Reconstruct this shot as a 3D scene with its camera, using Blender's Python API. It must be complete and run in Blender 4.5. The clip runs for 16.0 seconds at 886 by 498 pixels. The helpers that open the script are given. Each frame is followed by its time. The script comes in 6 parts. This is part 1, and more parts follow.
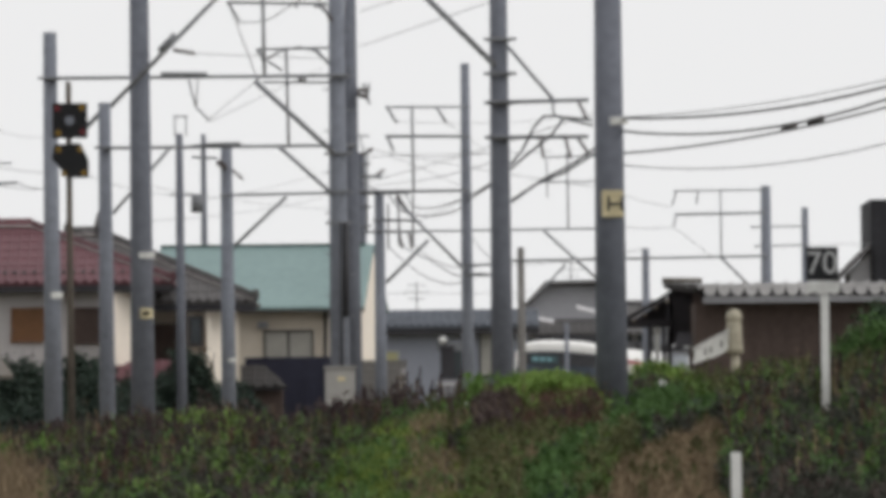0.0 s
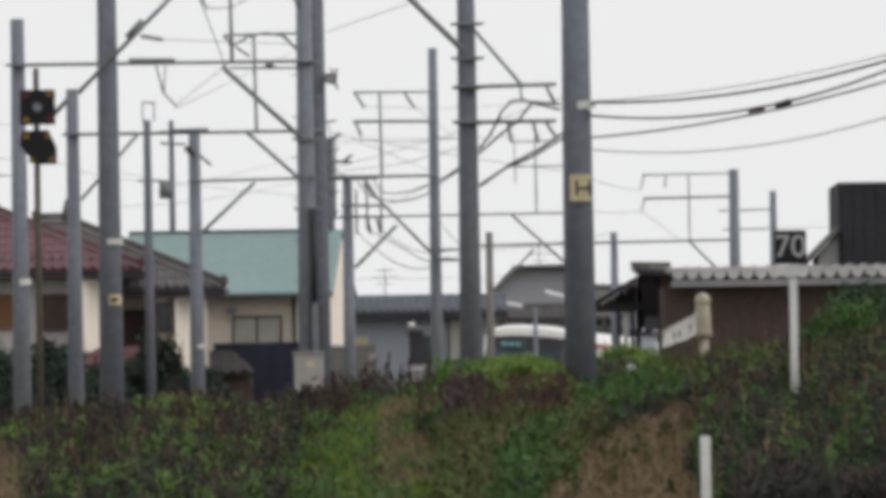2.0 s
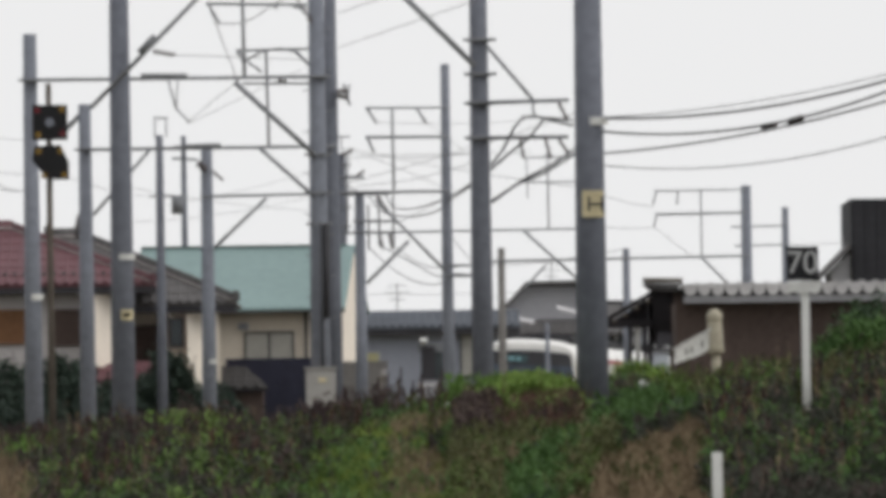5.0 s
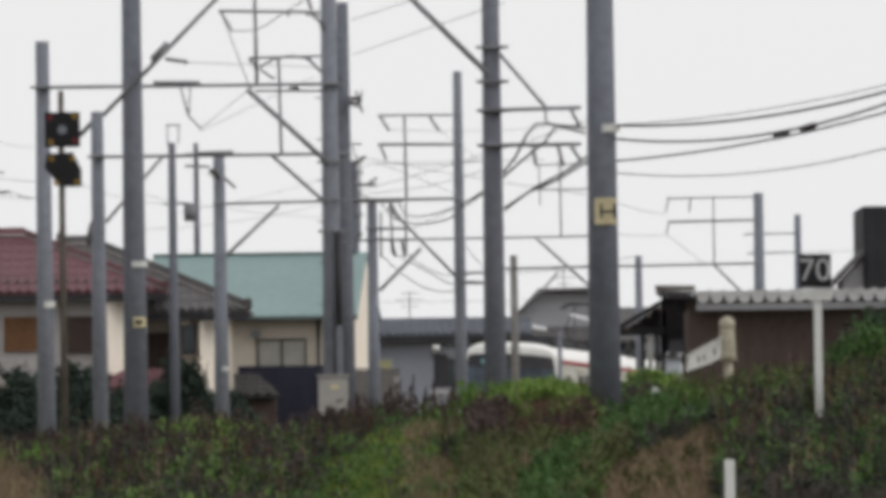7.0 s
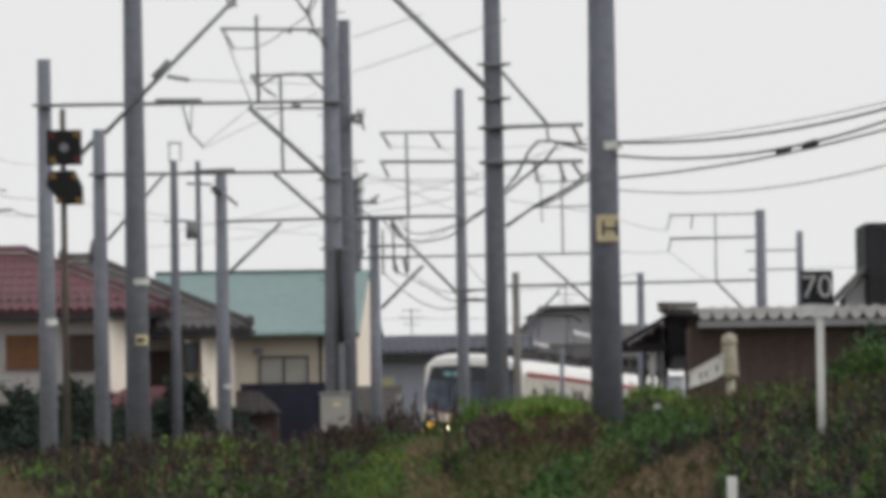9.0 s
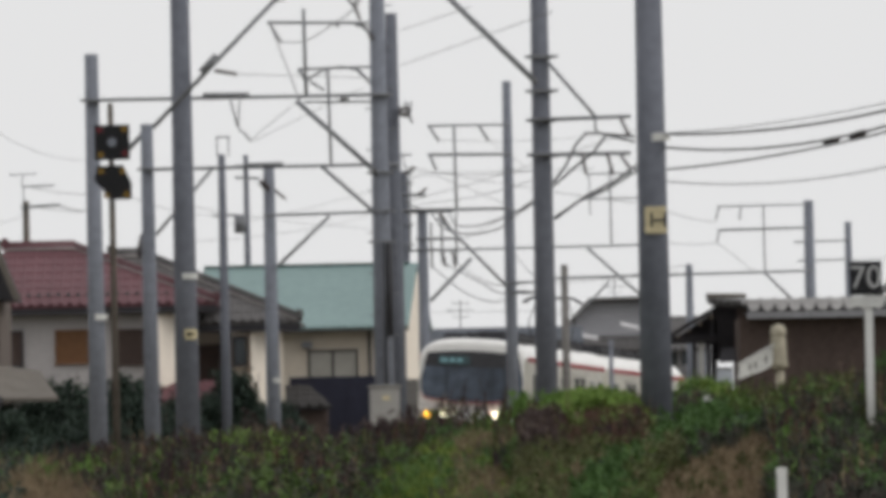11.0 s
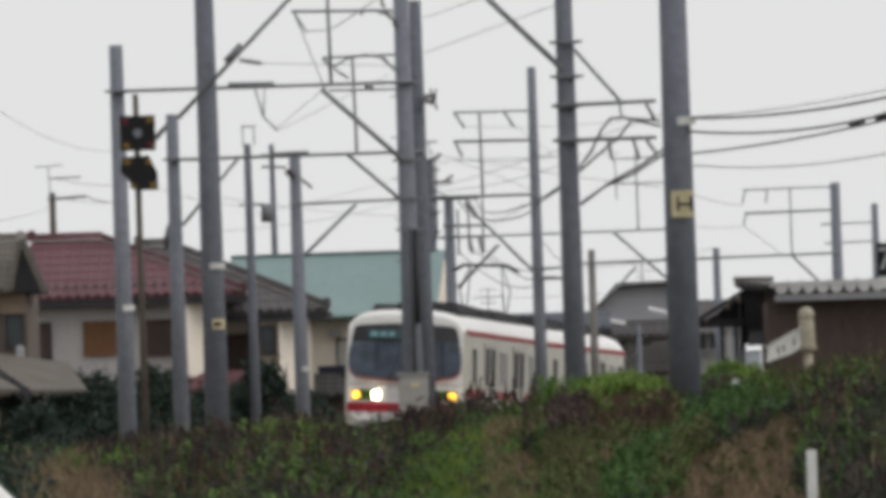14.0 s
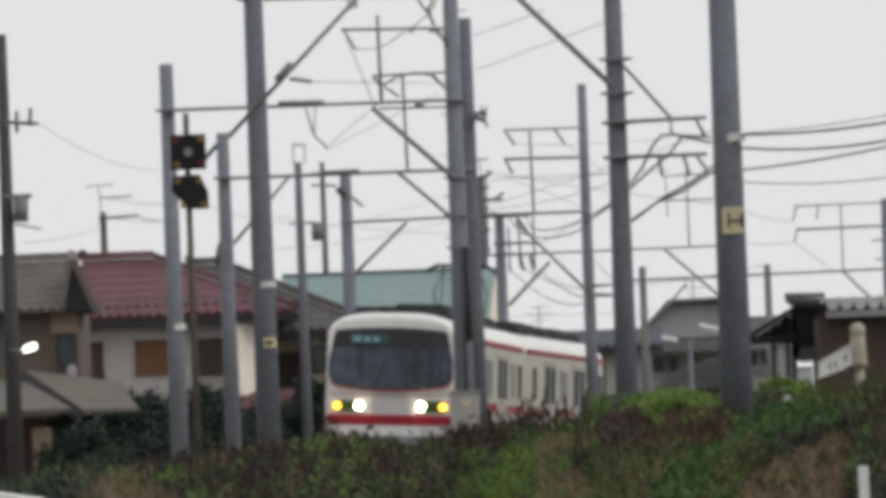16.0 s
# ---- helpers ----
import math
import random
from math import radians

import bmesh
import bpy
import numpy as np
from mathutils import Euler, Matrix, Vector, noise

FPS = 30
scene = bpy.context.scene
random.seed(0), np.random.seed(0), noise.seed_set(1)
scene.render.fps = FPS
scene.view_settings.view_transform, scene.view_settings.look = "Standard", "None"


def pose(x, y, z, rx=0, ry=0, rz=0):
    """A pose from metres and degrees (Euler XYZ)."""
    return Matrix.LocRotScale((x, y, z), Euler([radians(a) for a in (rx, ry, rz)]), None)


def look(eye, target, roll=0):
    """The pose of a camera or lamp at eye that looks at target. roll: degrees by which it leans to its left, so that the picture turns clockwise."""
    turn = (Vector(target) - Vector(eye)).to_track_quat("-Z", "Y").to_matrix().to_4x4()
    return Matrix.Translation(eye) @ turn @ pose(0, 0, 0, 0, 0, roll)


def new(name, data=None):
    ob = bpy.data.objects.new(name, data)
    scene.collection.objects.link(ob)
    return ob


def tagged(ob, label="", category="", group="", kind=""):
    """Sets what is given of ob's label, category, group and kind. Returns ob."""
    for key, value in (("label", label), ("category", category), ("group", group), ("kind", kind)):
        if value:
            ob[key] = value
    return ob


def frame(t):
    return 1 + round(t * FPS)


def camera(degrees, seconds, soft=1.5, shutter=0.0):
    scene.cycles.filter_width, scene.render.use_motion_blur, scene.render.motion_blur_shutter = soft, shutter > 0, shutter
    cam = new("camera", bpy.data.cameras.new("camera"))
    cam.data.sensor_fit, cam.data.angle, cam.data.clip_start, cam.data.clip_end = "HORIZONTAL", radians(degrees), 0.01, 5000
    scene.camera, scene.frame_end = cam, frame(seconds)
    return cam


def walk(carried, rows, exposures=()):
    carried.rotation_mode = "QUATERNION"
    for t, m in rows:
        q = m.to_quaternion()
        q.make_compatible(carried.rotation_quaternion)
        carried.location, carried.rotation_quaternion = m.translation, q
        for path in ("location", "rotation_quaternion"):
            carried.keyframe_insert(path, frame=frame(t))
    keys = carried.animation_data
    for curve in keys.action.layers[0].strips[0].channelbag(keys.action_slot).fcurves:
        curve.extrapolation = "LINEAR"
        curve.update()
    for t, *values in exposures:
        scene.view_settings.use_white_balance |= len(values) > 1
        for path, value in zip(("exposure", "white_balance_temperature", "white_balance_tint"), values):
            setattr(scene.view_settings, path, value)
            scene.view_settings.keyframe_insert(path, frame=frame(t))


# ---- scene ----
# A railway embankment behind a weedy bank, seen through a long lens; an overcast day.
# x to the right, y away from the camera, z up from the ground of the houses; rails about 1.4 m up.
EYE = Vector((0.0, 0.0, 1.45))
cam = camera(6.0, 16.0, soft=5.4)
# seconds, pan to the left, tilt up, lean (degrees)
PATH = [
    (0.0, -0.000, 1.471, 0.65),
    (0.5, -0.123, 1.456, 0.78),
    (1.0, -0.129, 1.449, 0.84),
    (1.5, -0.154, 1.477, 0.81),
    (2.0, -0.213, 1.366, 0.91),
    (2.5, -0.257, 1.441, 0.72),
    (3.0, -0.216, 1.458, 0.59),
    (3.5, -0.125, 1.479, 0.78),
    (4.0, -0.130, 1.501, 0.85),
    (6.3, -0.110, 1.434, 0.69),
    (6.5, -0.104, 1.456, 0.67),
    (7.0, -0.049, 1.525, 0.81),
    (7.5, 0.053, 1.522, 0.98),
    (8.0, -0.018, 1.630, 0.87),
    (10.3, -0.034, 1.645, 1.06),
    (10.5, 0.060, 1.622, 1.17),
    (11.0, 0.292, 1.599, 1.22),
    (11.5, 0.208, 1.604, 1.38),
    (12.0, 0.135, 1.695, 1.39),
    (12.5, 0.233, 1.635, 1.66),
    (13.0, 0.200, 1.590, 1.71),
    (13.5, 0.420, 1.544, 1.72),
    (14.0, 0.477, 1.515, 1.92),
    (14.5, 0.553, 1.548, 1.73),
    (15.0, 0.563, 1.599, 1.89),
    (15.5, 0.617, 1.657, 2.11),
    (16.0, 0.818, 1.647, 2.16),
]
walk(cam, [(t, pose(*EYE, 90 + tilt, 0, pan) @ pose(0, 0, 0, 0, 0, -lean)) for t, pan, tilt, lean in PATH],
     exposures=[(0, 0.02), (4.2, 0.02), (8.0, 0.0), (10.5, -0.1), (16.0, -0.12)])

# ---- light: overcast sky, a wide weak sun ----
world = bpy.data.worlds.new("overcast")
scene.world = world
world.use_nodes = True
wn = world.node_tree
sky = wn.nodes.new("ShaderNodeTexSky")
sky.sky_type, sky.sun_disc = "NISHITA", False
sky.sun_elevation, sky.sun_rotation = radians(35), radians(110)
sky.air_density, sky.dust_density, sky.ozone_density = 1.0, 6.0, 1.0
grey = wn.nodes.new("ShaderNodeHueSaturation")
grey.inputs["Saturation"].default_value = 0.06
wn.links.new(sky.outputs[0], grey.inputs["Color"])
cloud = wn.nodes.new("ShaderNodeMix")
cloud.data_type = "RGBA"
cloud.inputs[0].default_value = 0.93
cloud.inputs[7].default_value = (8.9, 8.9, 8.95, 1)
wn.links.new(grey.outputs[0], cloud.inputs[6])
wn.links.new(cloud.outputs[2], wn.nodes["Background"].inputs[0])
wn.nodes["Background"].inputs[1].default_value = 0.1
sun = new("sun", bpy.data.lights.new("sun", "SUN"))
sun.data.energy, sun.data.angle, sun.data.color = 0.9, radians(30), (1.0, 0.97, 0.94)
sun.matrix_world = look((100, -35, 75), (0, 0, 0))


# ---- materials ----
def mat(name, color, rough=0.8, metal=0.0, vary=0.25, grain=6.0, stain=0.6, bump=0.15, island=0.0, tint=None, obj=0.0):
    """Base colour varied at two scales, with a fine bump. grain, stain: noise scales per metre."""
    m = bpy.data.materials.new(name)
    m.use_nodes = True
    nt = m.node_tree
    n, l = nt.nodes, nt.links
    b = n["Principled BSDF"]
    b.inputs["Roughness"].default_value, b.inputs["Metallic"].default_value = rough, metal
    b.inputs["Specular IOR Level"].default_value = 0.25
    co = n.new("ShaderNodeTexCoord")
    fine, wide = n.new("ShaderNodeTexNoise"), n.new("ShaderNodeTexNoise")
    fine.inputs["Scale"].default_value, wide.inputs["Scale"].default_value = grain, stain
    fine.inputs["Detail"].default_value, wide.inputs["Detail"].default_value = 5, 3
    for q in (fine, wide):
        l.new(co.outputs["Object"], q.inputs["Vector"])
    add = n.new("ShaderNodeMath")
    add.operation = "ADD"
    l.new(fine.outputs[0], add.inputs[0])
    l.new(wide.outputs[0], add.inputs[1])
    total = add.outputs[0]
    if island:
        geo = n.new("ShaderNodeNewGeometry")
        k = n.new("ShaderNodeMath")
        k.operation = "MULTIPLY_ADD"
        k.inputs[1].default_value = island
        l.new(geo.outputs["Random Per Island"], k.inputs[0])
        l.new(total, k.inputs[2])
        total = k.outputs[0]
    if obj:
        info = n.new("ShaderNodeObjectInfo")
        k = n.new("ShaderNodeMath")
        k.operation = "MULTIPLY_ADD"
        k.inputs[1].default_value = obj
        l.new(info.outputs["Random"], k.inputs[0])
        l.new(total, k.inputs[2])
        total = k.outputs[0]
    top = 1.35 + island + obj
    rng = n.new("ShaderNodeMapRange")
    rng.inputs[1].default_value, rng.inputs[2].default_value = 0.65, top
    l.new(total, rng.inputs[0])
    mix = n.new("ShaderNodeMix")
    mix.data_type = "RGBA"
    other = tint or [c * (1 - vary) for c in color]
    mix.inputs[6].default_value = (*other, 1)
    mix.inputs[7].default_value = (*[min(1, c * (1 + vary)) for c in color], 1)
    l.new(rng.outputs[0], mix.inputs[0])
    l.new(mix.outputs[2], b.inputs["Base Color"])
    if bump:
        bp = n.new("ShaderNodeBump")
        bp.inputs["Strength"].default_value, bp.inputs["Distance"].default_value = bump, 0.02
        l.new(fine.outputs[0], bp.inputs["Height"])
        l.new(bp.outputs[0], b.inputs["Normal"])
    return m


def glow(name, color, strength):
    m = bpy.data.materials.new(name)
    m.use_nodes = True
    b = m.node_tree.nodes["Principled BSDF"]
    b.inputs["Base Color"].default_value = (*color, 1)
    b.inputs["Emission Color"].default_value = (*color, 1)
    b.inputs["Emission Strength"].default_value = strength
    return m


CONCRETE = mat("concrete", (0.195, 0.208, 0.242), 0.9, 0, 0.22, 7, 0.7)
CONCRETE_DARK = mat("dark grey concrete", (0.138, 0.146, 0.172), 0.9, 0, 0.22, 7, 0.7)
CONCRETE_WARM = mat("weathered concrete", (0.19, 0.18, 0.17), 0.9, 0, 0.25, 7, 0.7)
STEEL = mat("galvanised steel", (0.2, 0.206, 0.22), 0.6, 0.2, 0.25, 12, 1.5, 0.05)
DARK_POLE = mat("dark weathered pole", (0.07, 0.068, 0.075), 0.9, 0, 0.3, 7, 0.7)
RUST = mat("dull brown steel", (0.1, 0.085, 0.07), 0.8, 0.1, 0.3, 9, 1.2)
WIRE = mat("wire", (0.15, 0.15, 0.155), 0.6, 0.2, 0.1, 3, 1, 0)
CABLE_GREY = mat("grey cable", (0.11, 0.11, 0.12), 0.6, 0, 0.1, 3, 1, 0)
CABLE = mat("cable", (0.05, 0.05, 0.055), 0.6, 0, 0.1, 3, 1, 0)
PORCELAIN = mat("insulator", (0.09, 0.07, 0.065), 0.3, 0, 0.2, 9, 2, 0)
WHITE = mat("white paint", (0.72, 0.72, 0.7), 0.6, 0, 0.1, 8, 1)
DIRTY_WHITE = mat("dirty white paint", (0.6, 0.6, 0.58), 0.8, 0, 0.25, 9, 1.3)
YELLOW = mat("faded yellow paint", (0.6, 0.52, 0.33), 0.7, 0, 0.15, 12, 3)
BLACK = mat("black paint", (0.012, 0.012, 0.014), 0.6, 0, 0.2, 9, 2)
GROUND = mat("soil and dry grass", (0.13, 0.105, 0.07), 1, 0, 0.35, 5, 0.5, 0.6, tint=(0.06, 0.075, 0.03))
BALLAST = mat("ballast", (0.13, 0.1, 0.08), 1, 0, 0.4, 25, 1, 0.8)
RAILSTEEL = mat("rail steel", (0.12, 0.08, 0.06), 0.5, 0.6, 0.3, 9, 1)
WOOD = mat("sleeper", (0.11, 0.09, 0.075), 0.9, 0, 0.3, 8, 1)
MORTAR = mat("pale mortar", (0.34, 0.32, 0.31), 0.9, 0, 0.2, 8, 1)
RED_TILE = mat("red glazed tile", (0.13, 0.058, 0.068), 0.5, 0, 0.3, 6, 0.7, 0.1, obj=0.3)
GREY_TILE = mat("grey roof tile", (0.105, 0.1, 0.1), 0.7, 0, 0.3, 6, 0.7, 0.1, obj=0.3)
BROWN_TILE = mat("brown-grey roof tile", (0.14, 0.125, 0.108), 0.75, 0, 0.3, 6, 0.7, 0.1, obj=0.3)
TEAL = mat("teal sheet roof", (0.22, 0.305, 0.3), 0.6, 0, 0.1, 4, 0.4, 0.05)
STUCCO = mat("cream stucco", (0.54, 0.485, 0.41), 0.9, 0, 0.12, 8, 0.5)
# lit copy of the cream stucco, for walls turned towards the light
STUCCO_LIT = mat("cream stucco with light painted in", (0.86, 0.78, 0.68), 0.9, 0, 0.08, 8, 0.5)
STUCCO_LILAC = mat("grey-white plaster", (0.42, 0.395, 0.39), 0.9, 0, 0.12, 8, 0.5)
STUCCO_GREY = mat("grey stucco", (0.37, 0.37, 0.39), 0.9, 0, 0.12, 8, 0.5)
STUCCO_BLUE = mat("blue-grey siding", (0.27, 0.285, 0.33), 0.8, 0, 0.12, 8, 0.5)
SHUTTER = mat("orange-brown shutter", (0.17, 0.085, 0.042), 0.7, 0, 0.2, 6, 1)
SHUTTER_DARK = mat("dark brown shutter", (0.075, 0.052, 0.045), 0.7, 0, 0.2, 6, 1)
TRIM = mat("dark eave board", (0.045, 0.043, 0.048), 0.8, 0, 0.2, 6, 1)
NAVY = mat("navy sheet fence", (0.026, 0.027, 0.046), 0.6, 0, 0.2, 4, 0.6)
GLASS_DARK = mat("dim window glass", (0.05, 0.06, 0.065), 0.12, 0, 0.2, 2, 0.7, 0)
CURTAIN = mat("net curtain behind glass", (0.34, 0.33, 0.3), 0.5, 0, 0.12, 3, 1, 0)
BROWN_WALL = mat("brown board wall", (0.078, 0.057, 0.05), 0.85, 0, 0.25, 8, 0.8)
SHEET = mat("pale corrugated sheet", (0.5, 0.49, 0.5), 0.6, 0.1, 0.2, 6, 0.8)
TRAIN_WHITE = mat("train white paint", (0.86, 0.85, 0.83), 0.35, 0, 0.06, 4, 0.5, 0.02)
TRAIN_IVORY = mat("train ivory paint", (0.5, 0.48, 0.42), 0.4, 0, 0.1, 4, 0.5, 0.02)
TRAIN_RED = mat("train red paint", (0.34, 0.02, 0.034), 0.4, 0, 0.12, 4, 0.5, 0.02)
SIDE_GLASS = mat("side window glass", (0.06, 0.062, 0.062), 0.8, 0, 0.3, 2, 0.7, 0)
# wide, strong colour variation paints uneven reflections into the glass
TRAIN_GLASS = mat("windscreen glass with painted reflections", (0.062, 0.078, 0.105), 0.12, 0, 0.6, 3.5, 1.4, 0)
TRAIN_DARK = mat("roof equipment grey", (0.05, 0.05, 0.055), 0.8, 0, 0.3, 5, 1)
LAMP_WHITE = glow("headlamp", (1.0, 0.84, 0.6), 40)
LAMP_AMBER = glow("amber lamp", (1.0, 0.5, 0.05), 4)
LENS_GREEN = mat("dark green lens", (0.05, 0.09, 0.02), 0.2, 0, 0.2, 9, 2, 0)
TUBE_LIGHT = glow("tube lamp", (0.95, 1.0, 0.85), 5)


# ---- mesh helpers ----
def box(bm, x0, x1, y0, y1, z0, z1, bevel=0.0):
    v = [bm.verts.new(p) for p in ((x0, y0, z0), (x1, y0, z0), (x1, y1, z0), (x0, y1, z0),
                                   (x0, y0, z1), (x1, y0, z1), (x1, y1, z1), (x0, y1, z1))]
    faces = [bm.faces.new([v[i] for i in f]) for f in
             ((3, 2, 1, 0), (4, 5, 6, 7), (0, 1, 5, 4), (1, 2, 6, 5), (2, 3, 7, 6), (3, 0, 4, 7))]
    if bevel:
        bmesh.ops.bevel(bm, geom=list({e for f in faces for e in f.edges}), offset=bevel, segments=2, affect="EDGES")
    return bm


def tube(bm, points, r0, r1=None, n=8):
    """A round bar along points, closed at both ends."""
    points = [Vector(p) for p in points]
    r1 = r0 if r1 is None else r1
    rings = []
    for i, p in enumerate(points):
        d = (points[min(i + 1, len(points) - 1)] - points[max(i - 1, 0)]).normalized()
        a = d.cross(Vector((0, 1, 0)) if abs(d.y) < 0.9 else Vector((1, 0, 0))).normalized()
        b = d.cross(a)
        r = r0 + (r1 - r0) * i / (len(points) - 1)
        rings.append([bm.verts.new(p + r * (math.cos(k * math.tau / n) * a + math.sin(k * math.tau / n) * b)) for k in range(n)])
    for q, w in zip(rings, rings[1:]):
        for k in range(n):
            f = bm.faces.new((q[k], q[(k + 1) % n], w[(k + 1) % n], w[k]))
            f.smooth = n > 5
    bm.faces.new(rings[0])
    bm.faces.new(rings[-1][::-1])
    return bm


def prism(bm, outline, y0, y1):
    """An outline of (x, z) drawn out from y0 to y1."""
    a = [bm.verts.new((x, y0, z)) for x, z in outline]
    b = [bm.verts.new((x, y1, z)) for x, z in outline]
    bm.faces.new(a)
    bm.faces.new(b[::-1])
    for i in range(len(a)):
        j = (i + 1) % len(a)
        bm.faces.new((a[j], a[i], b[i], b[j]))
    return bm


def slab(bm, corners, thick):
    """A flat plate with the given top corners, thickened downwards."""
    a = [bm.verts.new(c) for c in corners]
    b = [bm.verts.new((c[0], c[1], c[2] - thick)) for c in corners]
    bm.faces.new(a)
    bm.faces.new(b[::-1])
    for i in range(len(a)):
        j = (i + 1) % len(a)
        bm.faces.new((a[j], a[i], b[i], b[j]))
    return bm


def part(name, bm, material, parent, label=""):
    bmesh.ops.recalc_face_normals(bm, faces=bm.faces)
    me = bpy.data.meshes.new(name)
    bm.to_mesh(me)
    bm.free()
    me.materials.append(material)
    ob = new(name, me)
    ob.parent = parent
    return tagged(ob, label)


def thing(name, label, category, group="", kind="", at=(0, 0, 0)):
    ob = new(name)
    ob.location = at
    return tagged(ob, label, category, group, kind)


def bm_box(*a, **k):
    return box(bmesh.new(), *a, **k)


def bm_tube(*a, **k):
    return tube(bmesh.new(), *a, **k)


def sag(p, q, drop, n=14):
    p, q = Vector(p), Vector(q)
    return [p.lerp(q, i / n) - Vector((0, 0, 4 * drop * (i / n) * (1 - i / n))) for i in range(n + 1)]


# ---- the lie of the land ----
def lerp_table(x, table):
    if x <= table[0][0]:
        return table[0][1]
    for (a, p), (b, q) in zip(table, table[1:]):
        if x <= b:
            return p + (q - p) * (x - a) / (b - a)
    return table[-1][1]


def smooth(x, a, b):
    k = min(1, max(0, (x - a) / (b - a)))
    return k * k * (3 - 2 * k)


def track_x(y):
    """The line of the curving track, straight beyond its curve."""
    k = min(290, max(176, y))
    u = (k - 228) / 50
    slope = (((4 * 0.455 * u + 3 * 0.06) * u + 2 * 1.008) * u + 6.402) / 50
    return (((0.455 * u + 0.06) * u + 1.008) * u + 6.402) * u + 1.358 + slope * (y - k)


def rail_z(y):
    """The line falls gently away from the camera."""
    u = (min(320, y) - 228) / 50
    return 1.363 - 0.192 * u - 0.047 * u * u


CANT = 3.25  # degrees by which the curve's track leans to its inner side


def bank_top(x):
    return lerp_table(x, [(-12, 0.6), (-7, 1.25), (-4, 1.55), (-3, 1.58), (-2, 1.48), (-1.2, 1.68), (-0.5, 1.86), (1, 1.92), (2, 2.04), (4, 2.06), (6, 2.3), (12, 2.6)])


def ground_z(x, y):
    bank = bank_top(x * 112 / max(y, 80)) * smooth(y, 58, 112)
    if y < 125:
        z = bank
    else:
        side = x - track_x(y)
        bed = (rail_z(y) - 0.45) * smooth(side, -17, -11) * (1 - 0.8 * smooth(side, 9, 16))
        z = bank + (bed - bank) * smooth(y, 125, 165)
    z *= 1 - smooth(y, 400, 480)
    z *= 1 - smooth(abs(x), 60, 90)
    return z + 0.05 * noise.noise((x * 0.7, y * 0.7, 0))


def build_ground():
    xs = [-2500, -900, -300, -120, -90, -60, -40, -30] + [-24 + 0.75 * i for i in range(65)] + [30, 40, 60, 90, 120, 300, 900, 2500]
    ys = [-2500, -600, -100, -20, 10, 30, 45] + [55 + 1.5 * i for i in range(50)] + [130 + 5 * i for i in range(70)] + [500, 600, 900, 1500, 2500, 3200]
    verts = [(x, y, ground_z(x, y)) for y in ys for x in xs]
    w = len(xs)
    faces = [(j * w + i, j * w + i + 1, (j + 1) * w + i + 1, (j + 1) * w + i) for j in range(len(ys) - 1) for i in range(w - 1)]
    me = bpy.data.meshes.new("ground")
    me.from_pydata(verts, [], faces)
    for p in me.polygons:
        p.use_smooth = True
    me.materials.append(GROUND)
    tagged(new("ground", me), "bare soil and dry grass of the bank and plots", "ground", kind="structure")


def build_track():
    track = thing("railway_track", "single railway track on brown ballast curving through the gantries", "railway track", kind="structure")
    ys = [150 + 5 * i for i in range(30)]
    bm = bmesh.new()
    rows = []
    for y in ys:
        c, z = track_x(y), rail_z(y)
        rows.append([bm.verts.new((c + o, y, z + dz)) for o, dz in ((-2.8, -0.75), (-1.6, -0.22), (1.6, -0.22), (2.8, -0.75))])
    for a, b in zip(rows, rows[1:]):
        for i in range(3):
            bm.faces.new((a[i], a[i + 1], b[i + 1], b[i]))
    part("ballast", bm, BALLAST, track)
    for o in (-0.535, 0.535):
        bm = bmesh.new()
        rows = [[bm.verts.new((track_x(y) + o + dx, y, rail_z(y) + dz - o * math.tan(radians(CANT)))) for dx, dz in ((-0.035, -0.15), (-0.035, 0), (0.035, 0), (0.035, -0.15))] for y in ys]
        for a, b in zip(rows, rows[1:]):
            for i in range(4):
                bm.faces.new((a[i], a[(i + 1) % 4], b[(i + 1) % 4], b[i]))
        part("rail", bm, RAILSTEEL, track)
    first = None
    for i in range(150):
        y = 152 + 0.9 * i
        if first is None:
            ob = first = part("sleeper", bm_box(-1.05, 1.05, -0.11, 0.11, -0.23, -0.15), WOOD, track)
        else:
            ob = new("sleeper", first.data)
            ob.parent = track
        ob.location = (track_x(y), y, rail_z(y))
        ob.rotation_euler = (0, radians(CANT), -math.atan((track_x(y + 1) - track_x(y - 1)) / 2))


build_ground()
build_track()


# ---- poles ----
def shaft(parent, x, y, top, r, material=None, foot=None, name="pole", n=20):
    foot = ground_z(x, y) - 0.3 if foot is None else foot
    part(name, bm_tube([(x, y, foot), (x, y, top)], r + (top - foot) / 150, r, n), material or CONCRETE, parent)


def tag(parent, p, r, w, h, material=None, name="tag"):
    """A band wrapped round the side of a pole that faces the field."""
    x, y, z = p
    bm = bmesh.new()
    for a0 in range(-5, 5):
        q = []
        for a, zz in ((a0, z - h / 2), (a0 + 1, z - h / 2), (a0 + 1, z + h / 2), (a0, z + h / 2)):
            t = a / 5 * w
            q.append(bm.verts.new((x + (r + 0.012) * math.sin(t), y - (r + 0.012) * math.cos(t), zz)))
        bm.faces.new(q)
    part(name, bm, material or DIRTY_WHITE, parent)


def clamp(parent, x, y, z, r):
    bm = bm_tube([(x, y, z - 0.03), (x, y, z + 0.03)], r + 0.015, n=16)
    box(bm, x - r - 0.1, x + r + 0.1, y - r - 0.03, y - r + 0.03, z - 0.025, z + 0.025)
    part("clamp", bm, STEEL, parent)


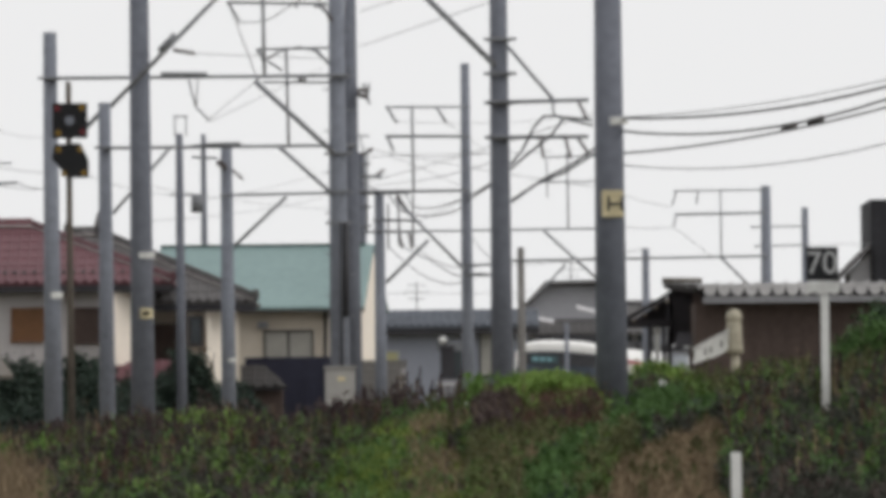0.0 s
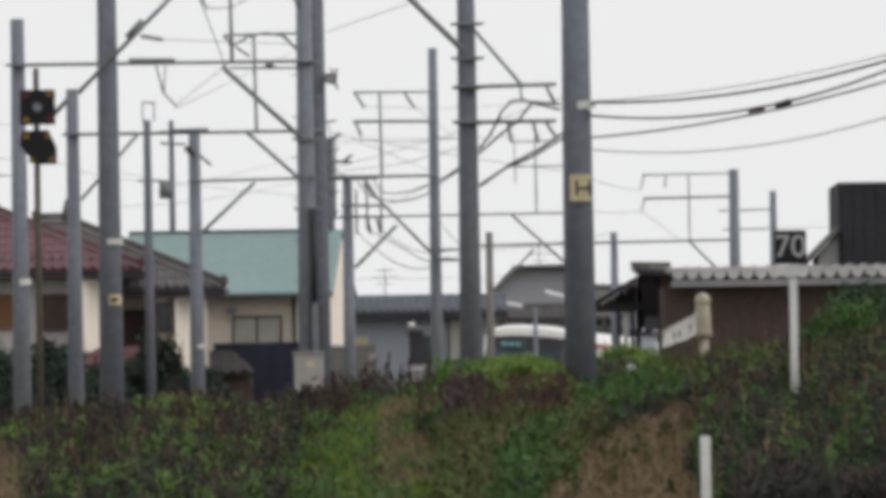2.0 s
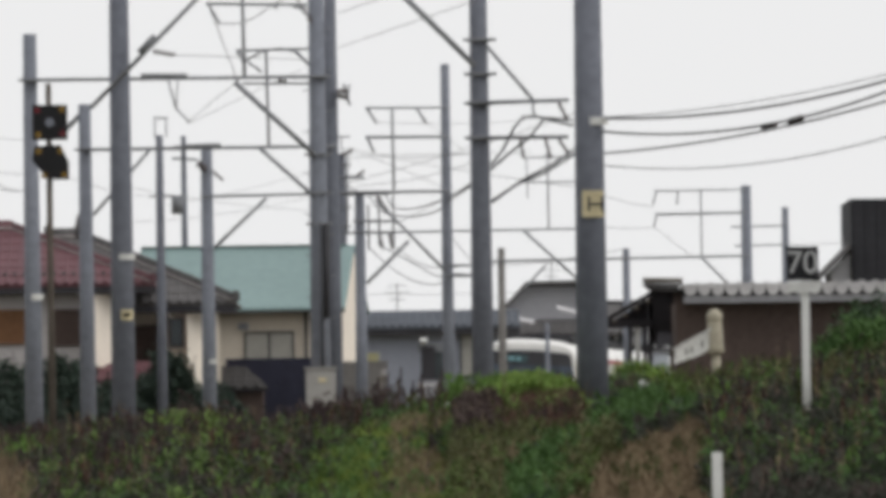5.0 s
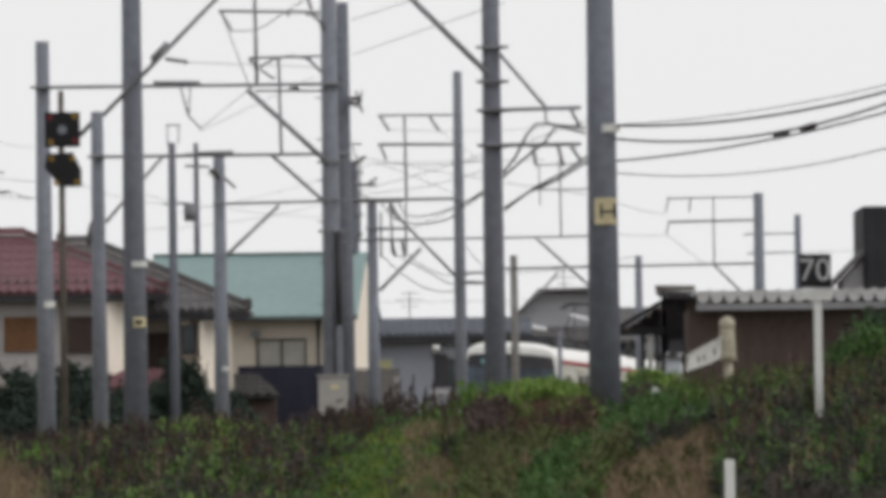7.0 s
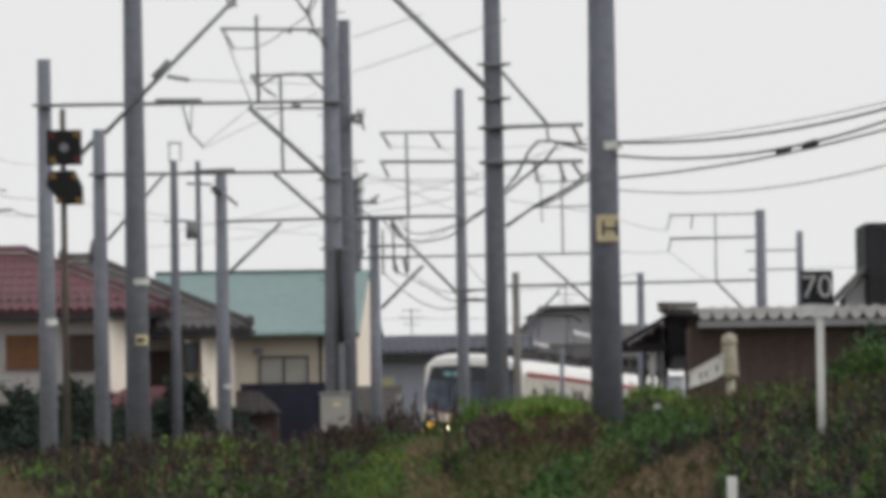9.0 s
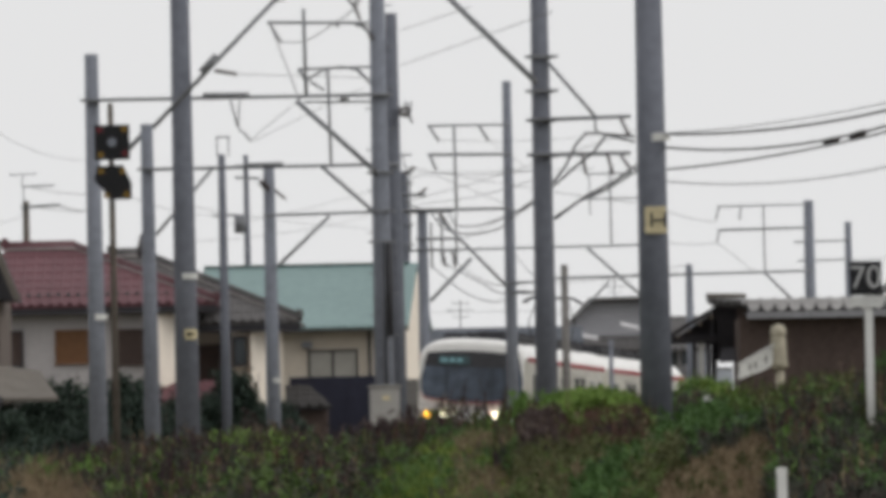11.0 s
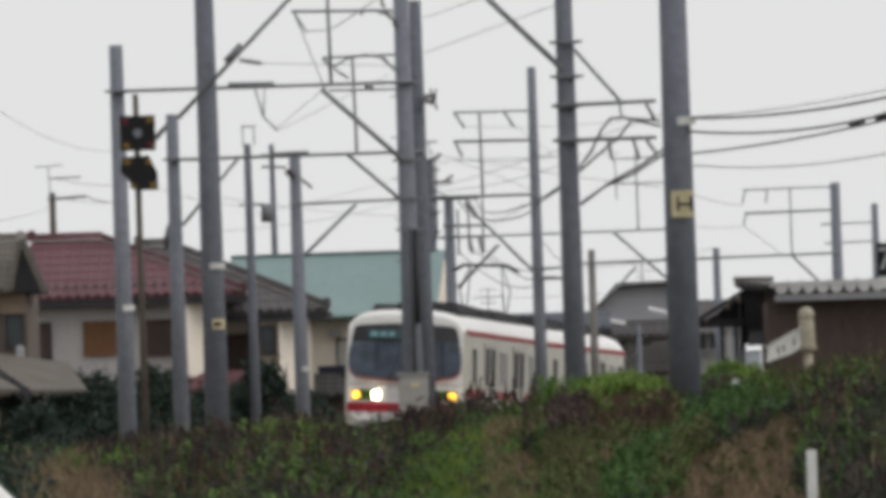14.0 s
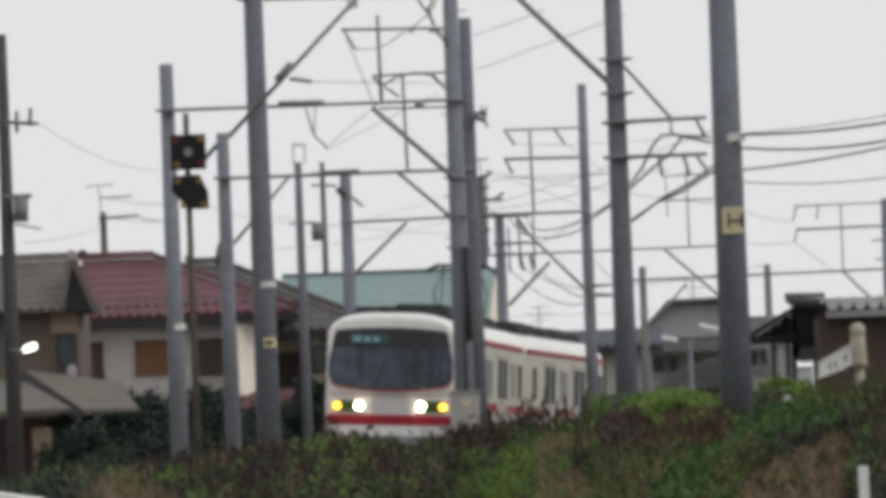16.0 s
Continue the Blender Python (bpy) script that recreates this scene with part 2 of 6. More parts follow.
def insulator(parent, p, q, r=0.06):
    """A ribbed insulator from p to q."""
    p, q = Vector(p), Vector(q)
    bm = bmesh.new()
    tube(bm, [p, q], r * 0.4, n=8)
    for i in range(5):
        a, b = p.lerp(q, 0.1 + 0.18 * i), p.lerp(q, 0.16 + 0.18 * i)
        tube(bm, [a, b], r, r * 0.6, n=10)
    part("insulator", bm, PORCELAIN, parent)


def bar(parent, p, q, r, material=None, name="bar", n=8):
    part(name, bm_tube([p, q], r, n=n), material or STEEL, parent)


def gantry_a():
    g = thing("catenary_gantry", "two grey concrete poles joined by a thin steel crossbeam", "gantry", "catenary gantries")
    d = 172
    shaft(g, -7.96, d, 10.37, 0.135)
    shaft(g, -2.12, d, 11.65, 0.15)
    bar(g, (-8.11, 171.7, 9.42), (-1.91, 171.7, 9.41), 0.035, name="crossbeam")
    bar(g, (-5.69, 171.7, 9.47), (-4.75, 171.7, 9.46), 0.055, name="beam_sleeve")
    bar(g, (-3.79, 171.7, 9.32), (-2.18, 171.7, 7.82), 0.05, name="brace")
    bar(g, (-3.59, 171.7, 9.39), (-3.61, 171.7, 11.19), 0.035, name="stanchion")
    bar(g, (-4.35, 171.6, 10.92), (-2.28, 171.6, 10.87), 0.03, name="cross_arm")
    bar(g, (-4.29, 171.5, 10.89), (-4.07, 171.5, 10.50), 0.025, name="hook")
    bar(g, (-2.51, 171.5, 10.87), (-2.26, 171.5, 10.65), 0.025, name="hook")
    bar(g, (-5.13, 171.5, 9.36), (-4.98, 171.5, 8.79), 0.02, name="steady_arm")
    bar(g, (-4.94, 171.5, 9.36), (-4.98, 171.5, 8.79), 0.015, name="steady_arm")
    bar(g, (-4.98, 171.5, 8.79), (-4.71, 171.5, 8.51), 0.02, name="steady_arm")
    tag(g, (-7.90, 172.0, 5.01), 0.175, 1.0, 0.13)
    for x, y in ((-7.93, 9.43), (-2.10, 9.41),
                 (-2.12, 7.83), (-2.13, 7.05), (-2.11, 6.42)):
        clamp(g, x, d, y, 0.17)
    for k in range(22):
        x, z = -2.10, 4.52 + 0.42 * k
        sgn = -1 if k % 2 else 1
        bar(g, (x + sgn * 0.14, d, z), (x + sgn * 0.3, d, z), 0.012, name="step_bolt", n=6)
    bar(g, (-3.64, 171.9, 9.30), (-2.25, 171.9, 9.28), 0.022, name="crossbeam")
    insulator(g, (-2.91, 171.8, 9.34), (-2.73, 171.8, 9.33), 0.06)
    insulator(g, (-2.45, 171.6, 10.86), (-2.28, 171.6, 10.67), 0.055)
    insulator(g, (-2.28, 171.6, 10.67), (-2.21, 171.6, 10.51), 0.07)
    for x in (-2.93, -2.53):
        bar(g, (x, 171.6, 10.89), (x, 171.6, 10.79), 0.03, name="hook")
    # a dark cable conduit down the front of the thick pole
    bar(g, (-1.96, 171.8, 6.41), (-1.98, 171.8, 4.51), 0.06, CABLE, "conduit")
    bar(g, (-2.07, 171.7, 6.41), (-2.08, 171.7, 3.48), 0.025, CABLE, "conduit")


def gantry_b():
    g = thing("catenary_gantry", "two slim grey concrete poles under a long steel crossbeam", "gantry", "catenary gantries")
    d = 174
    shaft(g, -6.94, d, 9.01, 0.124)
    shaft(g, -1.86, d, 11.19, 0.12, CONCRETE_DARK)
    bar(g, (-6.99, 173.8, 8.07), (-1.74, 173.8, 8.07), 0.033, name="crossbeam")
    bar(g, (-4.90, 173.8, 8.10), (-4.14, 173.8, 8.12), 0.050, name="beam_sleeve")
    bar(g, (-3.36, 173.8, 8.07), (-2.24, 173.8, 7.05), 0.037, name="brace")
    bar(g, (-3.15, 173.8, 8.10), (-3.18, 173.8, 10.08), 0.029, name="stanchion")
    bar(g, (-3.79, 173.7, 10.06), (-2.30, 173.7, 10.08), 0.025, name="cross_arm")
    bar(g, (-3.74, 173.6, 10.04), (-3.60, 173.6, 9.69), 0.021, name="hook")
    bar(g, (-2.55, 173.6, 10.03), (-2.30, 173.6, 9.75), 0.021, name="hook")
    bar(g, (-6.78, 173.8, 6.72), (-5.60, 173.8, 8.05), 0.033, name="brace")
    tag(g, (-6.93, 174.0, 4.13), 0.124, 1.1, 0.11)
    insulator(g, (-1.73, 173.8, 9.20), (-1.50, 173.8, 9.20), 0.083)
    clamp(g, -6.92, d, 8.08, 0.13)
    bar(g, (-7.42, 174.3, 8.43), (-6.95, 174.2, 8.9), 0.05, name="bracket")
    insulator(g, (-1.73, 173.8, 9.12), (-1.53, 173.8, 9.06), 0.091)
    bar(g, (-1.60, 173.8, 9.35), (-1.47, 173.8, 8.91), 0.025, name="bracket")
    bar(g, (-1.48, 173.8, 9.35), (-1.51, 173.8, 9.11), 0.021, name="bracket")
    for a, b in (((-3.79, 173.6, 10.04), (-3.60, 173.6, 9.84)), ((-3.60, 173.6, 9.84), (-3.27, 173.6, 10.03)), ((-3.55, 173.6, 9.81), (-3.26, 173.6, 9.61)),
                 ((-2.58, 173.6, 10.02), (-2.29, 173.6, 9.73)), ((-3.27, 173.6, 10.03), (-2.92, 173.6, 10.09)), ((-2.92, 173.6, 10.09), (-2.55, 173.6, 10.02))):
        bar(g, a, b, 0.024, name="stay", n=6)


def gantry_c():
    g = thing("catenary_gantry", "two grey concrete poles with a crossbeam and knee braces", "gantry", "catenary gantries")
    d = 250
    shaft(g, -6.38, d, 11.10, 0.165)
    shaft(g, -1.87, d, 9.61, 0.14)
    bar(g, (-6.56, 249.7, 9.52), (-1.02, 249.7, 9.59), 0.04, name="crossbeam")
    bar(g, (-2.38, 249.7, 9.56), (-0.98, 249.7, 9.56), 0.07, name="beam_sleeve")
    bar(g, (-4.61, 249.7, 9.46), (-6.17, 249.7, 8.01), 0.05, name="brace")
    bar(g, (-0.43, 249.7, 8.13), (-1.68, 249.7, 6.89), 0.05, name="brace")
    bar(g, (-2.06, 249.7, 8.73), (-0.81, 249.7, 8.72), 0.04, name="cross_arm")
    bar(g, (-2.06, 249.6, 8.40), (-0.81, 249.6, 8.38), 0.04, name="cross_arm")
    insulator(g, (-1.35, 249.6, 9.47), (-1.02, 249.6, 8.97), 0.09)
    insulator(g, (-1.30, 249.6, 8.36), (-1.20, 249.6, 7.89), 0.08)
    insulator(g, (-1.00, 249.6, 8.35), (-0.90, 249.6, 7.88), 0.08)
    insulator(g, (-6.63, 249.6, 10.54), (-6.38, 249.6, 10.28), 0.16)
    insulator(g, (-6.21, 249.6, 10.28), (-5.88, 249.6, 9.98), 0.07)
    tag(g, (-6.34, 250.0, 4.65), 0.2, 1.1, 0.13)


def gantry_d():
    g = thing("catenary_gantry", "far steel crossbeam on two slim concrete poles", "gantry", "catenary gantries")
    d = 283
    shaft(g, -2.69, d, 11.98, 0.12, CONCRETE_DARK)
    shaft(g, 5.50, d, 12.27, 0.14)
    bar(g, (-2.71, 282.7, 9.30), (5.56, 282.7, 9.34), 0.035, name="crossbeam")
    bar(g, (4.20, 282.7, 9.34), (4.19, 282.7, 11.89), 0.03, name="stanchion")
    bar(g, (3.44, 282.6, 11.74), (5.53, 282.6, 11.76), 0.025, name="cross_arm")
    bar(g, (3.43, 282.6, 10.91), (5.52, 282.6, 10.91), 0.025, name="cross_arm")
    bar(g, (3.49, 282.6, 11.74), (3.51, 282.6, 10.38), 0.02, name="hook")
    bar(g, (3.37, 282.6, 9.29), (5.11, 282.6, 7.68), 0.045, name="brace")
    insulator(g, (-2.68, 282.6, 11.87), (-2.30, 282.6, 12.11), 0.1)
    bar(g, (-2.84, 282.6, 11.17), (-1.97, 282.6, 11.16), 0.05, name="cross_arm")
    insulator(g, (-2.24, 282.6, 11.17), (-1.93, 282.6, 11.39), 0.08)
    bar(g, (-3.04, 282.6, 12.53), (-2.42, 282.6, 12.52), 0.03, name="cross_arm")
    bar(g, (-2.72, 282.6, 12.53), (-2.62, 282.6, 11.86), 0.02, name="hook")
    bar(g, (-2.68, 282.6, 10.97), (-2.19, 282.6, 10.70), 0.025, name="hook")
    for z in (11.59, 10.17, 9.51):
        clamp(g, -2.60, d, z, 0.12)


def gantry_e():
    g = thing("catenary_gantry", "slim posts carrying a long thin beam beyond the shed", "gantry", "catenary gantries")
    d = 212
    shaft(g, 1.95, d, 6.91, 0.085, CONCRETE_WARM)
    shaft(g, 5.08, d, 6.85, 0.085)
    shaft(g, 8.11, d, 8.39, 0.12)
    bar(g, (1.71, 211.7, 6.57), (8.18, 211.7, 6.62), 0.03, name="crossbeam")
    bar(g, (3.05, 211.7, 6.44), (2.12, 211.7, 5.46), 0.03, name="brace")
    bar(g, (6.95, 211.7, 6.61), (7.65, 211.7, 5.89), 0.03, name="brace")
    bar(g, (6.97, 211.7, 6.61), (6.97, 211.7, 8.31), 0.02, name="stanchion")
    bar(g, (5.80, 211.6, 8.27), (8.09, 211.6, 8.28), 0.02, name="cross_arm")
    bar(g, (5.82, 211.6, 7.68), (8.09, 211.6, 7.70), 0.03, name="cross_arm")
    bar(g, (5.86, 211.6, 8.27), (5.76, 211.6, 7.93), 0.02, name="hook")
    bar(g, (6.40, 211.6, 8.27), (6.36, 211.6, 7.93), 0.02, name="hook")
    bar(g, (5.85, 211.6, 7.68), (5.78, 211.6, 7.37), 0.02, name="hook")


def feeder_pole():
    g = thing("catenary_pole", "slim grey concrete pole with feeder cross arms", "utility pole", "catenary poles")
    d = 198
    shaft(g, 0.56, d, 10.88, 0.1)
    bar(g, (-1.31, 197.7, 9.86), (0.67, 197.7, 9.85), 0.025, name="cross_arm")
    bar(g, (-1.32, 197.7, 9.18), (0.66, 197.7, 9.16), 0.035, name="cross_arm")
    bar(g, (-1.89, 197.7, 7.88), (0.65, 197.7, 7.89), 0.035, name="cross_arm")
    bar(g, (-0.67, 197.6, 7.92), (-0.69, 197.6, 9.85), 0.03, name="stanchion")
    bar(g, (-1.27, 197.6, 9.85), (-1.05, 197.6, 9.49), 0.03, name="hook")
    bar(g, (-0.11, 197.6, 9.84), (0.11, 197.6, 9.48), 0.03, name="hook")
    bar(g, (-1.28, 197.6, 9.18), (-1.12, 197.6, 8.82), 0.03, name="hook")
    bar(g, (-1.10, 197.6, 7.71), (0.50, 197.6, 6.03), 0.035, name="brace")
    bar(g, (0.50, 197.7, 6.14), (1.16, 197.7, 6.15), 0.03, name="cross_arm")
    bar(g, (0.50, 197.7, 5.91), (1.16, 197.7, 5.90), 0.03, name="cross_arm")


def braced_pole():
    g = thing("catenary_pole", "tall grey concrete pole with steel bands and side arms", "utility pole", "catenary poles")
    d = 150
    shaft(g, 1.03, d, 10.31, 0.15, CONCRETE_DARK)
    for y in (9.01, 8.40, 7.88, 7.27):
        clamp(g, 1.05, d, y, 0.19)
    bar(g, (-0.85, 149.7, 10.37), (0.96, 149.7, 8.54), 0.05, name="strut")
    bar(g, (-1.65, 146.0, 10.08), (1.27, 150.0, 10.36), 0.06, name="crossbeam")
    bar(g, (1.17, 149.8, 8.90), (2.03, 149.8, 7.87), 0.03, name="strut")
    bar(g, (0.81, 149.7, 7.88), (2.61, 149.7, 7.91), 0.035, name="cross_arm")
    bar(g, (0.80, 149.7, 7.26), (2.60, 149.7, 7.26), 0.035, name="cross_arm")
    insulator(g, (1.74, 149.6, 7.27), (1.80, 149.6, 6.88), 0.05)
    insulator(g, (2.18, 149.6, 7.27), (2.28, 149.6, 6.87), 0.05)
    insulator(g, (2.43, 149.6, 7.87), (2.59, 149.6, 7.55), 0.05)
    insulator(g, (2.42, 149.6, 7.22), (2.60, 149.6, 6.95), 0.05)
    bar(g, (1.97, 149.6, 7.88), (1.99, 149.6, 7.63), 0.02, name="hook")
    # stiff jumper cables between the arms
    for pts in ([(1.21, 149.4, 6.76), (1.43, 149.4, 7.03), (1.63, 149.4, 7.42), (1.80, 149.4, 7.61), (2.03, 149.4, 7.62), (2.68, 149.4, 7.44)],
                [(1.20, 149.4, 6.68), (1.58, 149.4, 7.00), (1.93, 149.4, 7.27), (2.18, 149.4, 7.59), (2.68, 149.4, 7.54)],
                [(1.22, 149.4, 6.13), (1.67, 149.4, 6.42), (2.17, 149.4, 6.62), (2.73, 149.4, 6.96)],
                [(1.22, 149.3, 6.10), (1.77, 149.3, 6.49), (2.27, 149.3, 6.74), (2.72, 149.3, 7.04)]):
        part("jumper", bm_tube(pts, 0.022, n=6), CABLE, g)


def near_pole():
    g = thing("catenary_pole", "thick grey concrete pole with a yellow plate and white band", "utility pole", "catenary poles")
    d = 105
    shaft(g, 2.08, d, 7.64, 0.165, CONCRETE_DARK)
    tag(g, (2.16, 105.0, 5.71), 0.18, 0.95, 0.1)
    x, _, z = (2.11, 105.0, 4.68)
    plate = part("plate", bm_box(x - 0.135, x + 0.135, d - 0.235, d - 0.215, z - 0.165, z + 0.165, bevel=0.004), YELLOW, g, "faded yellow plate with a dark mark")
    part("mark", bm_box(x - 0.035, x + 0.135, d - 0.243, d - 0.232, z - 0.02, z + 0.01), TRIM, plate)
    part("mark", bm_box(x - 0.065, x - 0.035, d - 0.243, d - 0.232, z - 0.09, z + 0.09), TRIM, plate)
    part("mark", bm_box(x + 0.1, x + 0.13, d - 0.246, d - 0.234, z - 0.09, z + 0.09), TRIM, plate)


def left_pole():
    g = thing("catenary_pole", "tall grey concrete pole with a slanting strut and small tags", "utility pole", "catenary poles")
    d = 141
    shaft(g, -5.03, d, 9.85, 0.155, CONCRETE_DARK)
    bar(g, (-5.51, 140.7, 7.5), (-3.23, 140.7, 9.79), 0.036, name="strut")
    bar(g, (-5.26, 140.8, 9.82), (-1.65, 146.0, 10.08), 0.06, name="crossbeam")
    bar(g, (-5.25, 140.8, 9.96), (-1.64, 146.0, 10.22), 0.04, name="crossbeam")
    for a, b in (((-3.53, 142.5, 9.93), (-3.43, 142.5, 9.66)), ((-3.30, 142.5, 9.92), (-3.43, 142.5, 9.66)), ((-2.42, 144.0, 9.99), (-2.17, 144.0, 9.64)), ((-2.03, 144.5, 10.01), (-2.18, 144.5, 9.66))):
        bar(g, a, b, 0.02, name="hanger")
    insulator(g, (-3.45, 142.4, 9.89), (-3.32, 142.4, 9.67), 0.04)
    insulator(g, (-2.17, 144.0, 9.71), (-2.06, 144.0, 9.40), 0.045)
    bar(g, (-4.67, 140.6, 8.39), (-4.40, 140.6, 8.67), 0.075, name="strut_sleeve")
    insulator(g, (-4.46, 140.6, 8.43), (-4.08, 140.6, 8.36), 0.055)
    tag(g, (-4.96, 141.0, 5.02), 0.2, 0.8, 0.1)
    tag(g, (-4.96, 141.0, 4.05), 0.2, 0.55, 0.17, YELLOW, "yellow_tag")
    x, _, z = (-4.96, 141.0, 4.05)
    part("mark", bm_box(x - 0.06, x + 0.06, d - 0.235, d - 0.222, z - 0.03, z + 0.03), BLACK, g)


def steel_poles():
    g = thing("utility_pole", "thin brown steel pole with a wire frame on top", "utility pole", "utility poles")
    shaft(g, -7.46, 240, 10.97, 0.1, CONCRETE_DARK)
    bar(g, (-7.58, 240.0, 11.48), (-7.58, 240.0, 10.92), 0.02, name="rod")
    bar(g, (-7.26, 240.0, 11.48), (-7.26, 240.0, 10.92), 0.02, name="rod")
    bar(g, (-7.61, 240.0, 11.47), (-7.21, 240.0, 11.46), 0.025, name="rod")
    bar(g, (-7.75, 240.0, 9.24), (-7.03, 240.0, 9.23), 0.03, name="cross_arm")
    part("transformer", bm_tube([(-6.96, 240.0, 9.25), (-6.97, 240.0, 8.73)], 0.17, n=14), STEEL, g)
    h = thing("utility_pole", "thin grey utility pole above the house roofs", "utility pole", "utility poles")
    shaft(h, -7.96, 282, 12.61, 0.08, CONCRETE_DARK, foot=ground_z(-8, 282) - 0.3)
    bar(h, (-8.32, 281.8, 12.23), (-6.82, 281.8, 12.27), 0.04, name="cross_arm")
    bar(h, (-8.33, 281.8, 11.85), (-7.48, 281.8, 11.80), 0.04, name="cross_arm")
    k = thing("utility_pole", "distant utility pole with three arms behind the red roof", "utility pole", "utility poles")
    shaft(k, -16.31, 300, 11.85, 0.11, RUST)
    bar(k, (-16.41, 299.8, 12.35), (-15.26, 299.8, 12.37), 0.03, name="cross_arm")
    bar(k, (-16.47, 299.8, 11.61), (-15.09, 299.8, 11.68), 0.05, name="cross_arm")
    bar(k, (-16.41, 299.8, 12.35), (-16.41, 299.8, 12.75), 0.02, name="rod")
    bar(k, (-16.89, 299.8, 12.77), (-15.89, 299.8, 12.81), 0.02, name="cross_arm")
    bar(k, (-16.37, 299.8, 12.35), (-16.37, 299.8, 11.79), 0.02, name="rod")
    m = thing("utility_pole", "dark utility pole with a transformer and side bracket lamp", "utility pole", "utility poles")
    shaft(m, -12.16, 185, 11.84, 0.115, DARK_POLE, foot=0)
    bar(m, (-12.14, 184.7, 9.90), (-11.37, 184.7, 9.84), 0.04, name="cross_arm")
    insulator(m, (-11.86, 184.6, 9.65), (-11.84, 184.6, 10.14), 0.07)
    insulator(m, (-11.56, 184.6, 9.80), (-11.54, 184.6, 10.19), 0.07)
    part("transformer", bm_tube([(-11.82, 184.7, 8.29), (-11.84, 184.7, 7.71)], 0.16, n=14), STEEL, m)
    bar(m, (-12.20, 184.6, 8.26), (-11.58, 184.6, 8.27), 0.05, name="bracket")
    bar(m, (-12.20, 184.6, 4.93), (-11.89, 184.6, 4.87), 0.02, name="lamp_arm")
    lampp = (-11.74, 184.6, 4.94)
    part("lamp", bm_tube([(lampp[0] - 0.13, 184.6, lampp[2] - 0.04), (lampp[0] + 0.13, 184.6, lampp[2] + 0.05)], 0.06, n=10), TUBE_LIGHT, m, "lit white tube lamp")
    bar(m, (-12.04, 184.7, 7.68), (-11.40, 184.7, 7.53), 0.02, name="bracket")
    q = thing("utility_pole", "slim grey post with small arms beyond the shed", "utility pole", "utility poles")
    shaft(q, 11.23, 262, 9.34, 0.1)
    bar(q, (9.53, 261.8, 8.74), (11.28, 261.8, 8.76), 0.025, name="cross_arm")
    bar(q, (9.64, 261.8, 8.15), (11.27, 261.8, 8.17), 0.025, name="cross_arm")
    s = thing("utility_pole", "short pale marker post beside the track", "post", "utility poles")
    shaft(s, 3.12, 215, 5.05, 0.05, CONCRETE)


def trackside_signal():
    s = thing("railway_signal", "black obstruction signal with two lamp heads on a rusty mast", "signal")
    d = 164
    x = -7.24
    part("mast", bm_tube([(x, d, ground_z(x, d) - 0.3), (x, d, 8.99)], 0.075, 0.055, 14), RUST, s)
    for z, turn in ((8.23, 0), (7.45, 18)):
        x0 = -7.21
        h = 0.34
        if turn == 0:
            outline = [(-h, -h), (h, -h), (h, h), (-h, h)]
        else:
            outline = [(-0.36, 0.05), (-0.3, 0.32), (0.2, 0.34), (0.36, 0.0), (0.36, -0.33), (-0.05, -0.33)]
        bm = prism(bmesh.new(), [(x0 + a, z + b) for a, b in outline], d - 0.22, d - 0.12)
        head = part("lamp_head", bm, BLACK, s, "black square lamp board" if turn == 0 else "black angular lamp board")
        spots = [(-0.24, 0.24, TRAIN_RED), (0.24, 0.25, YELLOW), (-0.22, -0.24, YELLOW), (0.25, -0.22, TRAIN_RED)] if turn == 0 else \
                [(-0.22, 0.22, YELLOW), (0.2, 0.22, YELLOW), (-0.12, -0.25, YELLOW), (0.27, -0.24, YELLOW)]
        for a, b, m in spots:
            part("lamp_lens", bm_tube([(x0 + a, d - 0.26, z + b), (x0 + a, d - 0.21, z + b)], 0.062, n=12), LENS_RED if m is TRAIN_RED else LENS_YELLOW, head)
        if turn == 0:
            part("lamp_lens", bm_tube([(x0, d - 0.27, z), (x0, d - 0.21, z)], 0.09, n=14), CONCRETE, head, "grey round centre lens")


LENS_RED = mat("red lens", (0.12, 0.015, 0.02), 0.3, 0, 0.2, 9, 2, 0)
LENS_YELLOW = mat("yellow lens", (0.2, 0.12, 0.02), 0.3, 0, 0.2, 9, 2, 0)
gantry_a()
gantry_b()
gantry_c()
gantry_d()
gantry_e()
feeder_pole()
braced_pole()
near_pole()
left_pole()
steel_poles()
trackside_signal()


def cabinet():
    c = thing("trackside_cabinet", "grey steel equipment cabinet at the foot of the pole", "cabinet")
    x0, x1 = -2.33, -1.75
    top = 3.38
    part("body", bm_box(x0, x1, 164.7, 165.3, 1.1, top, bevel=0.02), CABINET, c)
    part("lid", bm_box(x0 - 0.03, x1 + 0.03, 164.66, 165.34, top, top + 0.04, bevel=0.01), CABINET, c)
    part("label_plate", bm_box(x0 + 0.25, x0 + 0.4, 164.68, 164.7, top - 0.25, top - 0.17), YELLOW, c)


CABINET = mat("cabinet grey", (0.36, 0.35, 0.33), 0.6, 0, 0.12, 6, 1)
cabinet()


SIGN_GREY = mat("dull reflective digits", (0.42, 0.42, 0.42), 0.6, 0, 0.12, 12, 2)


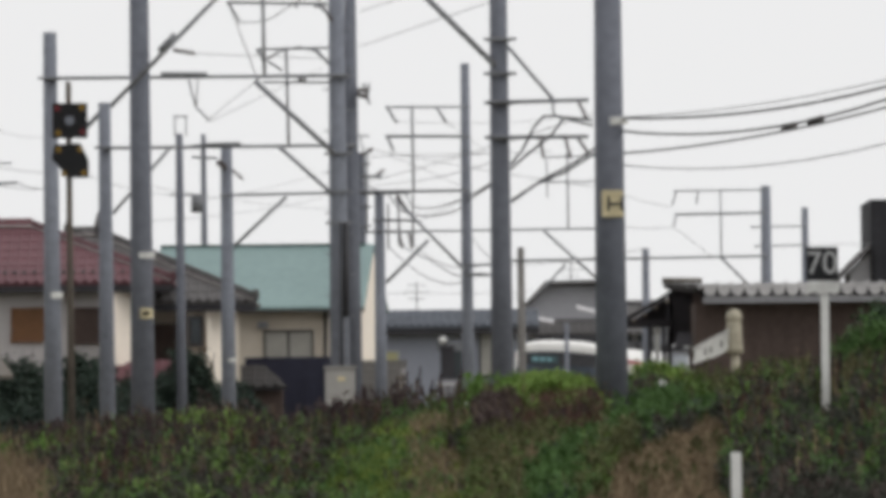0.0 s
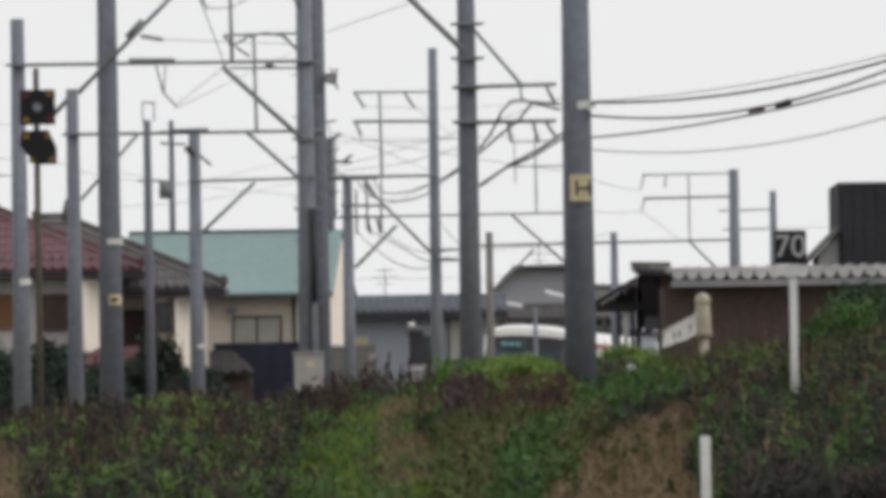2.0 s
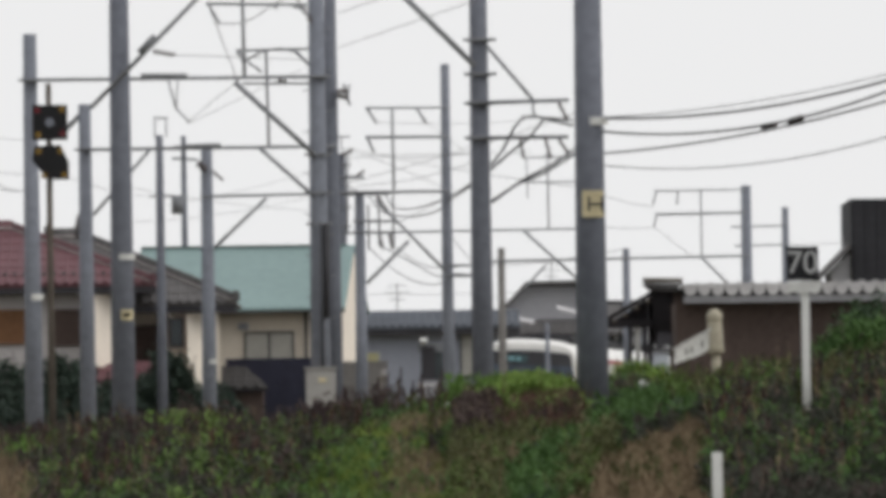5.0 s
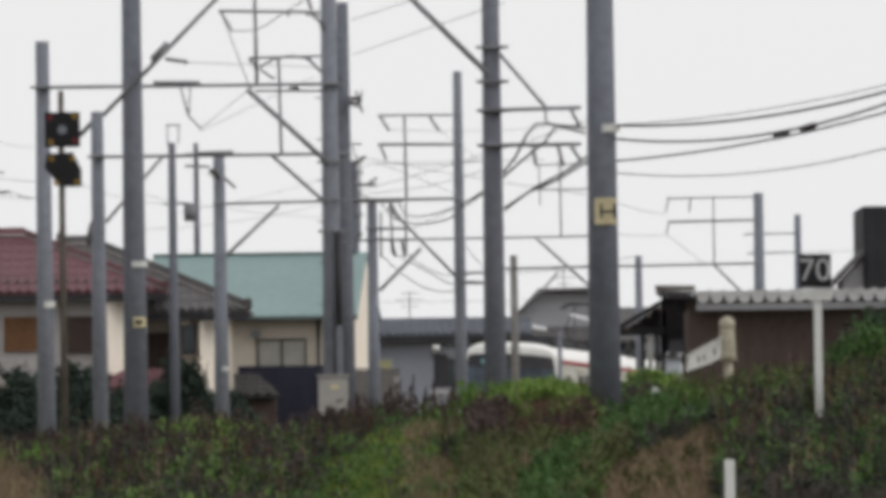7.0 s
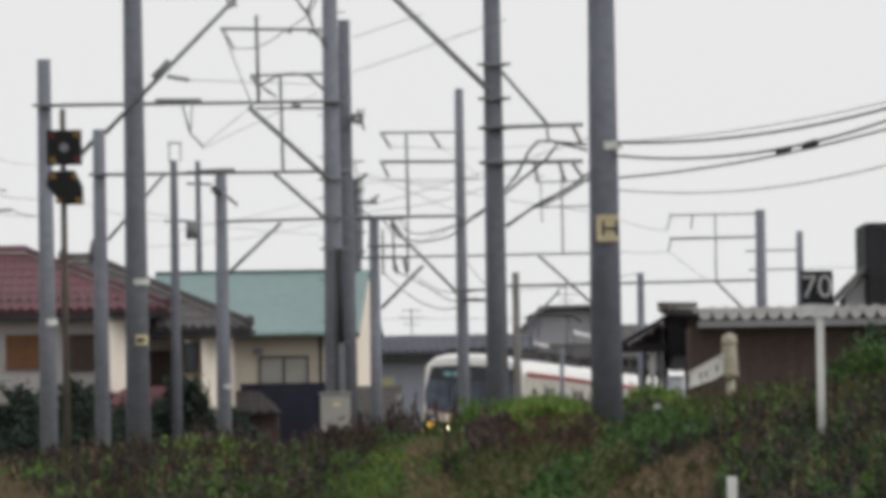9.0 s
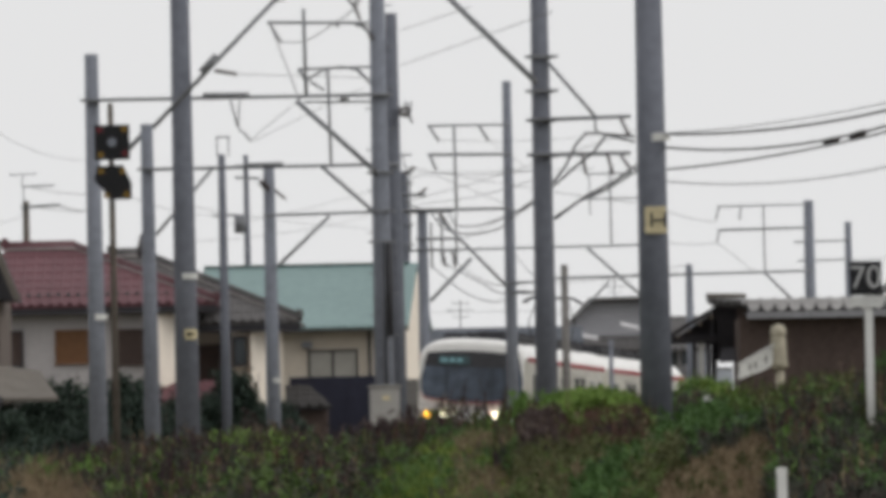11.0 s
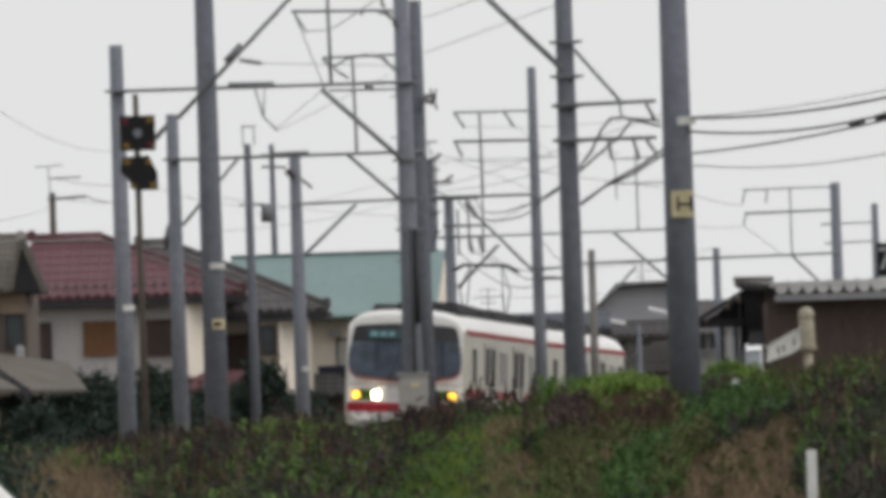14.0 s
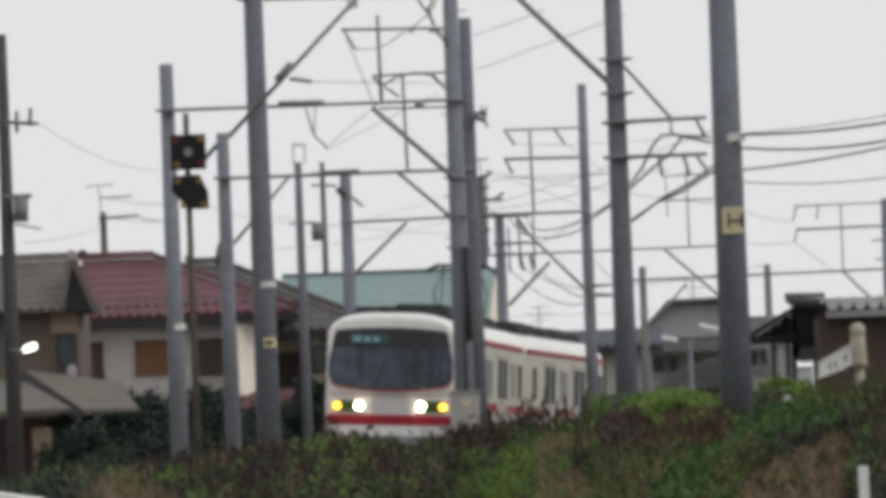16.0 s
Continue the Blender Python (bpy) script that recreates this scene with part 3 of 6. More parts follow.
def speed_sign():
    s = thing("speed_sign", "black square speed sign reading 70 on a white post", "railway sign")
    d = 106
    x, z = 4.75, 3.93
    xp = 4.78
    part("post", bm_box(xp - 0.05, xp + 0.05, d - 0.02, d + 0.05, ground_z(xp, d) - 0.2, z - 0.2, bevel=0.01), WHITE, s)
    part("board", bm_box(x - 0.2, x + 0.2, d - 0.05, d - 0.025, z - 0.212, z + 0.212, bevel=0.008), BLACK, s)
    part("foot_strip", bm_box(x - 0.2, x + 0.22, d - 0.052, d - 0.024, z - 0.36, z - 0.222), DIRTY_WHITE, s)
    cu = bpy.data.curves.new("digits", "FONT")
    cu.body, cu.size, cu.extrude, cu.align_x, cu.align_y = "70", 0.4, 0.004, "CENTER", "CENTER"
    tmp = bpy.data.objects.new("digits", cu)
    scene.collection.objects.link(tmp)
    dg = bpy.context.evaluated_depsgraph_get()
    me = bpy.data.meshes.new_from_object(tmp.evaluated_get(dg))
    bpy.data.objects.remove(tmp)
    ob = new("digits", me)
    me.materials.clear()
    me.materials.append(SIGN_GREY)
    ob.parent = s
    ob.matrix_basis = pose(x, d - 0.058, z, 90, 0, 0)


def white_post():
    p = thing("marker_post", "short square white marker post in the weeds", "post")
    x = 2.75
    z = 1.55
    part("post", bm_box(x - 0.048, x + 0.048, 79.95, 80.05, ground_z(x, 80) - 0.2, z, bevel=0.008), WHITE, p)


speed_sign()
white_post()


# ---- wires ----
def wire(label, points, r, group="overhead wires", material=None):
    bm = bm_tube(points, r, n=5)
    bmesh.ops.recalc_face_normals(bm, faces=bm.faces)
    me = bpy.data.meshes.new("overhead_wire")
    bm.to_mesh(me)
    bm.free()
    me.materials.append(material or WIRE)
    return tagged(new("overhead_wire", me), label, "cable", group)


LBL = "thin dark overhead wire between the poles"
for p, q, s, r in (
        ((2.27, 105.0, 5.76), (5.84, 95.0, 5.94), 0.117, 0.007), ((2.20, 105.0, 5.75), (5.84, 95.0, 5.89), 0.18, 0.017),
        ((2.20, 105.0, 5.59), (5.84, 95.0, 5.83), 0.28, 0.016), ((2.27, 105.0, 5.31), (5.84, 95.0, 5.66), 0.118, 0.014),
        ((2.26, 105.0, 5.16), (5.83, 95.0, 5.26), 0.22, 0.008)):
    wire("dark sagging cable running off the thick pole", sag(p, q, s), r, "sagging cables", CABLE)
for p, q, s, r in (
        ((-1.68, 174.0, 10.11), (1.18, 140.0, 9.25), 0, 0.008), ((-1.67, 174.0, 10.83), (-0.19, 150.0, 9.93), 0, 0.008),
        ((-4.10, 141.0, 8.38), (-2.10, 174.0, 9.86), 0.0, 0.008), ((-4.28, 171.0, 10.86), (-3.70, 171.0, 9.27), 0.0, 0.012),
        ((-1.08, 198.0, 9.54), (4.23, 283.0, 13.07), 0.1, 0.008), ((0.11, 198.0, 9.51), (1.47, 283.0, 11.97), 0.0, 0.008),
        ((-1.89, 198.0, 8.09), (2.74, 150.0, 7.69), 0.05, 0.008), ((-1.88, 198.0, 8.95), (2.68, 150.0, 6.38), 0.05, 0.007),
        ((-2.50, 283.0, 11.94), (2.55, 198.0, 8.79), 0.03, 0.008), ((-0.81, 250.0, 8.65), (1.09, 198.0, 7.99), 0.0, 0.01),
        ((1.13, 198.0, 6.14), (5.05, 212.0, 6.85), 0.1, 0.01), ((1.13, 198.0, 5.47), (4.34, 236.0, 6.13), 0.1, 0.008),
        ((-1.67, 250.0, 6.57), (4.34, 236.0, 6.34), 0.05, 0.007),
        ((4.56, 212.0, 8.20), (5.77, 212.0, 7.90), 0.05, 0.008), ((4.48, 212.0, 7.42), (5.76, 212.0, 7.38), 0.05, 0.008),
        ((5.79, 212.0, 7.38), (6.74, 212.0, 6.62), 0.0, 0.008), ((8.16, 212.0, 6.87), (13.73, 262.0, 8.21), 0.0, 0.008),
        ((-8.09, 236.0, 9.35), (-3.84, 283.0, 10.10), 0.1, 0.008), ((-8.10, 236.0, 8.40), (-3.65, 283.0, 10.57), 0.15, 0.008),
        ((-7.15, 236.0, 8.87), (-3.64, 283.0, 11.42), 0.1, 0.007), ((-7.50, 172.0, 7.57), (-7.30, 236.0, 9.11), 0.15, 0.007),
        ((-12.34, 230.0, 9.79), (-11.08, 236.0, 9.78), 0.05, 0.01), ((-12.34, 230.0, 9.28), (-11.09, 236.0, 9.31), 0.05, 0.01),
        ((-4.79, 172.0, 8.52), (-3.57, 172.0, 9.48), 0.0, 0.008), ((-4.71, 172.0, 8.52), (-2.81, 200.0, 10.91), 0.0, 0.008),
        ((-11.34, 185.0, 9.83), (-11.73, 250.0, 11.30), 0.3, 0.007), ((-15.10, 300.0, 11.69), (-13.94, 300.0, 11.46), 0.1, 0.02),
        ((-11.83, 185.0, 7.25), (-16.35, 300.0, 11.35), 0.1, 0.008)):
    wire(LBL, sag(p, q, s), r)
def curve_through(points, steps=6):
    """A smooth line through points."""
    p = [Vector(q) for q in points]
    p = [2 * p[0] - p[1]] + p + [2 * p[-1] - p[-2]]
    out = []
    for a, b, c, d in zip(p, p[1:], p[2:], p[3:]):
        for i in range(steps):
            t = i / steps
            out.append(0.5 * (2 * b + (c - a) * t + (2 * a - 5 * b + 4 * c - d) * t * t + (3 * b - a - 3 * c + d) * t ** 3))
    return out + [p[-2]]


for pts, r in (([(-1.05, 240.0, 9.22), (-0.81, 230.0, 8.54), (-0.28, 220.0, 8.17), (0.40, 205.0, 7.89), (0.78, 190.0, 7.61), (1.02, 175.0, 7.31)], 0.02),
               ([(-1.58, 245.0, 9.36), (-1.16, 235.0, 8.59), (-0.43, 222.0, 8.02), (0.29, 207.0, 7.69), (0.62, 197.0, 7.65), (1.04, 178.0, 7.36)], 0.022),
               ([(-1.61, 245.0, 7.86), (-1.13, 238.0, 7.25), (-0.48, 225.0, 6.50), (0.11, 212.0, 6.02), (0.53, 200.0, 5.81)], 0.016),
               ([(-1.29, 245.0, 7.91), (-0.73, 238.0, 7.43), (-0.17, 225.0, 6.82), (0.33, 212.0, 6.23), (0.78, 200.0, 6.00), (1.06, 190.0, 5.74)], 0.018),
               ([(-0.89, 245.0, 7.90), (-0.33, 232.0, 7.16), (0.27, 215.0, 6.51), (1.06, 190.0, 5.96)], 0.014),
               ([(-4.07, 171.0, 10.47), (-3.43, 165.0, 10.19), (-2.86, 158.0, 10.06), (-2.25, 150.0, 9.94), (-1.97, 145.0, 10.00)], 0.012),
               ([(-1.93, 245.0, 9.60), (-0.41, 220.0, 8.91), (0.45, 205.0, 8.59), (1.06, 180.0, 7.91)], 0.01),
               ([(-2.16, 245.0, 10.39), (-1.15, 225.0, 9.75), (-0.24, 210.0, 9.13), (1.06, 180.0, 8.10)], 0.009),
               ([(-1.23, 200.0, 8.80), (-0.37, 205.0, 8.62), (0.46, 215.0, 8.58)], 0.008),
               ([(0.67, 200.0, 6.89), (0.88, 190.0, 6.29), (1.01, 180.0, 5.85)], 0.01)):
    wire("dark jumper cable slung between two gantries", curve_through(pts), r, "jumper cables", CABLE_GREY)
for a, b in (((-1.61, 249.5, 9.21), (-1.61, 249.5, 7.87)), ((-1.30, 249.5, 9.20), (-1.29, 249.5, 8.00)), ((-0.87, 249.5, 9.49), (-0.88, 249.5, 7.99)),
             ((-2.50, 282.0, 12.01), (-2.53, 282.0, 9.29))):
    k = thing("wire_hanger", "thin vertical hanger rod between the wires", "hanger", "wire hangers")
    bar(k, a, b, 0.03, WIRE, "rod", 6)
for a, b in (((4.02, 100.1, 5.41), (4.21, 100.0, 5.44)), ((4.31, 99.4, 5.44), (4.50, 99.2, 5.49))):
    sp = thing("cable_joint", "dark lump joining two sagging cables", "cable joint", "cable joints")
    insulator(sp, a, b, 0.045)


# ---- houses ----
def tiled_slope(parent, a, b, c, d, material, name="roof", pitch=0.29, thick=0.1, ribs=True):
    """One roof slope with eave corners a, b and ridge corners d, c, and half-round tile rows running down it."""
    a, b, c, d = (Vector(p) for p in (a, b, c, d))
    bm = slab(bmesh.new(), [a, b, c, d], thick)
    roof = part(name, bm, material, parent)
    if not ribs:
        return roof
    n = max(2, int((b - a).length / pitch))
    up = (b - a).cross(d - a).normalized()
    if up.z < 0:
        up = -up
    along = (b - a).normalized()
    for i in range(n + 1):
        e0 = a.lerp(b, i / n)
        # a hip cuts the row where the ridge corner lies inside
        k = i / n
        s0 = (d - a).dot(along) / (b - a).length
        s1 = (c - a).dot(along) / (b - a).length
        rise = 1.0
        if k < s0:
            rise = k / s0
        elif k > s1:
            rise = (1 - k) / (1 - s1)
        if rise < 0.04:
            continue
        mid = (d - a) - along * (d - a).dot(along)
        e1 = e0 + mid * rise
        w = 0.055
        bm = bmesh.new()
        q = [bm.verts.new(p) for p in (e0 - along * w, e0 + up * 0.03, e0 + along * w, e1 + along * w, e1 + up * 0.03, e1 - along * w)]
        bm.faces.new((q[0], q[1], q[4], q[5]))
        bm.faces.new((q[1], q[2], q[3], q[4]))
        bm.faces.new((q[0], q[2], q[1]))
        part("roof_rib", bm, material, roof)
        # the round end of each tile row at the eave
        k0 = e0 + up * 0.01
        part("eave_tile", bm_tube([k0 - mid.normalized() * 0.06, k0 + mid.normalized() * 0.02], 0.085, n=10), material, roof)
    # overlapping tile courses across the slope
    rows = max(2, int(mid.length / 0.55))
    for j in range(1, rows):
        k = j / rows
        p0, p1 = a.lerp(d, k), b.lerp(c, k)
        bm = bmesh.new()
        q = [bm.verts.new(p) for p in (p0 + up * 0.002, p1 + up * 0.002, p1 + up * 0.026 + mid.normalized() * 0.01, p0 + up * 0.026 + mid.normalized() * 0.01,
                                       p0 + up * 0.003 + mid.normalized() * 0.3, p1 + up * 0.003 + mid.normalized() * 0.3)]
        bm.faces.new((q[0], q[1], q[2], q[3]))
        bm.faces.new((q[3], q[2], q[5], q[4]))
        part("tile_course", bm, material, roof)
    return roof


def ridge(parent, p, q, material, r=0.13):
    p, q = Vector(p), Vector(q)
    bm = tube(bmesh.new(), [p, q], r, n=8)
    tube(bm, [p + Vector((0, 0, r)), q + Vector((0, 0, r))], r * 0.6, n=8)
    part("ridge", bm, material, parent)
    # pale mortar bedding along both sides
    side = (q - p).cross(Vector((0, 0, 1))).normalized() * r * 0.95
    for o in (side, -side):
        part("mortar", bm_tube([p + o - Vector((0, 0, r * 0.35)), q + o - Vector((0, 0, r * 0.35))], r * 0.3, n=6), MORTAR, parent)
    part("ridge_end", bm_box(p.x - r, p.x + r, p.y - r, p.y + r, p.z - 0.05, p.z + r * 2.4, bevel=r * 0.4), material, parent)


def window(parent, x0, x1, y, z0, z1, pane, frame_mat, panes=2):
    """A window set into a wall that faces the field: frame proud, panes recessed, and a sill."""
    w = part("window", bm_box(x0, x1, y - 0.03, y + 0.02, z0, z1), pane, parent)
    for k in range(panes + 1):
        x = x0 + (x1 - x0) * k / panes
        part("frame", bm_box(x - 0.03, x + 0.03, y - 0.07, y - 0.031, z0, z1), frame_mat, w)
    for z in (z0, z1):
        part("frame", bm_box(x0 - 0.03, x1 + 0.03, y - 0.075, y - 0.031, z - 0.03, z + 0.03), frame_mat, w)
    part("sill", bm_box(x0 - 0.06, x1 + 0.06, y - 0.12, y - 0.076, z0 - 0.07, z0 - 0.02), frame_mat, w)


def gable_end(parent, x, y0, y1, yr, ez, rz, material):
    """A triangular end wall across the house at x."""
    bm = bmesh.new()
    q = [bm.verts.new(p) for p in ((x, y0, ez), (x, y1, ez), (x, yr, rz), (x + 0.15, y0, ez), (x + 0.15, y1, ez), (x + 0.15, yr, rz))]
    for f in ((0, 1, 2), (5, 4, 3), (0, 2, 5, 3), (1, 4, 5, 2), (0, 3, 4, 1)):
        bm.faces.new([q[i] for i in f])
    part("gable", bm, material, parent)


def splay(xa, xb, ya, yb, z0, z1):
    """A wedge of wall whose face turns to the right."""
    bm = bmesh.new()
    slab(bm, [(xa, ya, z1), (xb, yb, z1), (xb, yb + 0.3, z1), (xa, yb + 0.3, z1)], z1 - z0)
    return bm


def red_house():
    h = thing("red_roofed_house", "two-storey cream house under a red tiled hip roof", "house")
    y = 258
    x0, x1 = -14.88, -9.50
    ez = 7.18
    part("wall", bm_box(x0, x1, y, y + 7, 0, ez), STUCCO_LILAC, h)
    # the light on this splayed face is put into its colour
    part("bay", splay(-10.11, -9.49, y - 0.68, y - 0.004, 4.63, ez - 0.32), STUCCO_LIT, h, "cream plaster bay with light painted in")
    # hip roof
    e0, e1, ey = x0 - 0.5, -8.23, y - 0.7
    rz = 9.00 
    r0, r1, ry = -14.88, -12.69, y + 3.2
    tiled_slope(h, (e0, ey, ez), (e1, ey, ez), (r1, ry, rz), (r0, ry, rz), RED_TILE)
    part("roof", slab(bmesh.new(), [(e1, ey, ez), (e1, y + 7.5, ez), (r1, ry + 0.3, rz), (r1, ry, rz)], 0.1), RED_TILE, h)
    part("roof", slab(bmesh.new(), [(e1, y + 7.5, ez), (e0, y + 7.5, ez), (r0, ry + 0.3, rz), (r1, ry + 0.3, rz)], 0.1), RED_TILE, h)
    ridge(h, (r0, ry, rz + 0.05), (r1, ry, rz + 0.05), RED_TILE)
    gable_end(h, x0, y, y + 7, ry, ez + 0.002, rz - 0.15, STUCCO_LILAC)
    ridge(h, (e1, ey, ez + 0.05), (r1, ry, rz + 0.05), RED_TILE, 0.1)
    guard = None
    for i in range(26):
        x = e0 + 0.5 + i * 0.3
        if x > e1 - 0.6:
            break
        k = 0.14
        if guard is None:
            guard = part("snow_guard", bm_box(-0.05, 0.05, -0.03, 0.03, 0, 0.12), GREY_TILE, h)
            ob = guard
        else:
            ob = new("snow_guard", guard.data)
            ob.parent = h
        ob.location = (x, ey + k * (ry - ey), ez + k * (rz - ez))
    part("eave_board", bm_box(e0, e1, ey + 0.02, ey + 0.1, ez - 0.3, ez - 0.101), TRIM, h)
    part("eave_board", bm_box(e0, e1, ey + 0.1, y - 0.002, ez - 0.3, ez - 0.25), TRIM, h)
    window(h, -14.78, -14.21, y, 5.36, 6.41, SHUTTER_DARK, TRIM, 1)
    window(h, -13.18, -12.15, y, 5.44, 6.40, SHUTTER, SHUTTER, 2)
    window(h, -11.28, -10.53, y, 5.36, 6.39, SHUTTER_DARK, SHUTTER_DARK, 2)
    # lower roof over the porch
    a = (-10.02, 258.0, 4.24)
    b = (-8.30, 258.0, 4.25)
    tiled_slope(h, (a[0], y - 1.2, a[2]), (b[0], y - 1.2, a[2]), (b[0], y - 0.02, a[2] + 0.55), (a[0], y - 0.02, a[2] + 0.55), RED_TILE)
    part("porch_wall", bm_box(a[0] + 0.1, b[0] - 0.1, y - 0.9, y - 0.01, 0, a[2] - 0.1), BROWN_WALL, h)


def grey_wing():
    h = thing("grey_roofed_house", "cream house wing under a dark grey tiled roof", "house")
    y = 262
    x0, x1 = -9.63, -6.50
    ez = 6.93
    part("wall", bm_box(x0, x1, y, y + 6, 0, ez), STUCCO, h)
    # both splayed bays carry painted light, being paler than the wall
    part("bay", splay(-7.88, -7.32, y - 1.2, y - 0.6, 0, ez - 0.62), STUCCO_LIT, h, "cream bay wall with light painted in")
    part("bay", splay(-7.32, -6.62, y - 1.3, y - 0.004, 0, ez - 0.62), STUCCO_LIT, h, "cream bay wall with light painted in")
    rz = 8.81
    r1 = -10.77
    r0, e1 = -11.73, -5.80
    tiled_slope(h, (r0 - 0.5, y - 1.4, ez - 0.3), (e1, y - 1.4, ez - 0.3), (r1, y + 2.6, rz), (r0, y + 2.6, rz), GREY_TILE)
    part("roof", slab(bmesh.new(), [(e1, y - 1.4, ez - 0.3), (e1, y + 6.5, ez - 0.3), (r1, y + 2.9, rz), (r1, y + 2.6, rz)], 0.1), GREY_TILE, h)
    part("roof", slab(bmesh.new(), [(e1, y + 6.5, ez - 0.3), (r0, y + 6.5, ez - 0.3), (r0, y + 2.9, rz), (r1, y + 2.9, rz)], 0.1), GREY_TILE, h)
    ridge(h, (e1, y - 1.4, ez - 0.25), (r1, y + 2.6, rz + 0.05), GREY_TILE, 0.12)
    ridge(h, (r0, y + 2.6, rz + 0.05), (r1, y + 2.6, rz + 0.05), GREY_TILE, 0.14)
    bm = bmesh.new()
    tube(bm, [(r1, y + 2.6, rz), (r1, y + 2.6, rz + 0.7)], 0.22, 0.05, 8)
    part("ridge_end_tile", bm, GREY_TILE, h)
    part("eave_board", bm_box(r0, e1, y - 1.38, y - 1.3, ez - 0.62, ez - 0.401), TRIM, h)
    window(h, -7.84, -7.47, y - 1.22, 5.31, 6.13, GLASS_DARK, TRIM, 1)
    window(h, -9.2, -8.28, y, 4.6, 5.93, SHUTTER_DARK, SHUTTER_DARK, 2)


def teal_house():
    h = thing("teal_roofed_house", "two-storey cream house with a teal sheet-metal gable roof", "house")
    y = 272
    x0, x1 = -8.82, -2.13
    ez, rz = 6.67, 8.73
    xf, xm, xb = -2.64, -2.29, -1.92
    part("wall", slab(bmesh.new(), [(x0, y, ez), (xf, y, ez), (xb, y + 8, ez), (x0, y + 8, ez)], ez), STUCCO, h)
    bm = bmesh.new()
    q = [bm.verts.new(p) for p in ((xf, y, ez), (xb, y + 8, ez), (xm, y + 4, rz - 0.15), (xf - 0.25, y, ez), (xb - 0.25, y + 8, ez), (xm - 0.25, y + 4, rz - 0.15))]
    for f in ((0, 1, 2), (5, 4, 3), (0, 2, 5, 3), (1, 4, 5, 2), (0, 3, 4, 1)):
        bm.faces.new([q[i] for i in f])
    # gable and side wall painted paler, as light from the right would make them
    part("gable", bm, STUCCO_LIT, h)
    part("side_wall", slab(bmesh.new(), [(xf + 0.004, y, ez - 0.004), (xb + 0.004, y + 8, ez - 0.004), (xb - 0.1, y + 8, ez - 0.004), (xf - 0.1, y + 0.2, ez - 0.004)], ez - 0.01), STUCCO_LIT, h, "cream side wall with light painted in")
    e0, e1 = x0 - 0.4, xf + 0.1
    front = part("roof", slab(bmesh.new(), [(e0, y - 0.7, ez - 0.05), (e1, y - 0.7, ez - 0.05), (xm + 0.05, y + 4, rz), (e0, y + 4, rz)], 0.08), TEAL, h)
    part("roof", slab(bmesh.new(), [(xb + 0.1, y + 8.7, ez - 0.05), (e0, y + 8.7, ez - 0.05), (e0, y + 4.01, rz), (xm + 0.05, y + 4.01, rz)], 0.08), TEAL, h)
    n = int((e1 - e0) / 0.42)
    for i in range(n + 1):
        x = e0 + (e1 - e0) * i / n
        part("standing_seam", slab(bmesh.new(), [(x - 0.01, y - 0.7, ez - 0.044), (x + 0.01, y - 0.7, ez - 0.044), (x + 0.01, y + 4, rz + 0.006), (x - 0.01, y + 4, rz + 0.006)], 0.03), TEAL, front)
    part("ridge_cap", bm_box(e0, e1, y + 3.8, y + 4.2, rz + 0.002, rz + 0.03, bevel=0.01), TEAL, h)
    part("eave_board", bm_box(e0, e1, y - 0.69, y - 0.5, ez - 0.22, ez - 0.14), TRIM, h)
    window(h, -5.78, -4.23, y, 4.93, 5.85, CURTAIN, TRIM, 2)
    part("vent_hood", bm_box(-5.99, -5.66, y - 0.3, y - 0.002, 5.94, 6.15, bevel=0.03), STEEL, h)
    part("downpipe", bm_tube([(-3.82, y - 0.08, ez - 0.2), (-3.82, y - 0.08, 0.3)], 0.05), TRIM, h)


def garden_shed():
    h = thing("garden_shed", "low garden shed under a sloping grey-brown tiled roof", "shed")
    a, b = (-6.26, 261.0, 3.98), (-4.86, 261.0, 3.90)
    tiled_slope(h, (a[0], 260.6, a[2]), (b[0], 260.6, a[2]), (-5.63, 263, 4.66), (-6.35, 263, 4.66), SHELTER_EDGE)
    part("wall", bm_box(a[0] + 0.15, b[0] - 0.15, 261, 263, 0, a[2] - 0.12), BROWN_WALL, h)


def navy_fence():
    f = thing("sheet_fence", "tall dark navy sheet-metal fence", "fence")
    x0, x1 = -6.22, -2.59
    z = 4.91
    n = 12
    for i in range(n):
        a, b = x0 + (x1 - x0) * i / n, x0 + (x1 - x0) * (i + 1) / n
        part("panel", bm_box(a - 0.01, b + 0.01, 263.95 + 0.03 * (i % 2), 264.02 + 0.03 * (i % 2), 0, z), NAVY, f)


def block_wall():
    """A garden wall of concrete blocks under a coping."""
    w = thing("block_wall", "grey concrete block garden wall beside the cream house", "wall")
    first = None
    for j in range(22):
        for i in range(4):
            if first is None:
                ob = first = part("block", bm_box(-0.192, 0.192, 0, 0.12, 0, 0.19, bevel=0.006), CONCRETE_WARM, w)
            else:
                ob = new("block", first.data)
                ob.parent = w
            ob.location = (-2.72 + 0.39 * i + 0.195 * (j % 2), 262, 0.3 + 0.2 * j)
    part("mortar_core", bm_box(-2.9, -1.2, 262.012, 262.1, 0.2, 4.69), MORTAR, w)
    part("coping", bm_box(-2.95, -1.15, 261.97, 262.15, 4.7, 4.76, bevel=0.01), CONCRETE_WARM, w)


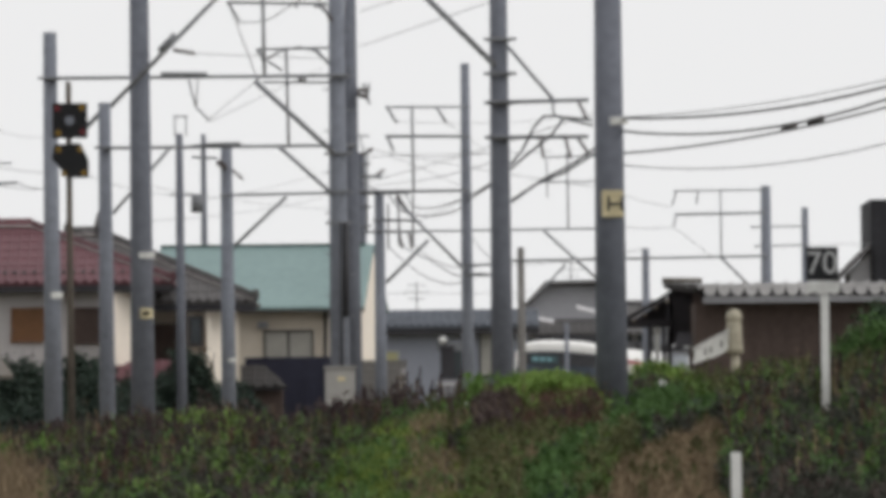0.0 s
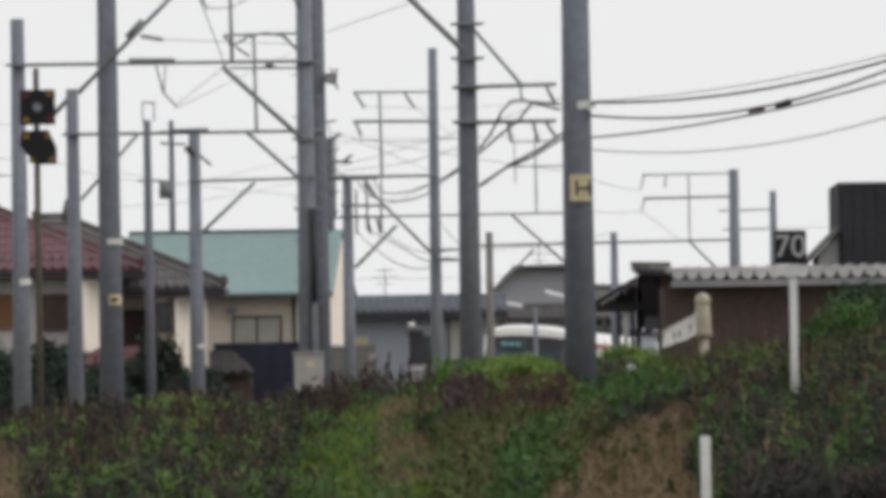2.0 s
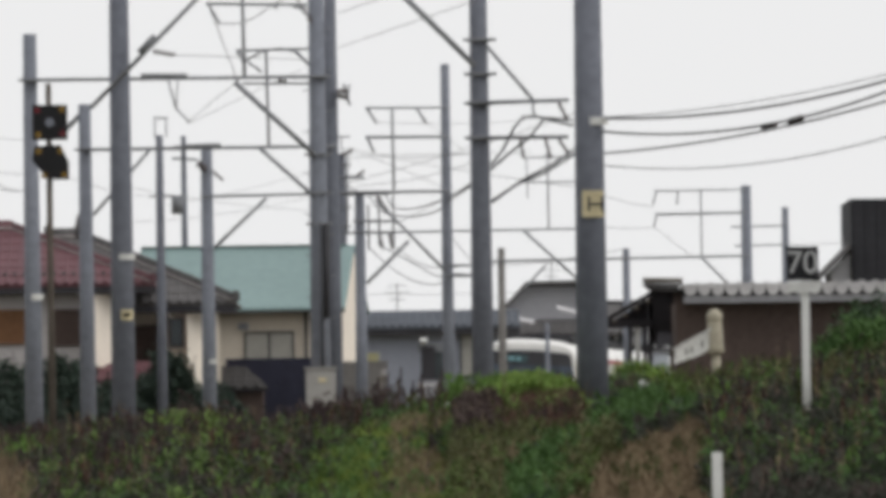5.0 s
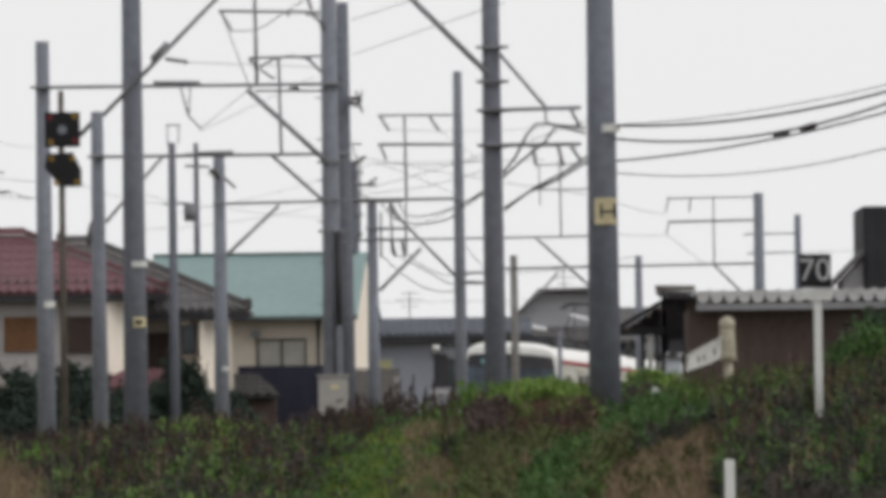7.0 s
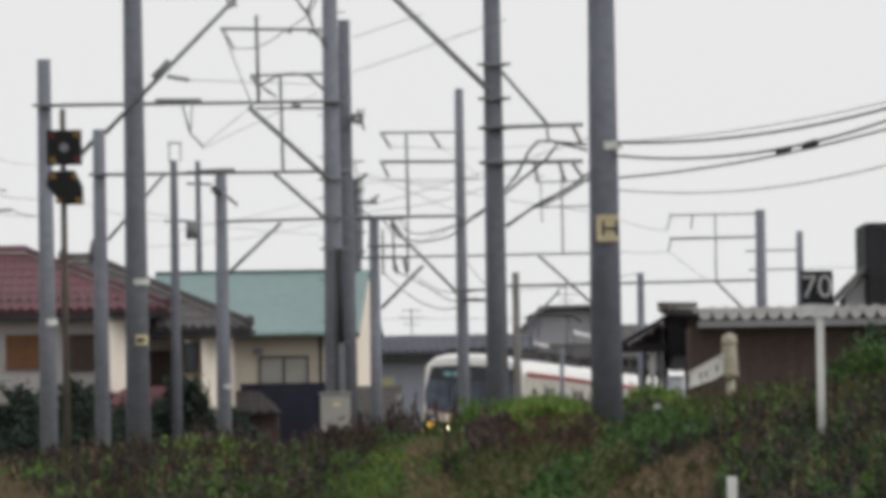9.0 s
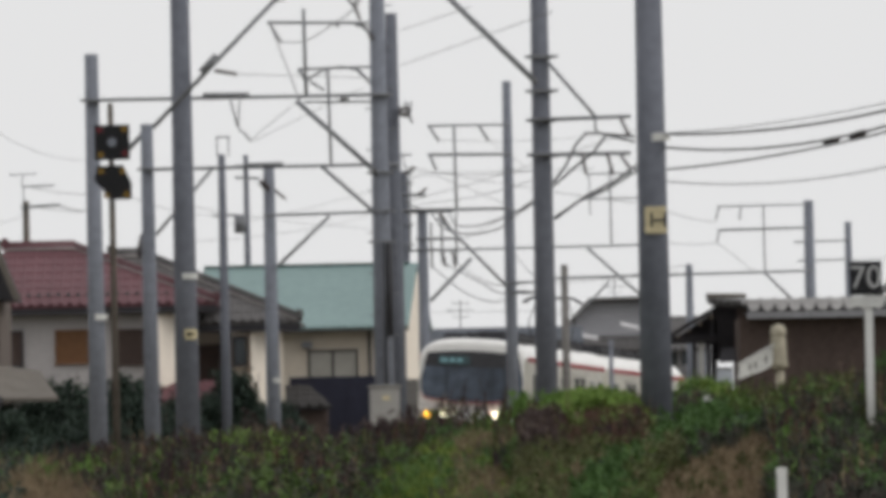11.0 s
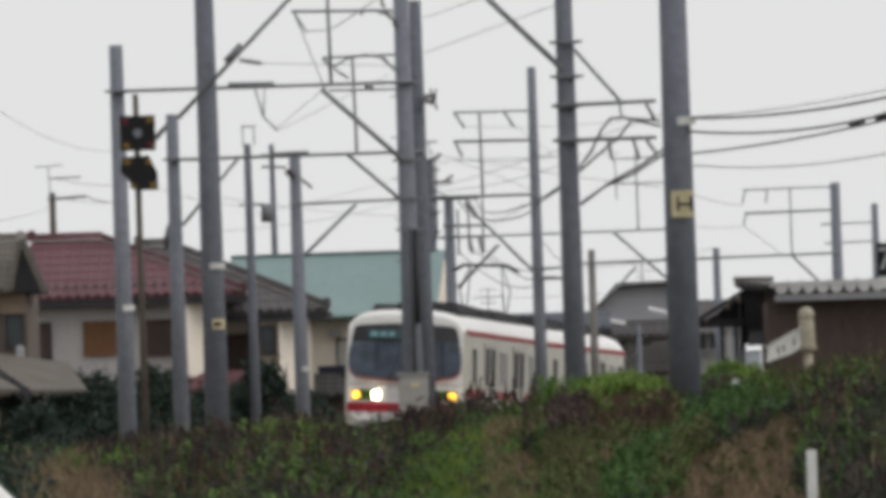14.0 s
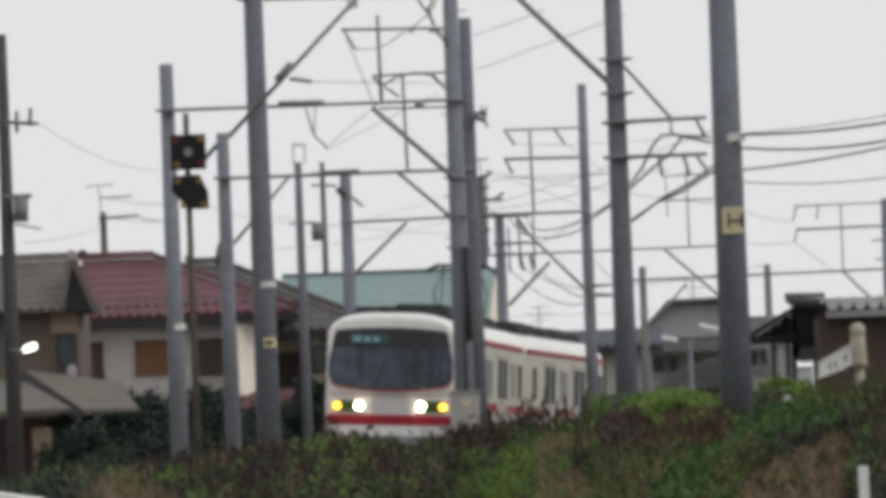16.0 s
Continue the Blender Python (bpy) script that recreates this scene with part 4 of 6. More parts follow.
def left_house():
    h = thing("brown_tiled_house", "weathered brown house under a grey-brown tiled gable roof", "house")
    y = 235
    x0, x1 = -16.70, -13.59
    ez = 6.94
    part("wall", bm_box(x0, x1, y, y + 6, 0, ez), BROWN_STUCCO, h)
    part("corner_board", bm_box(-14.34, -13.60, y - 0.06, y - 0.002, 6.27, ez - 0.02), TAN, h)
    rz = 8.35
    e0, e1, r1 = x0 - 0.5, -13.95, -13.66
    tiled_slope(h, (e0, y - 0.7, ez), (e1, y - 0.7, ez), (r1 - 0.1, y + 3, rz), (e0, y + 3, rz), BROWN_TILE)
    part("roof", slab(bmesh.new(), [(e1, y + 6.7, ez), (e0, y + 6.7, ez), (e0, y + 3.01, rz), (r1, y + 3.01, rz)], 0.1), BROWN_TILE, h)
    # the gable that faces the track, under its barge boards
    part("gable", prism(bmesh.new(), [(-14.0, 6.86), (-13.08, 6.82), (-13.62, 8.22)], y - 0.5, y + 2.9), TRIM, h, "dark boarded gable")
    part("barge_board", prism(bmesh.new(), [(-13.7, 8.42), (-13.58, 8.42), (-12.94, 6.84), (-13.1, 6.78), (-13.66, 8.18)], y - 0.75, y - 0.6), BROWN_TILE, h, "weathered barge board")
    part("barge_board", prism(bmesh.new(), [(-13.7, 8.42), (-13.6, 8.36), (-13.92, 6.9), (-14.06, 6.94)], y - 0.74, y - 0.62), BROWN_TILE, h, "weathered barge board")
    part("ridge_cap_end", bm_box(-13.78, -13.52, y - 0.8, y - 0.5, 8.25, 8.55, bevel=0.05), MORTAR, h, "pale ridge end tile")
    ridge(h, (e0, y + 3, rz + 0.05), (r1, y + 3, rz + 0.05), BROWN_TILE)
    gable_end(h, x0, y, y + 6, y + 3, ez + 0.002, rz - 0.15, BROWN_STUCCO)
    window(h, -14.15, -13.71, y, 5.40, 6.23, GLASS_DARK, TRIM, 1)
    # lower roofs
    a = (-11.68, 230.0, 4.05)
    b = (-13.19, 230.0, 4.11)
    tiled_slope(h, (b[0], 229, a[2]), (a[0], 229, a[2]), (-12.39, 233.5, 4.84), (-15.03, 233.5, 5.27), BROWN_TILE, ribs=False)
    part("barge_board", slab(bmesh.new(), [(b[0], 228.96, a[2] + 0.02), (b[0] - 0.12, 228.9, a[2] - 0.2), (-15.18, 233.4, 5.07), (-15.03, 233.4, 5.23)], 0.15), TRIM, h)
    c = (-16.27, 228.0, 4.09)
    e = (-13.38, 228.0, 4.01)
    tiled_slope(h, (c[0], 227, c[2]), (e[0], 227, c[2]), (-15.12, 233.5, 5.01), (c[0], 233.5, 5.01), BROWN_TILE, ribs=False)
    part("annex_wall", bm_box(c[0] + 0.2, e[0] - 0.3, 232.6, 234.9, 0, c[2] - 0.15), BROWN_WALL, h)
    part("door_panel", bm_box(-14.52, -14.00, 227.93, 227.99, 0.1, 3.60), TAN, h)
    part("downpipe", bm_box(-13.85, -13.62, 233.6, 234, 4.51, 5.37, bevel=0.05), STUCCO_GREY, h, "pale water tank on the wall")


BROWN_STUCCO = mat("brown-grey plaster", (0.14, 0.115, 0.1), 0.9, 0, 0.2, 6, 0.6)
TAN = mat("tan board", (0.28, 0.21, 0.16), 0.85, 0, 0.15, 6, 0.8)


def far_houses():
    h = thing("grey_house", "long blue-grey house with a low dark roof", "house")
    y = 310
    x0, x1 = -2.72, 3.09
    ez = 6.58
    part("wall", bm_box(x0, x1, y, y + 7, 0, ez), STUCCO_BLUE, h)
    rz = 7.24
    tiled_slope(h, (x0 - 0.5, y - 0.6, ez), (x1 + 0.4, y - 0.6, ez), (x1 + 0.4, y + 3, rz), (x0 - 0.5, y + 3, rz), SLATE)
    part("roof", slab(bmesh.new(), [(x1 + 0.4, y + 7.6, ez), (x0 - 0.5, y + 7.6, ez), (x0 - 0.5, y + 3.01, rz), (x1 + 0.4, y + 3.01, rz)], 0.1), SLATE, h)
    part("eave_board", bm_box(x0 - 0.5, x1 + 0.4, y - 0.58, y - 0.5, ez - 0.3, ez - 0.101), TRIM, h)
    gable_end(h, x0, y, y + 7, y + 3, ez + 0.002, rz - 0.15, STUCCO_BLUE)
    gable_end(h, x1 - 0.15, y, y + 7, y + 3, ez + 0.002, rz - 0.15, STUCCO_BLUE)
    window(h, -2.16, -1.66, y, 5.00, 5.68, PALE_YELLOW, STUCCO_GREY, 1)
    window(h, 0.18, 0.74, y, 4.45, 5.69, GLASS_DARK, TRIM, 1)
    window(h, 1.32, 1.78, y, 4.75, 6.30, CURTAIN, TRIM, 1)
    g = thing("grey_gabled_house", "pale grey house with a broad gable and lower tiled roofs", "house")
    y = 330
    x0, x1 = 2.85, 8.36
    apex = (4.86, 330.0, 8.63)
    lo = 7.00
    part("wall", bm_box(x0, x1, y, y + 8, 0, lo), STUCCO_GREY, g)
    bm = prism(bmesh.new(), [(2.92, lo), (6.94, lo), (6.95, 7.83), (5.90, 8.44), (3.98, 8.42), (3.08, 7.53)], y, y + 7)
    part("gable", bm, STUCCO_GREY, g)
    bm = bmesh.new()
    for p, q in (((2.93, 330.0, 7.44), (3.98, 330.0, 8.57)), ((3.98, 330.0, 8.57), (5.96, 330.0, 8.60)), ((5.96, 330.0, 8.60), (7.17, 330.0, 7.77))):
        p, q = Vector(p), Vector(q)
        slab(bm, [p + Vector((0, -0.5, 0.05)), q + Vector((0, -0.5, 0.05)), q + Vector((0, 7.4, 0.05)), p + Vector((0, 7.4, 0.05))], 0.16)
    part("roof", bm, GREY_TILE, g)
    a, b = (2.62, 328.0, 6.53), (8.42, 328.0, 6.38)
    tiled_slope(g, (a[0], 328, a[2]), (b[0], 328, a[2]), (b[0], 330, 7.13), (a[0], 330, 7.13), GREY_TILE)
    for p, q in (((3.21, 328.0, 7.18), (4.26, 328.0, 6.95)), ((5.15, 328.0, 7.51), (5.98, 328.0, 7.28))):
        part("roof_panel", slab(bmesh.new(), [(p[0], 327.2, p[2]), (q[0], 327.2, q[2]), (q[0], 327.8, q[2] + 0.14), (p[0], 327.8, p[2] + 0.14)], 0.05), SHEET, g, "pale sheet catching the sky")
    window(g, 3.25, 4.32, 330, 5.78, 6.42, GLASS_DARK, STUCCO_GREY, 2)
    window(g, 6.84, 7.4, 330, 5.9, 6.62, GLASS_DARK, STUCCO_GREY, 1)
    window(g, 7.5, 8.1, 330, 5.9, 6.62, GLASS_DARK, STUCCO_GREY, 1)
    part("string_course", bm_box(2.85, 8.36, 329.9, 329.998, 5.6, 5.7), SHEET_GREY, g)
    for x in (3.9, 5.05, 5.6, 6.5):
        part("downpipe", bm_tube([(x, 329.93, 6.9), (x, 329.93, 0.5)], 0.05), STUCCO_BLUE, g)
    w = thing("low_roofed_outhouse", "low outhouse under a dark sloping tiled roof", "shed")
    tiled_slope(w, (2.9, 299.0, 4.75), (6.1, 299.0, 4.75), (6.1, 300.3, 5.95), (4.9, 300.3, 5.85), SHELTER_EDGE)
    part("roof", slab(bmesh.new(), [(6.1, 302.6, 4.75), (2.9, 302.6, 4.75), (4.9, 300.31, 5.85), (6.1, 300.31, 5.95)], 0.1), SHELTER_EDGE, w)
    part("wall", bm_box(3.2, 6.0, 299.4, 302.3, 0, 4.7), STUCCO_BLUE, w)
    part("gable", slab(bmesh.new(), [(6.0, 299.4, 4.72), (6.0, 302.3, 4.72), (5.9, 302.3, 4.72), (5.9, 299.4, 4.72)], 0.1), STUCCO_BLUE, w)
    c = thing("low_grey_house", "low grey house half hidden behind the shelter", "house")
    x0, x1 = 7.36, 9.09
    ez = 7.12
    part("wall", bm_box(x0, x1, 345, 351, 0, ez), STUCCO_BLUE, c)
    tiled_slope(c, (x0 - 0.3, 344.4, ez), (x1 + 0.3, 344.4, ez), (x1 + 0.3, 348, 8.20), (x0 - 0.3, 348, 8.20), GREY_TILE)
    window(c, 7.66, 8.40, 345, 6.04, 6.92, GLASS_DARK, STUCCO_GREY, 1)


SLATE = mat("slate-blue roof tile", (0.09, 0.1, 0.12), 0.7, 0, 0.2, 6, 0.7, 0.1)
PALE_YELLOW = mat("pale yellow blind", (0.45, 0.42, 0.24), 0.8, 0, 0.1, 6, 1)


def shed():
    h = thing("trackside_shed", "brown board shed under a pale ribbed sheet roof", "shed")
    y = 200
    x0, x1 = 5.94, 13.03
    ez = 5.24
    part("wall", bm_box(x0, x1, y, y + 5, 0, ez), BROWN_WALL, h)
    for k in range(18):
        x = x0 + 0.25 + 0.39 * k
        part("batten", bm_box(x - 0.025, x + 0.025, y - 0.03, y - 0.002, 1.0, ez - 0.02), BROWN_WALL, h)
    e0 = 6.12
    part("fascia", bm_box(e0, x1, y - 0.5, y - 0.46, ez - 0.02, ez + 0.14, bevel=0.008), SHEET_GREY, h)
    part("soffit", bm_box(e0, x1, y - 0.455, y - 0.002, ez + 0.02, ez + 0.06), TRIM, h)
    part("eave_filler", bm_box(e0, x1, y - 0.44, y - 0.4, ez + 0.141, ez + 0.36), TRIM, h)
    roof = part("roof", slab(bmesh.new(), [(e0, y - 0.58, ez + 0.44), (x1, y - 0.58, ez + 0.42), (x1, y + 5, ez + 0.5), (e0, y + 5, ez + 0.5)], 0.09), SHEET, h)
    n = int((x1 - e0) / 0.325)
    for i in range(n):
        x = e0 + 0.17 + i * 0.325
        # each trough of the sheet hangs in a shallow round
        rim = [(x - 0.155, ez + 0.36)] + [(x + 0.142 * math.cos(math.pi + math.pi * k / 6), ez + 0.28 + 0.13 * math.sin(math.pi + math.pi * k / 6)) for k in range(7)] + [(x + 0.155, ez + 0.36)]
        part("rib", prism(bmesh.new(), rim, y - 0.57, y - 0.47), SHEET, roof)
        part("crest", prism(bmesh.new(), [(x + 0.09, ez + 0.43), (x + 0.1625, ez + 0.48), (x + 0.235, ez + 0.43)], y - 0.585, y + 5), SHEET, roof)
    # open timber lean-to at the end
    s = thing("shelter", "dark open timber shelter under a worn tiled roof", "shelter")
    lo, hi, xa, xb = 4.93, 5.56, 4.36, 5.45
    front, back = 203.4, 207.6
    roof = part("roof", slab(bmesh.new(), [(xa, front, lo), (xb, front, hi), (xb, back, hi), (xa, back, lo)], 0.07), SHELTER_TILE, s)
    for k in range(9):
        yy = front + 0.02 + 0.5 * k
        part("tile_course", slab(bmesh.new(), [(xa + 0.02, yy, lo + 0.05), (xb, yy, hi + 0.04), (xb, yy + 0.12, hi + 0.04), (xa + 0.02, yy + 0.12, lo + 0.05)], 0.045), SHELTER_EDGE, roof)
    for k in range(4):
        x = xa + 0.18 + 0.27 * k
        z = lo + (hi - lo) * (x - xa) / (xb - xa) - 0.08
        part("rafter_end", bm_box(x, x + 0.07, front - 0.05, front + 0.6, z - 0.12, z - 0.02), WOOD, s, "weathered rafter end")
    ridge_roof = part("roof", slab(bmesh.new(), [(xb - 0.06, front - 0.05, hi + 0.16), (6.4, front - 0.05, hi + 0.06), (6.4, back, hi + 0.3), (xb - 0.06, back, hi + 0.34)], 0.1), SHELTER_EDGE, s)
    for k in range(6):
        x = xb + 0.03 + 0.16 * k
        part("ridge_tile", bm_tube([(x, front - 0.07, hi + 0.17 - 0.016 * k), (x, back, hi + 0.3 - 0.006 * k)], 0.045, n=8), SHELTER_EDGE, ridge_roof)
    part("ridge", bm_tube([(5.38, 207.7, hi + 0.4), (6.36, 207.7, hi + 0.38)], 0.06), BROWN_TILE, s)
    # added near-black upright panel, painting the shade of the roof's underside
    part("gable", prism(bmesh.new(), [(xa + 0.2, lo - 0.02), (5.44, lo - 0.02), (5.44, hi - 0.09), (xa + 0.3, lo + 0.02)], front + 0.3, front + 0.4), SHELTER_TILE, s, "dark panel for the shade under the roof")
    part("beam", bm_box(xa + 0.03, 5.5, front - 0.02, front + 0.25, lo - 0.2, lo - 0.02), SHELTER_TILE, s)
    part("wall_panel", bm_box(5.42, 6.0, front + 0.12, front + 0.2, 4.3, hi + 0.05), SHELTER_TILE, s, "dark board wall")
    part("wall_panel", bm_box(6.001, 6.5, front + 0.1, front + 0.22, 3.9, hi + 0.02), BROWN_WALL, s, "brown-grey board wall")
    for x, w, m in ((4.95, 0.05, TRIM), (5.13, 0.06, DIRTY_WHITE), (5.3, 0.05, TRIM), (5.44, 0.07, TRIM)):
        part("post", bm_box(x - w, x + w, front + 0.12, front + 0.26, 0.8, lo - 0.165 if x < 5.4 else lo + 0.4), m, s, "pale post" if m is DIRTY_WHITE else "")
    part("tarpaulin", slab(bmesh.new(), [(5.52, 202.0, 4.28), (6.05, 202.0, 4.3), (6.82, 203.2, 4.62), (5.62, 203.2, 4.6)], 0.05), TRIM, s, "dark sagging sheet")
    b = thing("storage_box", "pale grey storage box beside the stair", "box")
    part("body", bm_box(4.97, 5.31, 184.0, 184.5, 1.2, 3.84, bevel=0.02), PALE_BLUE, b)
    part("lid", bm_box(4.95, 5.33, 183.97, 184.53, 3.841, 3.88, bevel=0.01), SHEET_GREY, b)
    # pale parapet and its newel post
    p = thing("stair_parapet", "pale concrete stair parapet with a round-topped newel", "parapet")
    d = 182
    bm = prism(bmesh.new(), [(5.36, 3.58), (5.91, 3.76), (6.2, 3.93), (6.2, 4.3), (5.8, 4.12), (5.4, 3.88)], d, d + 0.2)
    part("parapet", bm, DIRTY_WHITE, p)
    part("coping", slab(bmesh.new(), [(5.36, d - 0.04, 3.93), (6.16, d - 0.04, 4.35), (6.16, d + 0.24, 4.35), (5.36, d + 0.24, 3.93)], 0.05), DIRTY_WHITE, p)
    for x, z in ((5.62, 3.86), (5.74, 3.9), (5.97, 4.02)):
        part("baluster_slot", bm_box(x - 0.025, x + 0.03, d - 0.006, d - 0.001, z - 0.08, z + 0.06), CONCRETE_WARM, p)
    x = 6.27
    part("newel", bm_tube([(x, d + 0.1, 0.9), (x, d + 0.1, 3.9)], 0.1, 0.1, 12), NEWEL, p, "stained stone newel post")
    part("newel_shoulder", bm_tube([(x, d + 0.1, 3.8), (x - 0.01, d + 0.1, 3.95), (x - 0.02, d + 0.1, 4.4), (x - 0.02, d + 0.1, 4.5)], 0.19, 0.15, 12), NEWEL, p)
    bm = bmesh.new()
    bmesh.ops.create_icosphere(bm, subdivisions=2, radius=0.19, matrix=Matrix.Translation((x - 0.02, d + 0.1, 4.58)) @ Matrix.Diagonal((0.95, 1, 1.0, 1)))
    part("newel_cap", bm, NEWEL, p)
    q = thing("dark_house", "dark house wall and roof end rising behind the shed", "house")
    y = 255
    x0, x1 = 12.91, 17.32
    part("wall", bm_box(x0, x1, y, y + 6, 0, 9.35), DARK_BOARD, q)
    for k in range(12):
        x = x0 + 0.1 + k * 0.35
        part("batten", bm_box(x, x + 0.05, y - 0.03, y - 0.002, 5, 9.30), DARK_BOARD, q)
    bm = slab(bmesh.new(), [(11.84, 254.0, 6.97), (12.85, 254.0, 7.98), (12.85, 259, 7.98), (11.84, 259, 6.97)], 0.15)
    part("side_roof", bm, GREY_TILE, q)
    part("side_wall", prism(bmesh.new(), [(12.28, 1), (x0 - 0.01, 1), (x0 - 0.01, 7.73), (12.28, 7.12)], y + 0.1, y + 4), STUCCO_GREY, q)


PALE_BLUE = mat("pale blue-grey panel", (0.42, 0.45, 0.5), 0.6, 0, 0.12, 6, 1)
SHEET_GREY = mat("grey sheet edge", (0.3, 0.3, 0.32), 0.7, 0.1, 0.15, 6, 0.8)
NEWEL = mat("stained stone", (0.36, 0.33, 0.26), 0.9, 0, 0.3, 9, 2)
DARK_BOARD = mat("charred board", (0.035, 0.035, 0.04), 0.8, 0, 0.25, 6, 0.7)
SHELTER_EDGE = mat("dark shelter tile", (0.05, 0.047, 0.046), 0.9, 0, 0.3, 6, 0.8)
SHELTER_TILE = mat("dark shelter roof", (0.02, 0.018, 0.02), 0.9, 0, 0.3, 6, 0.8)
red_house()
grey_wing()
teal_house()
garden_shed()
navy_fence()
block_wall()
left_house()
far_houses()
shed()


# ---- the train ----
WIDTH, LENGTH = 2.76, 18.3


def body_outline(inset=0.0):
    """Cross-section of a car body: (x, z) above the rail, half rounded to the roof."""
    w = WIDTH / 2 - inset
    pts = [(w * 0.985, 0.95), (w, 1.4), (w, 2.4), (w * 0.985, 3.14)]
    for k in range(1, 9):
        a = k / 8 * math.pi / 2
        pts.append((w * 0.985 * math.cos(a) ** 0.55, 3.14 + 0.55 * math.sin(a)))
    return pts + [(-x, z) for x, z in reversed(pts[:-1])]


def car(front):
    """A two-door railcar body, its cab end at y = 0 and facing -y when front is set."""
    c = thing("train_car", "white and red electric railcar with a wide dark windscreen" if front else "ivory and red electric railcar coupled behind the leading car",
              "train", "train cars")
    prof = body_outline()
    stations = [(0.0, 0.935, 0.11), (0.05, 0.965, 0.07), (0.2, 0.995, 0.01), (0.5, 1.0, 0), (LENGTH - 0.5, 1.0, 0), (LENGTH - 0.05, 0.97, 0.02), (LENGTH, 0.93, 0.05)]
    bm = bmesh.new()
    rings = []
    for y, k, drop in stations:
        rings.append([bm.verts.new((x * k, y, z - drop * (z > 3.1))) for x, z in prof])
    for a, b in zip(rings, rings[1:]):
        for i in range(len(prof)):
            j = (i + 1) % len(prof)
            f = bm.faces.new((a[i], a[j], b[j], b[i]))
            f.smooth = True
    bm.faces.new(rings[0])
    bm.faces.new(rings[-1][::-1])
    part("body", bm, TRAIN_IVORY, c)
    # white roof shell and white front
    bm = bmesh.new()
    up = [p for p in prof if p[1] > 3.2]
    rings = []
    for y, k, drop in stations:
        rings.append([bm.verts.new((x * k * 1.006, y + (-0.006 if y == 0 else 0), z - drop + 0.012)) for x, z in up])
    for a, b in zip(rings, rings[1:]):
        for i in range(len(up) - 1):
            bm.faces.new((a[i], a[i + 1], b[i + 1], b[i])).smooth = True
    bm.faces.new(rings[0])
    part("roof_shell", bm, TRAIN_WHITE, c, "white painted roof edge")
    w = WIDTH / 2
    for side in (-1, 1):
        for z0, z1 in ((3.16, 3.27), (1.74, 1.93)):
            bm = bm_box(side * (w - 0.012) - 0.012, side * (w - 0.012) + 0.016, 0.3, LENGTH - 0.3, z0, z1, bevel=0.004)
            part("stripe", bm, TRAIN_RED, c, "red stripe along the side")
        # sliding doors in pairs, with fixed windows between them
        for y0, y1, door in ((1.5, 2.3, 0), (4.0, 6.5, 1), (7.6, 9.2, 0), (10.5, 13.3, 1), (14.4, 15.6, 0), (16.5, 17.5, 0)):
            if door:
                d = part("door", bm_box(side * w - 0.02, side * w + 0.012, y0, y1, 1.1, 3.02, bevel=0.004), TRAIN_DOOR, c)
                m = (y0 + y1) / 2
                part("door_seam", bm_box(side * (w + 0.006) - 0.01, side * (w + 0.006) + 0.009, m - 0.02, m + 0.02, 1.12, 2.98), TRAIN_DARK, d)
                for p, q in ((y0 + 0.15, m - 0.2), (m + 0.2, y1 - 0.15)):
                    part("door_glass", bm_box(side * (w + 0.006) - 0.01, side * (w + 0.006) + 0.01, p, q, 2.05, 2.9), SIDE_GLASS, d)
            else:
                g = part("window", bm_box(side * w - 0.02, side * w + 0.008, y0, y1, 2.1, 2.86), SIDE_PALE if y1 - y0 > 1.1 else SIDE_GLASS, c)
                for zz in (2.07, 2.87):
                    part("window_rim", bm_box(side * w - 0.02, side * w + 0.014, y0 - 0.03, y1 + 0.03, zz - 0.015, zz + 0.015), NOSE_GREY, g)
        for y in (1.9, 3.4, 5.3, 7.0, 9.9, 11.9, 13.9, 16.2):
            part("side_vent", bm_box(side * w - 0.02, side * w + 0.012, y - 0.16, y + 0.16, 3.01, 3.05), NOSE_GREY, c)
    for y in (2.9, 15.0):
        part("bogie", bm_box(-1.0, 1.0, y - 1.6, y + 1.6, 0.02, 0.94, bevel=0.1), TRAIN_DARK, c)
    part("underframe", bm_box(-1.1, 1.1, 5.2, 12.8, 0.3, 0.94, bevel=0.05), TRAIN_DARK, c)
    for y0, y1, hh, xa, xb in ((0.9, 2.3, 0.13, -0.95, -0.35), (0.9, 3.4, 0.2, -0.1, 1.05), (3.8, 6.8, 0.2, -0.8, 0.95), (7.2, 9.8, 0.18, -0.85, 0.95),
                               (10.2, 13.2, 0.2, -0.85, 0.95), (13.6, 17.2, 0.15, -0.75, 0.9)):
        unit = part("roof_unit", bm_box(xa, xb, y0, y1, 3.6, 3.66 + hh, bevel=0.08), TRAIN_DARK, c, "dark roof equipment box")
        for k in range(int((y1 - y0) / 0.5)):
            y = y0 + 0.3 + 0.5 * k
            part("louvre", bm_box(xa + 0.1, xb - 0.1, y - 0.05, y + 0.05, 3.661 + hh, 3.7 + hh), TRIM, unit)
    if front:
        front_end(c)
        pantograph(c, 17.0)
    else:
        rear_end(c)
    return c


TRAIN_DOOR = mat("train door", (0.42, 0.4, 0.36), 0.4, 0, 0.08, 4, 0.6, 0.02)


def rounded(x0, x1, z0, z1, r, n=6):
    pts = []
    for cx, cz, a0 in ((x1 - r, z1 - r, 0), (x0 + r, z1 - r, 90), (x0 + r, z0 + r, 180), (x1 - r, z0 + r, 270)):
        for k in range(n + 1):
            a = radians(a0 + 90 * k / n)
            pts.append((cx + r * math.cos(a), cz + r * math.sin(a)))
    return pts


